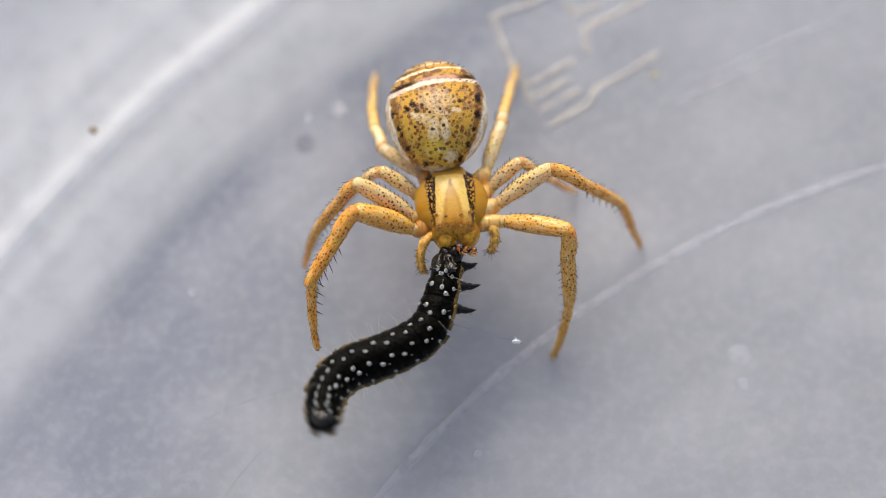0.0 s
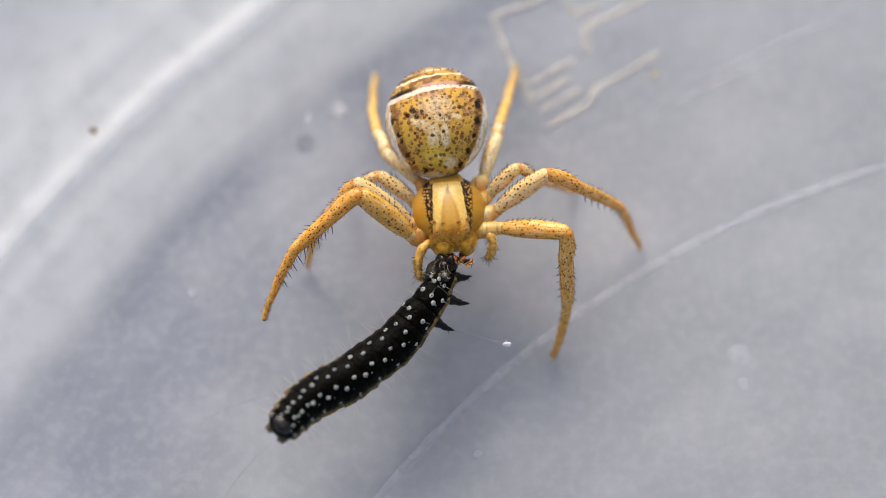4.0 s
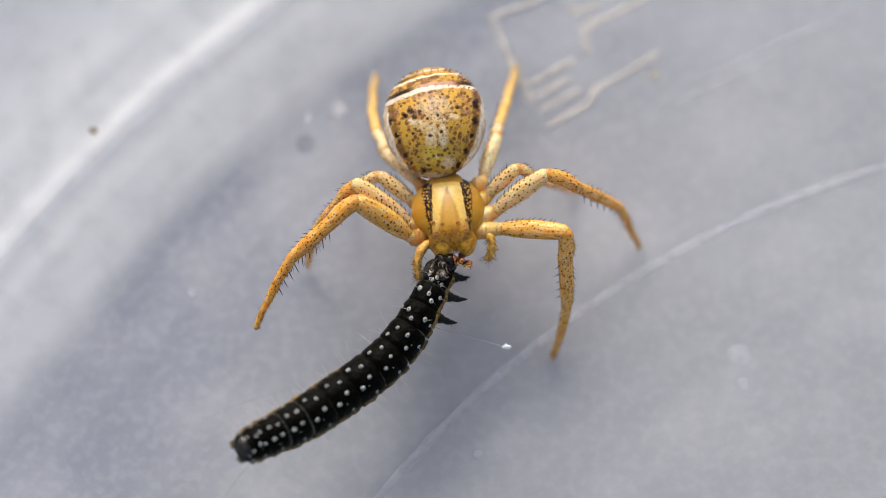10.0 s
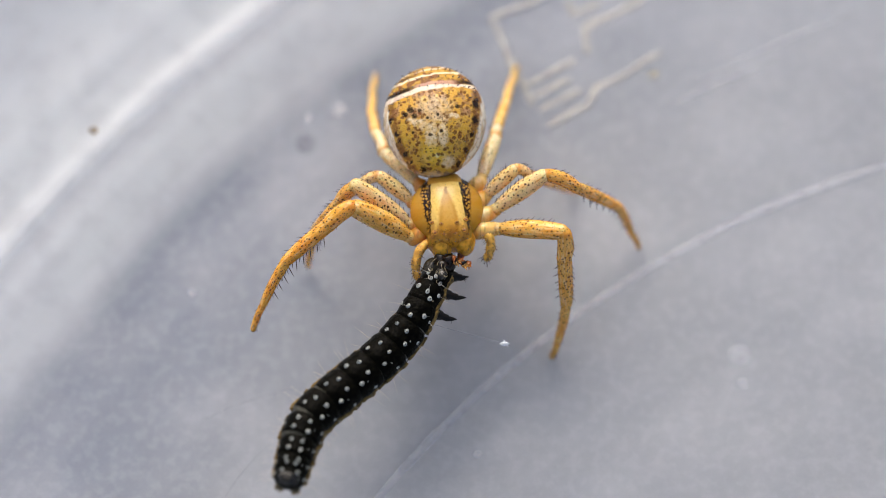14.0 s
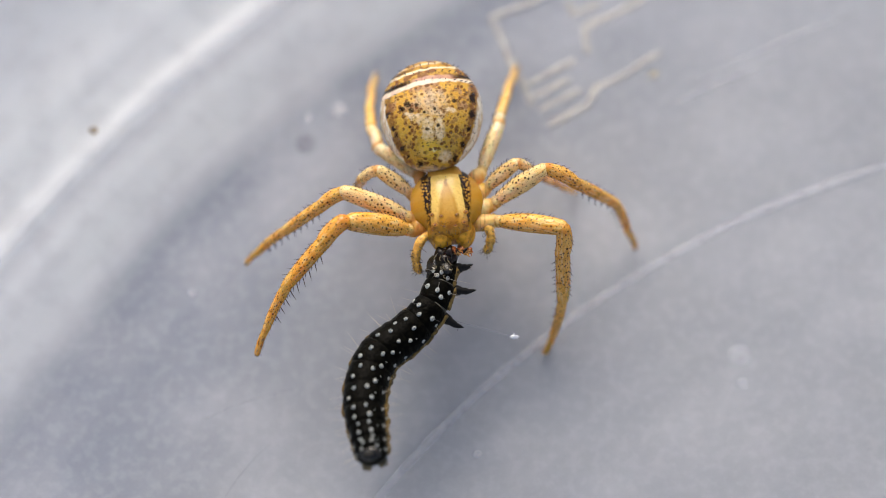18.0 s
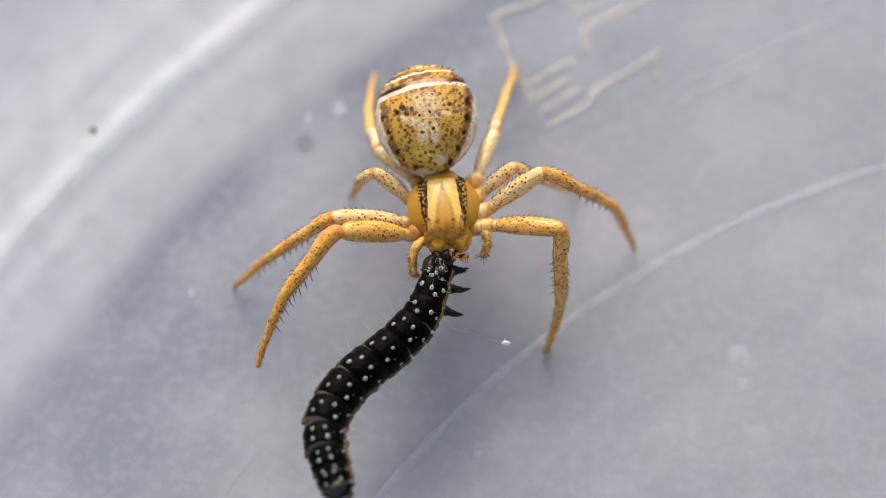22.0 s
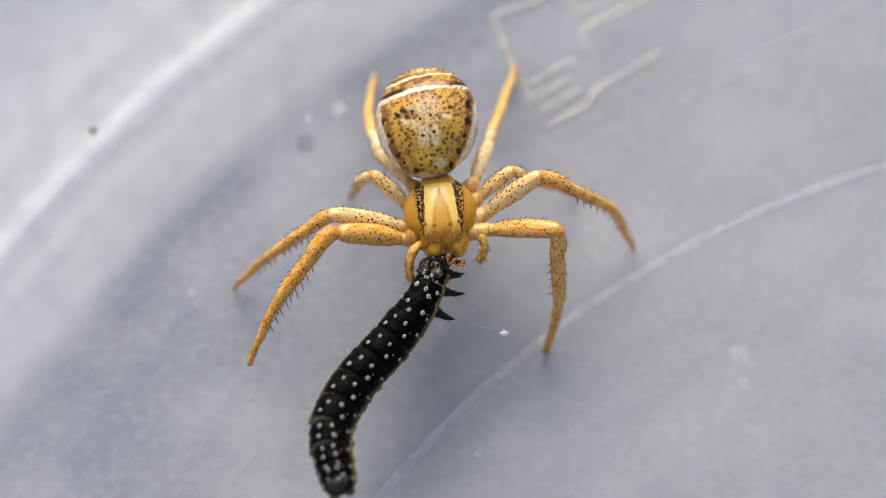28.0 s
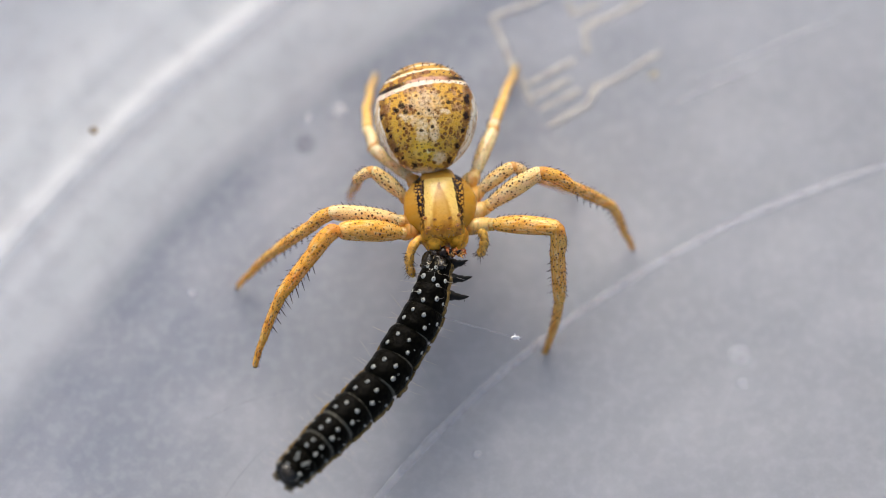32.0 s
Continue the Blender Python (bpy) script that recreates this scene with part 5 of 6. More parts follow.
    moment(2.5, (0.02, 0.02), (0.05, 0.04),
           (-2.59, 1.15, 3.40), (-4.59, -0.35, 2.55), (-5.43, -2.12, 1.10),
           (-2.63, 1.56, 3.18), (-3.96, 0.88, 1.03), (-4.37, 0.42, -1.50),
           (-3.07, 2.87), (3.53, -2.59), (6.41, 1.18), (0.06, 0.13),
           0.00, (0.28, -0.29, -0.35, -2.04, -0.86, -2.85, -1.57, -3.63, -2.32, -4.18, -3.12, -4.68, -4.58, -5.56, -6.07, -6.52))
    moment(3, (-0.00, -0.08), (0.04, 0.00),
           (-2.59, 1.13, 3.40), (-4.61, -0.36, 2.55), (-5.53, -2.15, 1.10),
           (-2.63, 1.56, 3.18), (-3.96, 0.88, 1.04), (-4.37, 0.42, -1.50),
           (-3.07, 2.87), (3.53, -2.59), (6.41, 1.18), (0.01, 0.11),
           0.00, (0.27, -0.39, -0.44, -2.01, -0.97, -2.81, -1.64, -3.57, -2.32, -4.09, -3.07, -4.61, -4.50, -5.47, -5.95, -6.48))
    moment(3.2, (-0.02, -0.11), (0.04, -0.05),
           (-2.59, 1.12, 3.40), (-4.61, -0.37, 2.55), (-5.58, -2.14, 1.10),
           (-2.63, 1.56, 3.18), (-3.96, 0.87, 1.04), (-4.37, 0.42, -1.50),
           (-3.07, 2.87), (3.53, -2.59), (6.41, 1.18), (-0.01, 0.10),
           0.00, (0.24, -0.42, -0.44, -1.99, -0.97, -2.79, -1.64, -3.55, -2.32, -4.09, -3.07, -4.61, -4.45, -5.45, -5.90, -6.46))
    moment(3.3, (-0.03, -0.12), (0.05, -0.07),
           (-2.59, 1.12, 3.40), (-4.61, -0.37, 2.55), (-5.60, -2.14, 1.10),
           (-2.64, 1.56, 3.18), (-3.96, 0.87, 1.04), (-4.37, 0.42, -1.50),
           (-3.07, 2.87), (3.53, -2.59), (6.41, 1.18), (-0.02, 0.10),
           0.00, (0.23, -0.43, -0.41, -1.95, -0.92, -2.57, -1.64, -3.50, -2.32, -4.04, -3.04, -4.55, -4.41, -5.44, -5.80, -6.41))
    moment(3.5, (-0.05, -0.15), (0.05, -0.11),
           (-2.59, 1.12, 3.40), (-4.61, -0.38, 2.55), (-5.65, -2.14, 1.10),
           (-2.64, 1.56, 3.18), (-3.96, 0.87, 1.04), (-4.37, 0.43, -1.50),
           (-3.07, 2.87), (3.53, -2.59), (6.41, 1.18), (-0.03, 0.09),
           0.00, (0.21, -0.46, -0.35, -1.67, -0.88, -2.38, -1.65, -3.42, -2.36, -4.00, -2.98, -4.48, -4.27, -5.29, -5.55, -6.26))
    moment(5.5, (0.07, 0.00), (0.04, 0.00),
           (-2.57, 1.09, 3.40), (-4.61, -0.44, 2.55), (-5.46, -2.33, 1.10),
           (-2.64, 1.56, 3.17), (-3.97, 0.86, 1.07), (-4.38, 0.43, -1.50),
           (-3.07, 2.87), (3.52, -2.59), (6.40, 1.18), (0.14, 0.37),
           0.00, (0.34, -0.31, -0.28, -1.93, -0.67, -2.42, -1.41, -3.00, -2.18, -3.44, -2.94, -3.89, -4.02, -4.70, -4.76, -5.82))
    moment(5.6, (0.07, 0.01), (0.04, 0.01),
           (-2.57, 1.09, 3.40), (-4.61, -0.45, 2.55), (-5.47, -2.33, 1.10),
           (-2.64, 1.56, 3.17), (-3.97, 0.86, 1.07), (-4.38, 0.43, -1.50),
           (-3.07, 2.87), (3.52, -2.59), (6.40, 1.18), (0.14, 0.38),
           0.00, (0.34, -0.30, -0.28, -1.91, -0.67, -2.42, -1.39, -2.98, -2.13, -3.41, -2.94, -3.85, -4.00, -4.70, -4.71, -5.79))
    moment(5.7, (0.07, 0.02), (0.04, 0.02),
           (-2.57, 1.09, 3.40), (-4.61, -0.45, 2.55), (-5.47, -2.33, 1.10),
           (-2.64, 1.55, 3.16), (-3.97, 0.86, 1.07), (-4.38, 0.44, -1.50),
           (-3.07, 2.87), (3.52, -2.59), (6.40, 1.18), (0.13, 0.40),
           0.00, (0.34, -0.29, -0.28, -1.88, -0.67, -2.40, -1.36, -2.94, -2.04, -3.30, -2.97, -3.80, -3.90, -4.61, -3.92, -5.57))
    moment(5.8, (0.07, 0.03), (0.04, 0.03),
           (-2.57, 1.09, 3.40), (-4.61, -0.45, 2.55), (-5.48, -2.33, 1.10),
           (-2.64, 1.55, 3.16), (-3.97, 0.86, 1.07), (-4.38, 0.44, -1.50),
           (-3.07, 2.87), (3.52, -2.59), (6.40, 1.18), (0.12, 0.41),
           0.00, (0.34, -0.28, -0.28, -1.86, -0.67, -2.38, -1.34, -2.90, -2.01, -3.22, -2.97, -3.80, -3.76, -4.61, -3.57, -5.60))
    moment(6, (0.07, 0.06), (0.04, 0.06),
           (-2.58, 1.09, 3.40), (-4.61, -0.46, 2.55), (-5.50, -2.33, 1.10),
           (-2.64, 1.55, 3.16), (-3.97, 0.86, 1.08), (-4.38, 0.44, -1.50),
           (-3.07, 2.87), (3.52, -2.59), (6.40, 1.18), (0.11, 0.43),
           0.00, (0.34, -0.26, -0.27, -1.76, -0.67, -2.34, -1.27, -2.77, -2.10, -3.17, -3.06, -3.89, -3.84, -4.79, -3.78, -5.82))
    moment(6.1, (0.07, 0.07), (0.04, 0.07),
           (-2.58, 1.09, 3.40), (-4.61, -0.46, 2.55), (-5.51, -2.31, 1.10),
           (-2.64, 1.56, 3.16), (-3.97, 0.86, 1.08), (-4.38, 0.43, -1.50),
           (-3.07, 2.87), (3.52, -2.59), (6.40, 1.18), (0.10, 0.39),
           0.00, (0.33, -0.24, -0.27, -1.78, -0.67, -2.36, -1.27, -2.81, -2.10, -3.20, -3.06, -3.89, -3.84, -4.79, -3.92, -5.82))
    moment(6.2, (0.06, 0.09), (0.04, 0.08),
           (-2.58, 1.09, 3.40), (-4.61, -0.47, 2.55), (-5.52, -2.29, 1.10),
           (-2.64, 1.56, 3.16), (-3.97, 0.86, 1.08), (-4.38, 0.43, -1.50),
           (-3.07, 2.87), (3.52, -2.59), (6.40, 1.18), (0.09, 0.34),
           0.00, (0.33, -0.23, -0.28, -1.82, -0.71, -2.44, -1.30, -2.94, -2.13, -3.30, -3.06, -3.65, -3.76, -4.33, -4.27, -5.57))
    moment(6.3, (0.06, 0.10), (0.04, 0.09),
           (-2.58, 1.09, 3.40), (-4.61, -0.47, 2.55), (-5.54, -2.28, 1.10),
           (-2.64, 1.55, 3.16), (-3.97, 0.86, 1.08), (-4.38, 0.43, -1.50),
           (-3.07, 2.87), (3.52, -2.59), (6.40, 1.18), (0.09, 0.30),
           0.33, (0.33, -0.21, -0.30, -1.86, -0.74, -2.57, -1.37, -3.13, -2.15, -3.48, -3.03, -3.71, -3.76, -4.22, -4.35, -5.43))
    moment(6.4, (0.06, 0.12), (0.04, 0.10),
           (-2.57, 1.08, 3.40), (-4.61, -0.47, 2.55), (-5.55, -2.27, 1.10),
           (-2.64, 1.55, 3.16), (-3.97, 0.86, 1.08), (-4.38, 0.43, -1.50),
           (-3.07, 2.88), (3.52, -2.59), (6.40, 1.18), (0.08, 0.26),
           0.67, (0.32, -0.20, -0.35, -1.91, -0.79, -2.66, -1.43, -3.31, -2.15, -3.70, -2.97, -3.77, -3.75, -4.13, -4.42, -5.41))
    moment(6.5, (0.05, 0.13), (0.04, 0.11),
           (-2.58, 1.09, 3.40), (-4.61, -0.48, 2.55), (-5.57, -2.26, 1.10),
           (-2.64, 1.55, 3.16), (-3.97, 0.86, 1.08), (-4.38, 0.43, -1.50),
           (-3.07, 2.88), (3.52, -2.59), (6.40, 1.18), (0.07, 0.21),
           1.00, (0.32, -0.18, -0.39, -1.97, -0.83, -2.73, -1.46, -3.42, -2.09, -3.87, -2.97, -4.27, -3.75, -4.35, -4.63, -4.75))
    moment(6.6, (0.05, 0.12), (0.04, 0.10),
           (-2.59, 1.08, 3.40), (-4.61, -0.48, 2.55), (-5.59, -2.27, 1.10),
           (-2.64, 1.55, 3.16), (-3.97, 0.86, 1.08), (-4.38, 0.43, -1.50),
           (-3.07, 2.88), (3.52, -2.59), (6.40, 1.18), (0.06, 0.17),
           1.00, (0.31, -0.19, -0.41, -2.01, -0.86, -2.79, -1.48, -3.50, -2.07, -3.91, -2.88, -4.51, -3.71, -4.81, -4.64, -5.07))
    moment(6.7, (0.04, 0.11), (0.04, 0.09),
           (-2.59, 1.09, 3.40), (-4.61, -0.48, 2.55), (-5.61, -2.28, 1.10),
           (-2.65, 1.55, 3.16), (-3.97, 0.86, 1.08), (-4.38, 0.43, -1.50),
           (-3.07, 2.88), (3.52, -2.59), (6.40, 1.18), (0.06, 0.13),
           1.00, (0.31, -0.20, -0.42, -2.02, -0.86, -2.83, -1.51, -3.59, -2.18, -4.09, -3.00, -4.70, -3.74, -5.00, -4.72, -5.37))
    moment(6.8, (0.03, 0.10), (0.04, 0.08),
           (-2.58, 1.09, 3.40), (-4.61, -0.49, 2.55), (-5.63, -2.28, 1.10),
           (-2.64, 1.55, 3.16), (-3.97, 0.86, 1.08), (-4.38, 0.43, -1.50),
           (-3.07, 2.88), (3.52, -2.59), (6.40, 1.18), (0.05, 0.09),
           1.00, (0.30, -0.22, -0.44, -2.04, -0.86, -2.88, -1.55, -3.68, -2.27, -4.26, -3.05, -4.86, -3.86, -5.22, -4.92, -5.78))
    moment(7, (0.02, 0.08), (0.04, 0.06),
           (-2.59, 1.09, 3.40), (-4.61, -0.49, 2.55), (-5.67, -2.30, 1.10),
           (-2.65, 1.55, 3.16), (-3.97, 0.86, 1.09), (-4.38, 0.43, -1.50),
           (-3.07, 2.88), (3.52, -2.59), (6.40, 1.18), (0.04, 0.00),
           1.00, (0.28, -0.24, -0.46, -2.06, -0.86, -2.94, -1.56, -3.77, -2.32, -4.40, -3.08, -5.03, -3.96, -5.54, -5.09, -6.18))
    moment(7.3, (0.02, 0.06), (0.04, 0.05),
           (-2.59, 1.07, 3.40), (-4.62, -0.51, 2.55), (-5.67, -2.33, 1.10),
           (-2.64, 1.54, 3.15), (-3.97, 0.86, 1.09), (-4.38, 0.43, -1.50),
           (-3.07, 2.88), (3.52, -2.59), (6.40, 1.18), (0.03, 0.00),
           0.90, (0.28, -0.25, -0.46, -2.06, -0.86, -2.96, -1.56, -3.81, -2.32, -4.44, -3.12, -5.06, -4.26, -5.72, -5.70, -6.33))
    moment(7.6, (0.02, 0.06), (0.04, 0.04),
           (-2.61, 1.05, 3.40), (-4.62, -0.53, 2.55), (-5.68, -2.36, 1.10),
           (-2.65, 1.55, 3.15), (-3.97, 0.85, 1.09), (-4.38, 0.43, -1.50),
           (-3.07, 2.88), (3.52, -2.59), (6.40, 1.18), (0.02, 0.00),
           0.60, (0.28, -0.26, -0.44, -2.08, -0.86, -2.96, -1.58, -3.83, -2.33, -4.46, -3.17, -5.08, -4.61, -5.90, -6.43, -6.78))
    moment(8, (0.02, 0.06), (0.04, 0.04),
           (-2.61, 1.03, 3.40), (-4.63, -0.55, 2.55), (-5.69, -2.39, 1.10),
           (-2.66, 1.55, 3.15), (-3.97, 0.85, 1.10), (-4.37, 0.44, -1.50),
           (-3.07, 2.88), (3.52, -2.59), (6.40, 1.18), (0.02, 0.00),
           0.00, (0.28, -0.26, -0.44, -2.12, -0.88, -2.96, -1.62, -3.83, -2.37, -4.46, -3.19, -5.03, -4.79, -5.93, -6.61, -6.75))
    moment(8.5, (0.00, 0.02), (0.00, 0.00),
           (-2.63, 0.99, 3.40), (-4.65, -0.58, 2.55), (-5.73, -2.41, 1.10),
           (-2.65, 1.54, 3.15), (-3.97, 0.85, 1.11), (-4.37, 0.44, -1.50),
           (-3.07, 2.88), (3.52, -2.59), (6.39, 1.18), (0.01, 0.00),
           0.00, (0.27, -0.29, -0.48, -2.14, -0.88, -2.96, -1.62, -3.83, -2.33, -4.44, -3.14, -5.01, -4.70, -5.89, -6.56, -6.73))
    moment(9, (0.00, 0.00), (0.00, 0.00),
           (-2.65, 0.95, 3.40), (-4.66, -0.61, 2.55), (-5.76, -2.43, 1.10),
           (-2.66, 1.53, 3.14), (-3.98, 0.85, 1.11), (-4.37, 0.44, -1.50),
           (-3.07, 2.88), (3.52, -2.59), (6.39, 1.18), (0.00, 0.00),
           0.00, (0.27, -0.31, -0.53, -2.14, -0.92, -2.94, -1.63, -3.81, -2.37, -4.40, -3.14, -4.98, -4.65, -5.89, -6.49, -6.73))
    moment(9.5, (-0.05, -0.09), (0.00, -0.08),
           (-2.66, 0.92, 3.40), (-4.68, -0.63, 2.55), (-5.83, -2.48, 1.10),
           (-2.66, 1.53, 3.14), (-3.98, 0.85, 1.12), (-4.37, 0.44, -1.50),
           (-3.07, 2.88), (3.52, -2.59), (6.39, 1.18), (-0.01, 0.02),
           0.00, (0.21, -0.41, -0.62, -2.14, -1.00, -2.90, -1.69, -3.77, -2.39, -4.39, -3.14, -4.96, -4.58, -5.84, -6.38, -6.70))
    moment(10, (-0.05, -0.15), (-0.02, -0.11),
           (-2.67, 0.88, 3.40), (-4.69, -0.66, 2.55), (-5.88, -2.50, 1.10),
           (-2.67, 1.53, 3.14), (-3.98, 0.84, 1.12), (-4.37, 0.43, -1.50),
           (-3.07, 2.88), (3.52, -2.59), (6.39, 1.18), (-0.02, 0.04),
           0.00, (0.21, -0.46, -0.67, -2.12, -1.06, -2.85, -1.72, -3.68, -2.39, -4.27, -3.12, -4.81, -4.53, -5.75, -6.31, -6.66))
    moment(10.5, (-0.05, -0.13), (-0.02, -0.08),
           (-2.68, 0.86, 3.40), (-4.70, -0.69, 2.55), (-5.88, -2.50, 1.10),
           (-2.67, 1.52, 3.13), (-3.98, 0.84, 1.13), (-4.37, 0.44, -1.50),
           (-3.07, 2.89), (3.52, -2.59), (6.39, 1.18), (-0.03, 0.06),
           0.00, (0.21, -0.45, -0.62, -2.14, -1.00, -2.86, -1.67, -3.72, -2.32, -4.29, -3.07, -4.87, -4.48, -5.78, -6.24, -6.70))
    moment(11, (-0.05, -0.15), (-0.02, -0.08),
           (-2.69, 0.83, 3.40), (-4.72, -0.72, 2.55), (-5.92, -2.50, 1.10),
           (-2.67, 1.52, 3.13), (-3.98, 0.84, 1.14), (-4.37, 0.44, -1.50),
           (-3.07, 2.89), (3.52, -2.59), (6.39, 1.18), (-0.03, 0.07),
           0.00, (0.21, -0.46, -0.62, -2.08, -0.97, -2.81, -1.64, -3.68, -2.32, -4.27, -3.03, -4.85, -4.48, -5.80, -6.24, -6.70))
    moment(11.5, (-0.09, -0.15), (-0.02, -0.08),
           (-2.70, 0.80, 3.40), (-4.73, -0.75, 2.55), (-5.92, -2.51, 1.10),
           (-2.68, 1.52, 3.13), (-3.98, 0.84, 1.14), (-4.37, 0.44, -1.50),
           (-3.07, 2.89), (3.52, -2.59), (6.38, 1.18), (-0.04, 0.09),
           0.30, (0.18, -0.46, -0.62, -2.02, -0.97, -2.75, -1.64, -3.61, -2.32, -4.24, -3.07, -4.82, -4.43, -5.94, -5.83, -7.18))
    moment(12, (-0.00, -0.08), (0.00, -0.02),
           (-2.71, 0.77, 3.40), (-4.74, -0.77, 2.55), (-5.81, -2.54, 1.10),
           (-2.68, 1.52, 3.12), (-3.98, 0.83, 1.15), (-4.37, 0.44, -1.50),
           (-3.07, 2.89), (3.52, -2.59), (6.38, 1.18), (-0.05, 0.11),
           0.60, (0.27, -0.39, -0.55, -2.02, -0.93, -2.79, -1.67, -3.63, -2.39, -4.24, -3.12, -4.86, -4.25, -6.05, -4.91, -7.77))
    moment(12.5, (-0.00, -0.08), (-0.02, -0.02),
           (-2.73, 0.75, 3.40), (-4.78, -0.77, 2.55), (-5.76, -2.58, 1.10),
           (-2.68, 1.52, 3.12), (-3.98, 0.83, 1.16), (-4.37, 0.45, -1.50),
           (-3.08, 2.89), (3.51, -2.59), (6.38, 1.18), (-0.06, 0.13),
           0.10, (0.27, -0.39, -0.51, -2.02, -0.93, -2.79, -1.69, -3.63, -2.42, -4.24, -3.17, -4.85, -4.30, -6.09, -4.93, -8.02))
    moment(13, (-0.05, -0.08), (-0.02, -0.06),
           (-2.76, 0.75, 3.40), (-4.81, -0.77, 2.55), (-5.87, -2.55, 1.10),
           (-2.68, 1.50, 3.12), (-3.98, 0.83, 1.16), (-4.37, 0.45, -1.50),
           (-3.08, 2.89), (3.51, -2.59), (6.38, 1.18), (-0.07, 0.15),
           0.00, (0.21, -0.39, -0.57, -2.02, -0.97, -2.75, -1.69, -3.61, -2.42, -4.22, -3.14, -4.79, -4.30, -6.02, -4.79, -8.00))
    moment(13.5, (-0.09, -0.13), (-0.02, -0.08),
           (-2.79, 0.72, 3.40), (-4.84, -0.77, 2.55), (-5.94, -2.55, 1.10),
           (-2.68, 1.50, 3.12), (-3.99, 0.83, 1.17), (-4.37, 0.44, -1.50),
           (-3.08, 2.89), (3.51, -2.59), (6.38, 1.18), (-0.08, 0.14),
           0.00, (0.18, -0.45, -0.65, -1.97, -1.01, -2.70, -1.72, -3.55, -2.39, -4.15, -3.12, -4.74, -4.27, -5.89, -4.79, -7.89))
    moment(14, (-0.09, -0.15), (-0.02, -0.08),
           (-2.81, 0.71, 3.40), (-4.87, -0.77, 2.55), (-5.97, -2.54, 1.10),
           (-2.69, 1.50, 3.11), (-3.99, 0.82, 1.17), (-4.37, 0.44, -1.50),
           (-3.08, 2.89), (3.51, -2.59), (6.38, 1.18), (-0.08, 0.14),
           0.00, (0.18, -0.46, -0.65, -1.91, -1.01, -2.62, -1.69, -3.46, -2.37, -4.07, -3.07, -4.65, -4.21, -5.80, -4.80, -7.78))
    moment(14.5, (-0.09, -0.13), (-0.02, -0.06),
           (-2.84, 0.70, 3.40), (-4.88, -0.87, 2.55), (-5.97, -2.57, 1.10),
           (-2.67, 1.51, 3.11), (-4.05, 0.84, 1.18), (-4.41, 0.37, -1.50),
           (-3.08, 2.89), (3.51, -2.59), (6.37, 1.18), (-0.09, 0.13),
           0.00, (0.18, -0.45, -0.65, -1.91, -1.01, -2.57, -1.64, -3.40, -2.32, -4.04, -3.02, -4.61, -4.16, -5.77, -4.76, -7.74))
    moment(16.5, (-0.04, 0.13), (-0.05, 0.17),
           (-2.95, 0.51, 3.40), (-4.91, -1.24, 2.55), (-6.00, -2.93, 1.10),
           (-2.76, 1.63, 3.00), (-4.32, 0.90, 1.17), (-4.83, 0.45, -0.66),
           (-3.08, 2.90), (3.30, -2.44), (6.30, 1.18), (0.20, 0.26),
           0.00, (0.23, -0.18, -0.30, -1.71, -0.67, -2.31, -1.27, -3.07, -1.83, -3.78, -2.39, -4.46, -3.28, -6.08, -3.68, -7.74))
    moment(17, (-0.05, 0.11), (-0.11, 0.11),
           (-3.00, 0.39, 3.40), (-4.95, -1.34, 2.55), (-6.00, -3.04, 1.10),
           (-2.91, 1.51, 2.90), (-4.42, 0.87, 1.15), (-5.25, 0.05, -0.30),
           (-3.05, 2.89), (3.30, -2.44), (6.29, 1.18), (0.20, 0.26),
           0.00, (0.21, -0.20, -0.25, -1.67, -0.58, -2.42, -1.34, -3.20, -1.97, -3.81, -2.53, -4.50, -3.15, -5.66, -3.50, -7.51))
    moment(17.2, (-0.05, 0.11), (-0.11, 0.11),
           (-3.01, 0.36, 3.40), (-4.92, -1.38, 2.55), (-5.96, -3.11, 1.10),
           (-2.94, 1.49, 2.86), (-4.52, 0.86, 1.14), (-5.43, 0.11, -0.35),
           (-3.04, 2.89), (3.29, -2.44), (6.29, 1.18), (0.20, 0.28),
           0.00, (0.21, -0.20, -0.25, -1.71, -0.60, -2.40, -1.34, -3.13, -2.01, -3.70, -2.56, -4.41, -3.08, -5.58, -3.34, -7.38))
    moment(17.5, (-0.05, 0.11), (-0.11, 0.11),
           (-3.03, 0.31, 3.40), (-4.88, -1.44, 2.55), (-5.89, -3.23, 1.10),
           (-3.00, 1.45, 2.80), (-4.67, 0.85, 1.12), (-5.72, 0.18, -0.42),
           (-3.03, 2.88), (3.29, -2.44), (6.28, 1.18), (0.21, 0.32),
           0.00, (0.21, -0.20, -0.25, -1.73, -0.62, -2.40, -1.32, -3.03, -2.04, -3.57, -2.60, -4.31, -2.99, -5.44, -3.10, -7.20))
    moment(17.7, (-0.07, 0.11), (-0.11, 0.11),
           (-3.04, 0.29, 3.40), (-4.86, -1.48, 2.55), (-5.87, -3.27, 1.10),
           (-3.03, 1.45, 2.76), (-4.77, 0.84, 1.11), (-5.93, 0.23, -0.47),
           (-3.02, 2.88), (3.29, -2.44), (6.27, 1.18), (0.22, 0.34),
           0.00, (0.20, -0.20, -0.25, -1.73, -0.62, -2.38, -1.30, -3.03, -1.97, -3.54, -2.46, -4.22, -2.80, -5.31, -2.72, -7.10))
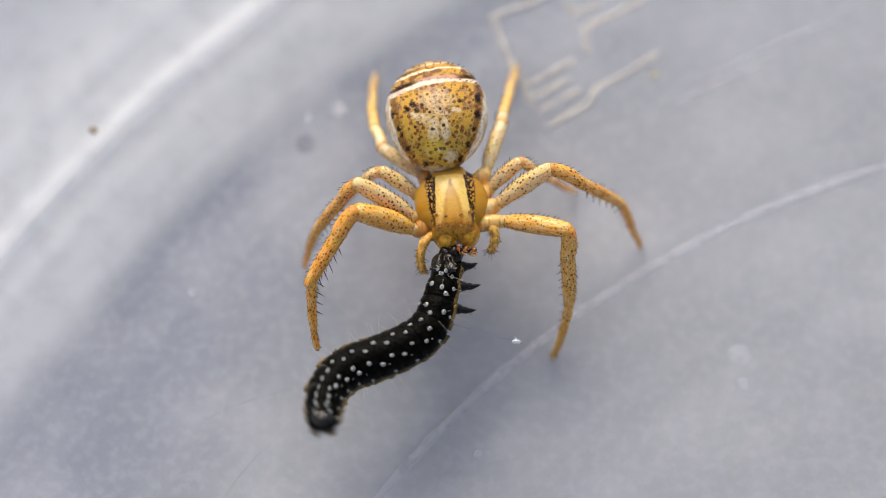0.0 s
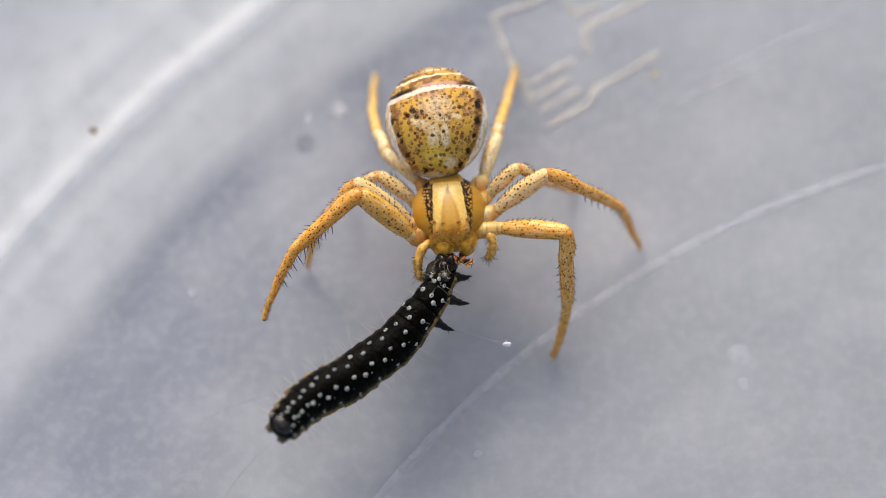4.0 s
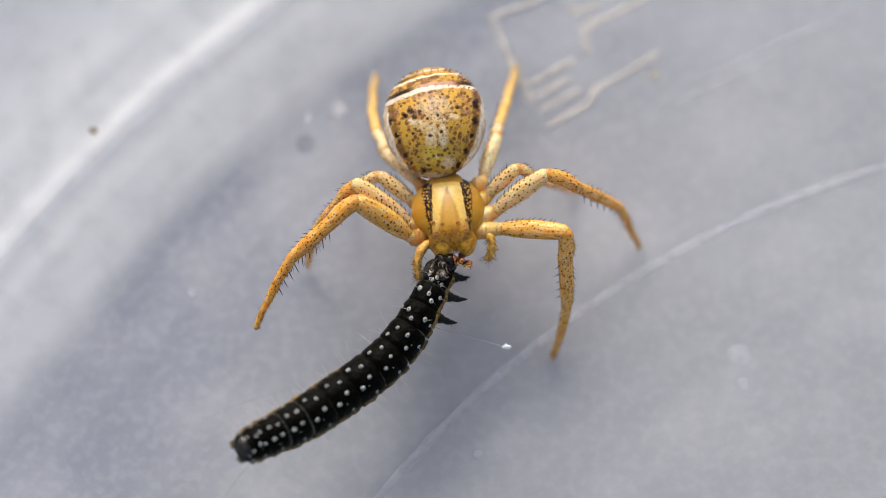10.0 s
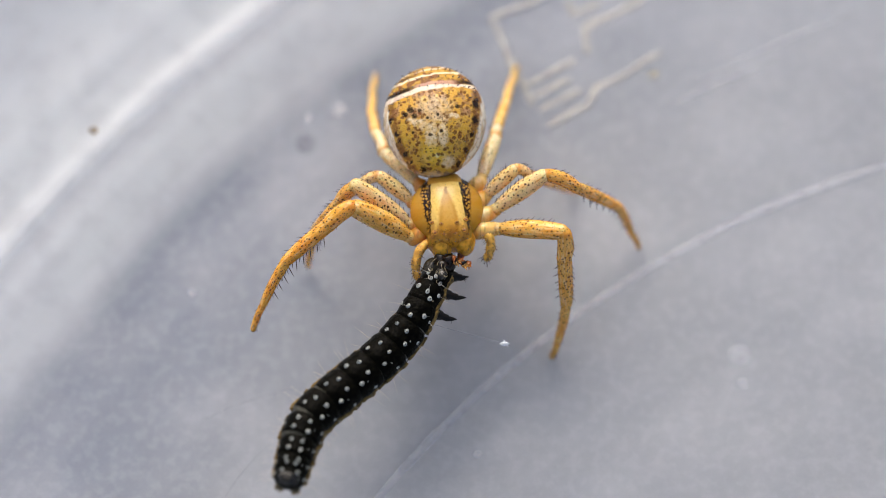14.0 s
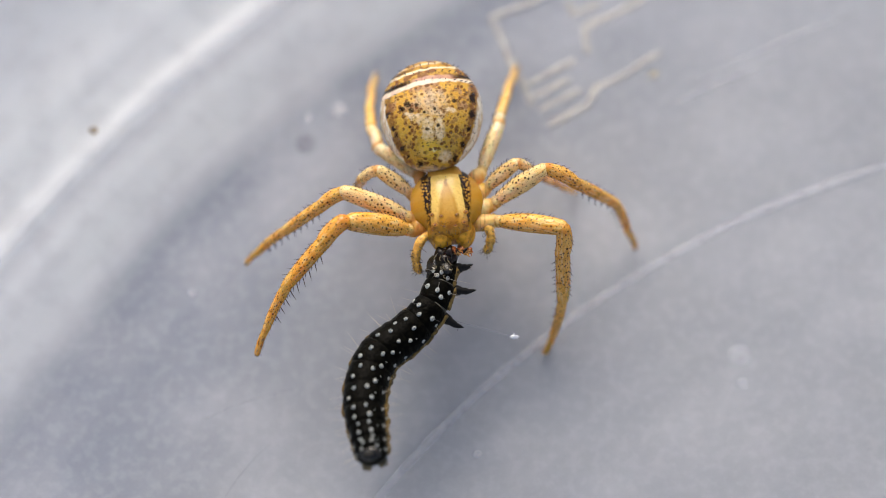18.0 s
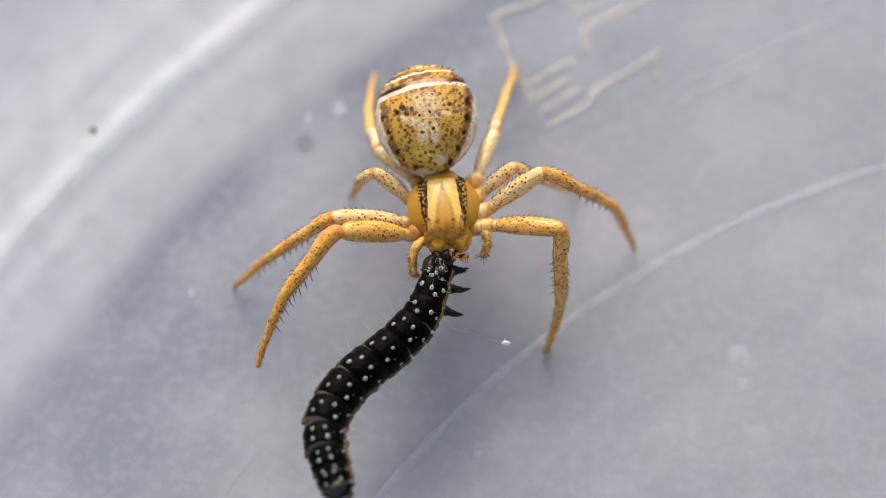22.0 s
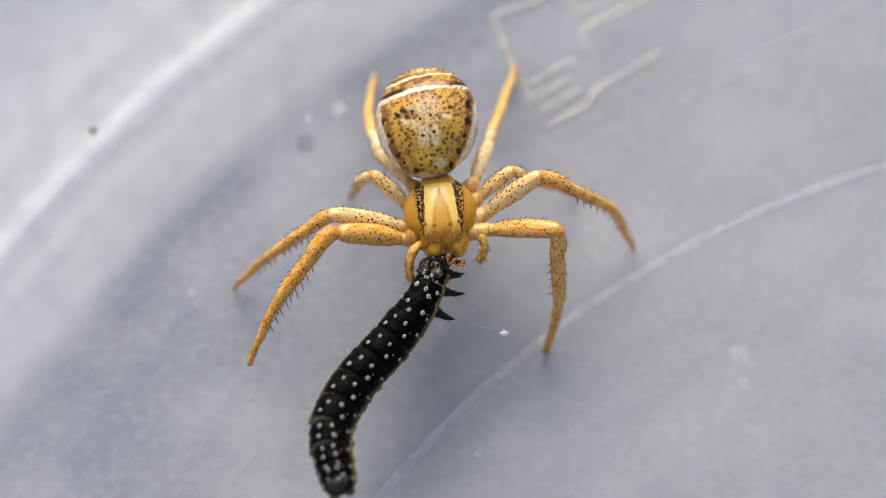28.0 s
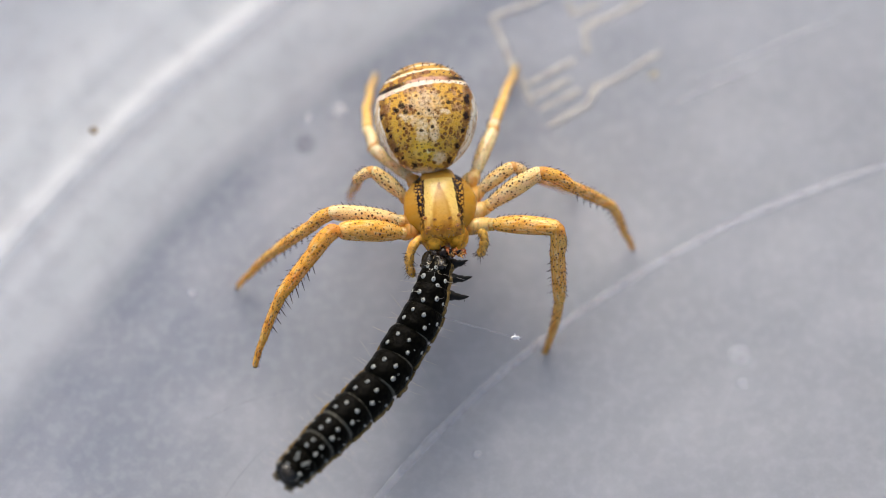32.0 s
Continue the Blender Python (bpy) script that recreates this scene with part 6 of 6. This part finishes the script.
    moment(18, (-0.09, 0.11), (-0.12, 0.11),
           (-3.06, 0.24, 3.40), (-4.82, -1.54, 2.55), (-5.83, -3.34, 1.10),
           (-3.07, 1.45, 2.70), (-4.92, 0.83, 1.10), (-6.26, 0.32, -0.55),
           (-3.01, 2.88), (3.29, -2.44), (6.27, 1.17), (0.23, 0.37),
           0.00, (0.18, -0.20, -0.23, -1.74, -0.62, -2.38, -1.27, -3.03, -1.87, -3.48, -2.25, -4.11, -2.44, -5.16, -2.16, -6.97))
    moment(18.2, (-0.09, 0.12), (-0.14, 0.13),
           (-3.07, 0.23, 3.40), (-4.83, -1.55, 2.55), (-5.83, -3.34, 1.10),
           (-3.12, 1.39, 2.68), (-4.96, 0.80, 1.06), (-6.32, 0.26, -0.60),
           (-3.00, 2.87), (3.29, -2.44), (6.26, 1.17), (0.21, 0.33),
           0.00, (0.18, -0.19, -0.28, -1.78, -0.67, -2.38, -1.30, -3.05, -1.80, -3.55, -2.20, -4.17, -2.44, -5.07, -2.37, -6.61))
    moment(18.3, (-0.09, 0.13), (-0.15, 0.14),
           (-3.07, 0.22, 3.40), (-4.83, -1.55, 2.55), (-5.83, -3.35, 1.10),
           (-3.15, 1.36, 2.67), (-4.98, 0.78, 1.03), (-6.35, 0.30, -0.83),
           (-2.99, 2.87), (3.29, -2.44), (6.26, 1.17), (0.21, 0.31),
           0.00, (0.18, -0.19, -0.30, -1.82, -0.69, -2.42, -1.32, -3.09, -1.81, -3.55, -2.21, -4.11, -2.73, -5.11, -3.00, -6.37))
    moment(18.4, (-0.09, 0.13), (-0.15, 0.15),
           (-3.08, 0.22, 3.40), (-4.83, -1.56, 2.55), (-5.83, -3.35, 1.10),
           (-3.16, 1.33, 2.66), (-5.00, 0.76, 1.01), (-6.39, 0.34, -1.05),
           (-2.99, 2.87), (3.29, -2.44), (6.26, 1.17), (0.20, 0.29),
           0.00, (0.18, -0.19, -0.32, -1.84, -0.71, -2.49, -1.36, -3.13, -1.90, -3.55, -2.48, -3.98, -3.05, -4.89, -3.43, -6.06))
    moment(18.5, (-0.09, 0.13), (-0.16, 0.15),
           (-3.07, 0.21, 3.40), (-4.84, -1.56, 2.55), (-5.83, -3.36, 1.10),
           (-3.18, 1.30, 2.65), (-5.02, 0.74, 0.99), (-6.43, 0.38, -1.27),
           (-2.99, 2.87), (3.29, -2.44), (6.26, 1.17), (0.19, 0.27),
           0.00, (0.18, -0.18, -0.32, -1.86, -0.69, -2.60, -1.34, -3.16, -2.04, -3.55, -2.80, -3.95, -3.44, -4.83, -3.99, -5.75))
    moment(18.6, (-0.09, 0.12), (-0.16, 0.14),
           (-3.08, 0.21, 3.40), (-4.84, -1.56, 2.55), (-5.84, -3.37, 1.10),
           (-3.19, 1.24, 2.64), (-5.04, 0.70, 0.97), (-6.47, 0.45, -1.50),
           (-2.98, 2.87), (3.29, -2.44), (6.25, 1.17), (0.18, 0.25),
           0.20, (0.17, -0.19, -0.35, -1.88, -0.78, -2.51, -1.36, -3.09, -2.01, -3.54, -2.71, -3.89, -3.49, -4.63, -4.26, -5.57))
    moment(18.7, (-0.10, 0.11), (-0.16, 0.13),
           (-3.08, 0.20, 3.40), (-4.84, -1.57, 2.55), (-5.85, -3.38, 1.10),
           (-3.22, 1.20, 2.63), (-5.05, 0.66, 0.94), (-6.49, 0.43, -1.50),
           (-2.98, 2.86), (3.29, -2.44), (6.25, 1.17), (0.17, 0.23),
           0.40, (0.17, -0.20, -0.35, -1.89, -0.79, -2.57, -1.39, -3.18, -2.09, -3.67, -2.88, -4.08, -3.66, -4.75, -4.43, -5.65))
    moment(18.8, (-0.10, 0.10), (-0.16, 0.12),
           (-3.08, 0.20, 3.40), (-4.85, -1.57, 2.55), (-5.85, -3.40, 1.10),
           (-3.23, 1.15, 2.62), (-5.07, 0.62, 0.92), (-6.51, 0.41, -1.50),
           (-2.97, 2.86), (3.29, -2.44), (6.25, 1.17), (0.16, 0.21),
           0.57, (0.17, -0.22, -0.37, -1.93, -0.81, -2.64, -1.46, -3.37, -2.13, -3.85, -2.84, -4.32, -3.57, -5.17, -4.15, -6.36))
    moment(19, (-0.11, 0.08), (-0.16, 0.10),
           (-3.11, 0.19, 3.40), (-4.85, -1.58, 2.55), (-5.86, -3.42, 1.10),
           (-3.26, 1.05, 2.60), (-5.11, 0.53, 0.88), (-6.56, 0.37, -1.50),
           (-2.96, 2.86), (3.29, -2.44), (6.25, 1.17), (0.14, 0.17),
           0.90, (0.16, -0.24, -0.41, -1.97, -0.83, -2.75, -1.53, -3.59, -2.18, -4.09, -2.79, -4.64, -3.56, -5.72, -3.90, -7.23))
    moment(19.1, (-0.11, 0.06), (-0.16, 0.08),
           (-3.11, 0.18, 3.40), (-4.85, -1.59, 2.55), (-5.85, -3.44, 1.10),
           (-3.27, 1.04, 2.59), (-5.12, 0.52, 0.85), (-6.58, 0.35, -1.50),
           (-2.96, 2.86), (3.29, -2.44), (6.24, 1.16), (0.14, 0.17),
           0.90, (0.16, -0.25, -0.41, -1.99, -0.85, -2.77, -1.55, -3.61, -2.23, -4.16, -2.84, -4.73, -3.52, -5.90, -3.69, -7.23))
    moment(19.3, (-0.11, 0.03), (-0.16, 0.06),
           (-3.11, 0.15, 3.40), (-4.85, -1.61, 2.55), (-5.84, -3.50, 1.10),
           (-3.27, 1.00, 2.57), (-5.15, 0.49, 0.81), (-6.62, 0.30, -1.50),
           (-2.97, 2.86), (3.29, -2.44), (6.24, 1.16), (0.13, 0.17),
           0.90, (0.16, -0.28, -0.42, -2.01, -0.86, -2.79, -1.58, -3.64, -2.27, -4.24, -2.87, -4.82, -3.55, -5.99, -3.55, -7.41))
    moment(19.6, (-0.11, 0.00), (-0.16, 0.04),
           (-3.14, 0.09, 3.40), (-4.85, -1.65, 2.55), (-5.80, -3.57, 1.10),
           (-3.28, 0.95, 2.54), (-5.18, 0.44, 0.74), (-6.68, 0.23, -1.50),
           (-2.97, 2.86), (3.29, -2.44), (6.24, 1.16), (0.11, 0.17),
           0.90, (0.16, -0.31, -0.46, -2.02, -0.90, -2.81, -1.62, -3.66, -2.35, -4.33, -2.96, -5.01, -3.43, -6.17, -3.09, -7.68))
    moment(19.8, (-0.11, 0.01), (-0.17, 0.04),
           (-3.15, 0.05, 3.40), (-4.85, -1.68, 2.55), (-5.78, -3.61, 1.10),
           (-3.29, 0.89, 2.52), (-5.21, 0.41, 0.69), (-6.69, 0.15, -1.50),
           (-2.97, 2.86), (3.29, -2.44), (6.24, 1.16), (0.10, 0.17),
           0.80, (0.16, -0.30, -0.46, -2.06, -0.92, -2.81, -1.65, -3.66, -2.41, -4.33, -3.03, -5.02, -3.55, -6.16, -2.74, -7.79))
    moment(20, (-0.11, 0.02), (-0.18, 0.04),
           (-3.17, 0.01, 3.40), (-4.85, -1.70, 2.55), (-5.76, -3.65, 1.10),
           (-3.30, 0.85, 2.50), (-5.23, 0.38, 0.65), (-6.71, 0.07, -1.50),
           (-2.97, 2.86), (3.29, -2.44), (6.24, 1.16), (0.09, 0.17),
           0.70, (0.16, -0.29, -0.46, -2.08, -0.92, -2.81, -1.69, -3.64, -2.49, -4.35, -3.14, -5.06, -3.48, -6.17, -2.45, -7.94))
    moment(20.2, (-0.12, 0.02), (-0.19, 0.04),
           (-3.18, -0.00, 3.40), (-4.85, -1.72, 2.55), (-5.76, -3.65, 1.10),
           (-3.31, 0.82, 2.50), (-5.26, 0.33, 0.65), (-6.72, 0.05, -1.50),
           (-2.97, 2.86), (3.29, -2.44), (6.24, 1.16), (0.07, 0.17),
           0.42, (0.15, -0.29, -0.48, -2.08, -0.93, -2.81, -1.71, -3.66, -2.48, -4.31, -3.12, -5.06, -3.56, -6.25, -2.80, -8.04))
    moment(20.5, (-0.14, 0.02), (-0.21, 0.04),
           (-3.20, -0.02, 3.40), (-4.85, -1.76, 2.55), (-5.76, -3.67, 1.10),
           (-3.34, 0.76, 2.50), (-5.29, 0.26, 0.65), (-6.74, 0.00, -1.50),
           (-2.97, 2.86), (3.29, -2.44), (6.24, 1.16), (0.06, 0.17),
           0.00, (0.12, -0.29, -0.51, -2.08, -0.97, -2.81, -1.76, -3.64, -2.53, -4.27, -3.19, -5.05, -3.61, -6.26, -3.16, -8.10))
    moment(21, (-0.20, 0.00), (-0.25, 0.00),
           (-3.24, -0.07, 3.40), (-4.85, -1.82, 2.55), (-5.77, -3.70, 1.10),
           (-3.37, 0.67, 2.50), (-5.35, 0.14, 0.65), (-6.76, -0.28, -1.50),
           (-2.97, 2.86), (3.29, -2.44), (6.23, 1.15), (0.03, 0.17),
           0.00, (0.07, -0.31, -0.57, -2.12, -1.00, -2.81, -1.76, -3.61, -2.53, -4.22, -3.23, -4.96, -3.68, -6.17, -3.19, -8.14))
    moment(22, (-0.20, -0.04), (-0.27, 0.00),
           (-3.28, -0.10, 3.40), (-4.88, -1.84, 2.55), (-5.79, -3.72, 1.10),
           (-3.38, 0.69, 2.50), (-5.35, 0.15, 0.65), (-6.76, -0.29, -1.50),
           (-2.98, 2.86), (3.29, -2.44), (6.23, 1.15), (-0.03, 0.17),
           0.00, (0.07, -0.35, -0.60, -2.12, -1.01, -2.75, -1.79, -3.53, -2.56, -4.15, -3.23, -4.90, -3.69, -6.13, -3.19, -8.10))
    moment(23, (-0.21, -0.08), (-0.27, -0.02),
           (-3.31, -0.12, 3.40), (-4.90, -1.87, 2.55), (-5.79, -3.72, 1.10),
           (-3.38, 0.69, 2.50), (-5.35, 0.16, 0.65), (-6.76, -0.30, -1.50),
           (-2.99, 2.86), (3.29, -2.44), (6.22, 1.14), (-0.09, 0.17),
           0.00, (0.05, -0.39, -0.62, -2.12, -1.02, -2.73, -1.79, -3.53, -2.56, -4.15, -3.23, -4.90, -3.69, -6.13, -3.16, -8.10))
    moment(24, (-0.25, -0.15), (-0.27, -0.08),
           (-3.34, -0.16, 3.40), (-4.93, -1.89, 2.55), (-5.92, -3.70, 1.10),
           (-3.39, 0.69, 2.50), (-5.35, 0.16, 0.65), (-6.76, -0.31, -1.50),
           (-2.99, 2.86), (3.29, -2.44), (6.21, 1.13), (-0.11, 0.16),
           0.00, (0.02, -0.46, -0.67, -2.02, -1.08, -2.66, -1.80, -3.48, -2.53, -4.11, -3.17, -4.87, -3.65, -6.13, -3.16, -8.07))
    moment(25, (-0.27, -0.25), (-0.25, -0.13),
           (-3.37, -0.19, 3.40), (-4.95, -1.91, 2.55), (-6.04, -3.70, 1.10),
           (-3.40, 0.69, 2.50), (-5.35, 0.17, 0.65), (-6.76, -0.32, -1.50),
           (-3.00, 2.86), (3.29, -2.44), (6.21, 1.13), (-0.12, 0.15),
           0.00, (0.00, -0.56, -0.71, -2.01, -1.11, -2.55, -1.80, -3.39, -2.48, -4.04, -3.12, -4.79, -3.62, -6.09, -3.13, -8.03))
    moment(25.5, (-0.30, -0.27), (-0.25, -0.17),
           (-3.38, -0.17, 3.40), (-4.96, -1.91, 2.55), (-6.08, -3.69, 1.10),
           (-3.40, 0.71, 2.50), (-5.35, 0.18, 0.65), (-6.76, -0.31, -1.50),
           (-3.00, 2.86), (3.29, -2.44), (6.20, 1.13), (-0.11, 0.21),
           0.00, (-0.04, -0.58, -0.76, -1.99, -1.13, -2.49, -1.80, -3.35, -2.46, -4.00, -3.10, -4.76, -3.62, -6.06, -3.13, -8.03))
    moment(27.5, (-0.27, -0.19), (-0.25, -0.08),
           (-3.40, -0.15, 3.40), (-4.97, -1.89, 2.55), (-6.01, -3.66, 1.10),
           (-3.41, 0.77, 2.50), (-5.35, 0.20, 0.65), (-6.76, -0.30, -1.50),
           (-3.01, 2.86), (3.28, -2.44), (6.19, 1.13), (-0.08, 0.43),
           0.00, (0.00, -0.50, -0.71, -1.88, -1.02, -2.32, -1.66, -3.20, -2.27, -3.87, -2.95, -4.72, -3.51, -6.08, -3.20, -7.96))
    moment(28, (-0.30, -0.19), (-0.25, -0.11),
           (-3.41, -0.13, 3.40), (-4.98, -1.88, 2.55), (-6.06, -3.66, 1.10),
           (-3.40, 0.78, 2.50), (-5.35, 0.21, 0.65), (-6.76, -0.29, -1.50),
           (-3.01, 2.86), (3.28, -2.44), (6.19, 1.13), (-0.07, 0.49),
           0.00, (-0.04, -0.50, -0.71, -1.88, -1.02, -2.32, -1.66, -3.20, -2.25, -3.85, -2.93, -4.72, -3.49, -6.08, -3.16, -7.96))
    moment(28.5, (-0.30, -0.21), (-0.25, -0.11),
           (-3.41, -0.13, 3.40), (-4.98, -1.87, 2.55), (-6.09, -3.66, 1.10),
           (-3.41, 0.80, 2.50), (-5.35, 0.21, 0.65), (-6.76, -0.29, -1.50),
           (-3.02, 2.86), (3.28, -2.44), (6.19, 1.13), (-0.08, 0.50),
           0.00, (-0.04, -0.52, -0.71, -1.88, -1.02, -2.32, -1.67, -3.16, -2.27, -3.81, -2.95, -4.68, -3.51, -6.04, -3.16, -7.92))
    moment(29, (-0.34, -0.25), (-0.25, -0.13),
           (-3.42, -0.13, 3.40), (-4.98, -1.87, 2.55), (-6.14, -3.62, 1.10),
           (-3.41, 0.82, 2.50), (-5.35, 0.22, 0.65), (-6.76, -0.28, -1.50),
           (-3.02, 2.86), (3.28, -2.44), (6.19, 1.13), (-0.09, 0.52),
           0.00, (-0.07, -0.56, -0.71, -1.86, -1.02, -2.21, -1.69, -3.09, -2.25, -3.76, -2.93, -4.63, -3.49, -6.02, -3.13, -7.89))
    moment(29.3, (-0.32, -0.19), (-0.25, -0.07),
           (-3.41, -0.11, 3.40), (-4.99, -1.87, 2.55), (-6.11, -3.58, 1.10),
           (-3.41, 0.82, 2.50), (-5.35, 0.22, 0.65), (-6.74, -0.27, -1.50),
           (-3.02, 2.86), (3.28, -2.44), (6.18, 1.13), (0.02, 0.54),
           0.00, (-0.05, -0.50, -0.67, -1.74, -0.97, -2.10, -1.62, -2.98, -2.18, -3.68, -2.84, -4.59, -3.39, -5.98, -3.09, -7.82))
    moment(29.6, (-0.29, -0.13), (-0.24, -0.00),
           (-3.39, -0.10, 3.40), (-4.99, -1.86, 2.55), (-6.07, -3.55, 1.10),
           (-3.41, 0.83, 2.50), (-5.35, 0.23, 0.65), (-6.71, -0.27, -1.50),
           (-3.02, 2.86), (3.28, -2.44), (6.18, 1.13), (0.12, 0.52),
           0.00, (-0.02, -0.44, -0.64, -1.65, -0.92, -2.01, -1.53, -2.88, -2.04, -3.67, -2.67, -4.53, -3.25, -5.89, -3.06, -7.78))
    moment(29.8, (-0.27, -0.08), (-0.23, 0.03),
           (-3.37, -0.08, 3.40), (-4.99, -1.86, 2.55), (-6.02, -3.57, 1.10),
           (-3.41, 0.84, 2.50), (-5.35, 0.23, 0.65), (-6.69, -0.26, -1.50),
           (-3.03, 2.86), (3.28, -2.44), (6.18, 1.13), (0.18, 0.43),
           0.20, (-0.00, -0.40, -0.60, -1.63, -0.90, -2.06, -1.48, -2.96, -1.97, -3.76, -2.60, -4.61, -3.32, -5.95, -3.54, -7.87))
    moment(30, (-0.25, -0.04), (-0.21, 0.06),
           (-3.37, -0.07, 3.40), (-4.99, -1.86, 2.55), (-5.97, -3.60, 1.10),
           (-3.41, 0.85, 2.50), (-5.35, 0.23, 0.65), (-6.67, -0.26, -1.50),
           (-3.03, 2.86), (3.28, -2.44), (6.18, 1.13), (0.23, 0.34),
           0.40, (0.02, -0.35, -0.57, -1.65, -0.87, -2.19, -1.39, -3.09, -1.95, -3.85, -2.56, -4.69, -3.30, -5.94, -3.93, -7.68))
    moment(30.3, (-0.26, -0.02), (-0.23, 0.06),
           (-3.36, -0.07, 3.40), (-4.99, -1.86, 2.55), (-5.94, -3.64, 1.10),
           (-3.41, 0.85, 2.50), (-5.35, 0.23, 0.65), (-6.67, -0.26, -1.50),
           (-3.03, 2.86), (3.28, -2.44), (6.18, 1.13), (0.24, 0.34),
           0.60, (0.01, -0.33, -0.55, -1.69, -0.85, -2.23, -1.39, -3.20, -1.90, -4.00, -2.52, -4.76, -3.56, -5.87, -4.65, -7.56))
    moment(30.6, (-0.27, 0.00), (-0.25, 0.05),
           (-3.35, -0.07, 3.40), (-4.99, -1.86, 2.55), (-5.91, -3.68, 1.10),
           (-3.41, 0.84, 2.50), (-5.35, 0.23, 0.65), (-6.67, -0.26, -1.50),
           (-3.03, 2.86), (3.28, -2.44), (6.18, 1.13), (0.24, 0.34),
           0.40, (-0.01, -0.31, -0.53, -1.78, -0.79, -2.38, -1.37, -3.31, -1.86, -4.09, -2.52, -4.82, -3.65, -5.88, -5.13, -7.57))
    moment(31, (-0.30, 0.00), (-0.27, 0.04),
           (-3.37, -0.07, 3.40), (-4.99, -1.86, 2.55), (-5.90, -3.71, 1.10),
           (-3.41, 0.85, 2.50), (-5.35, 0.23, 0.65), (-6.67, -0.26, -1.50),
           (-3.03, 2.86), (3.28, -2.44), (6.18, 1.13), (0.25, 0.35),
           0.10, (-0.04, -0.31, -0.49, -1.88, -0.76, -2.51, -1.30, -3.48, -1.81, -4.27, -2.47, -5.01, -3.53, -6.09, -5.00, -7.72))
    moment(31.5, (-0.30, 0.00), (-0.30, 0.06),
           (-3.37, -0.07, 3.40), (-4.99, -1.86, 2.55), (-5.89, -3.72, 1.10),
           (-3.41, 0.85, 2.50), (-5.35, 0.23, 0.65), (-6.67, -0.26, -1.50),
           (-3.03, 2.86), (3.28, -2.44), (6.17, 1.13), (0.26, 0.35),
           0.05, (-0.04, -0.31, -0.49, -1.91, -0.72, -2.53, -1.30, -3.46, -1.77, -4.27, -2.42, -4.99, -3.48, -6.08, -4.97, -7.62))
    moment(32, (-0.30, 0.00), (-0.30, 0.06),
           (-3.37, -0.07, 3.40), (-4.99, -1.86, 2.55), (-5.88, -3.73, 1.10),
           (-3.42, 0.85, 2.50), (-5.35, 0.23, 0.65), (-6.67, -0.26, -1.50),
           (-3.04, 2.86), (3.28, -2.44), (6.17, 1.13), (0.27, 0.35),
           0.00, (-0.04, -0.31, -0.49, -1.91, -0.74, -2.53, -1.30, -3.46, -1.77, -4.26, -2.38, -4.96, -3.42, -6.02, -4.90, -7.60))
    homes = {ob: ob.matrix_basis.copy() for ob in BODY_PARTS + BELLY_PARTS}
    for ob in BODY_PARTS:
        walk(ob, [(m[0], spider_home @ Matrix.Translation(m[1] * U) @ homes[ob]) for m in MOMENTS])
    for ob in BELLY_PARTS:
        walk(ob, [(m[0], spider_home @ Matrix.Translation(m[2] * U) @ homes[ob]) for m in MOMENTS])
    for key, (leg, pieces) in LEG_PARTS.items():
        walk(leg, [(m[0], spider_home @ Matrix.Translation(m[1] * U)) for m in MOMENTS])
        rows = [[] for p in pieces]
        for t, shift, belly, feet, bends, fleck, spine, lift in MOMENTS:
            foot = feet.get(key, Vector(LEGS[key][5]))
            back = Matrix.Translation(-shift * U)
            for i, m in enumerate(leg_poses(key, shift, foot, bends.get(key))):
                rows[2 * i].append((t, back @ m))
                rows[2 * i + 1].append((t, back @ m))
                if i == 0:
                    rows[10].append((t, back @ m))
        for piece, row in zip(pieces, rows):
            walk(piece, row)
    rows = [[] for s in LARVA_PARTS]
    for m in MOMENTS:
        for row, place in zip(rows, larva_poses(m[0], m[6], m[7])):
            row.append((m[0], larva_home @ place))
    for seg, row in zip(LARVA_PARTS, rows):
        walk(seg, row)
    home = SILK_THING.matrix_basis.copy()
    walk(SILK_THING, [(m[0], Matrix.Translation(m[5] * U) @ home) for m in MOMENTS])


motions()
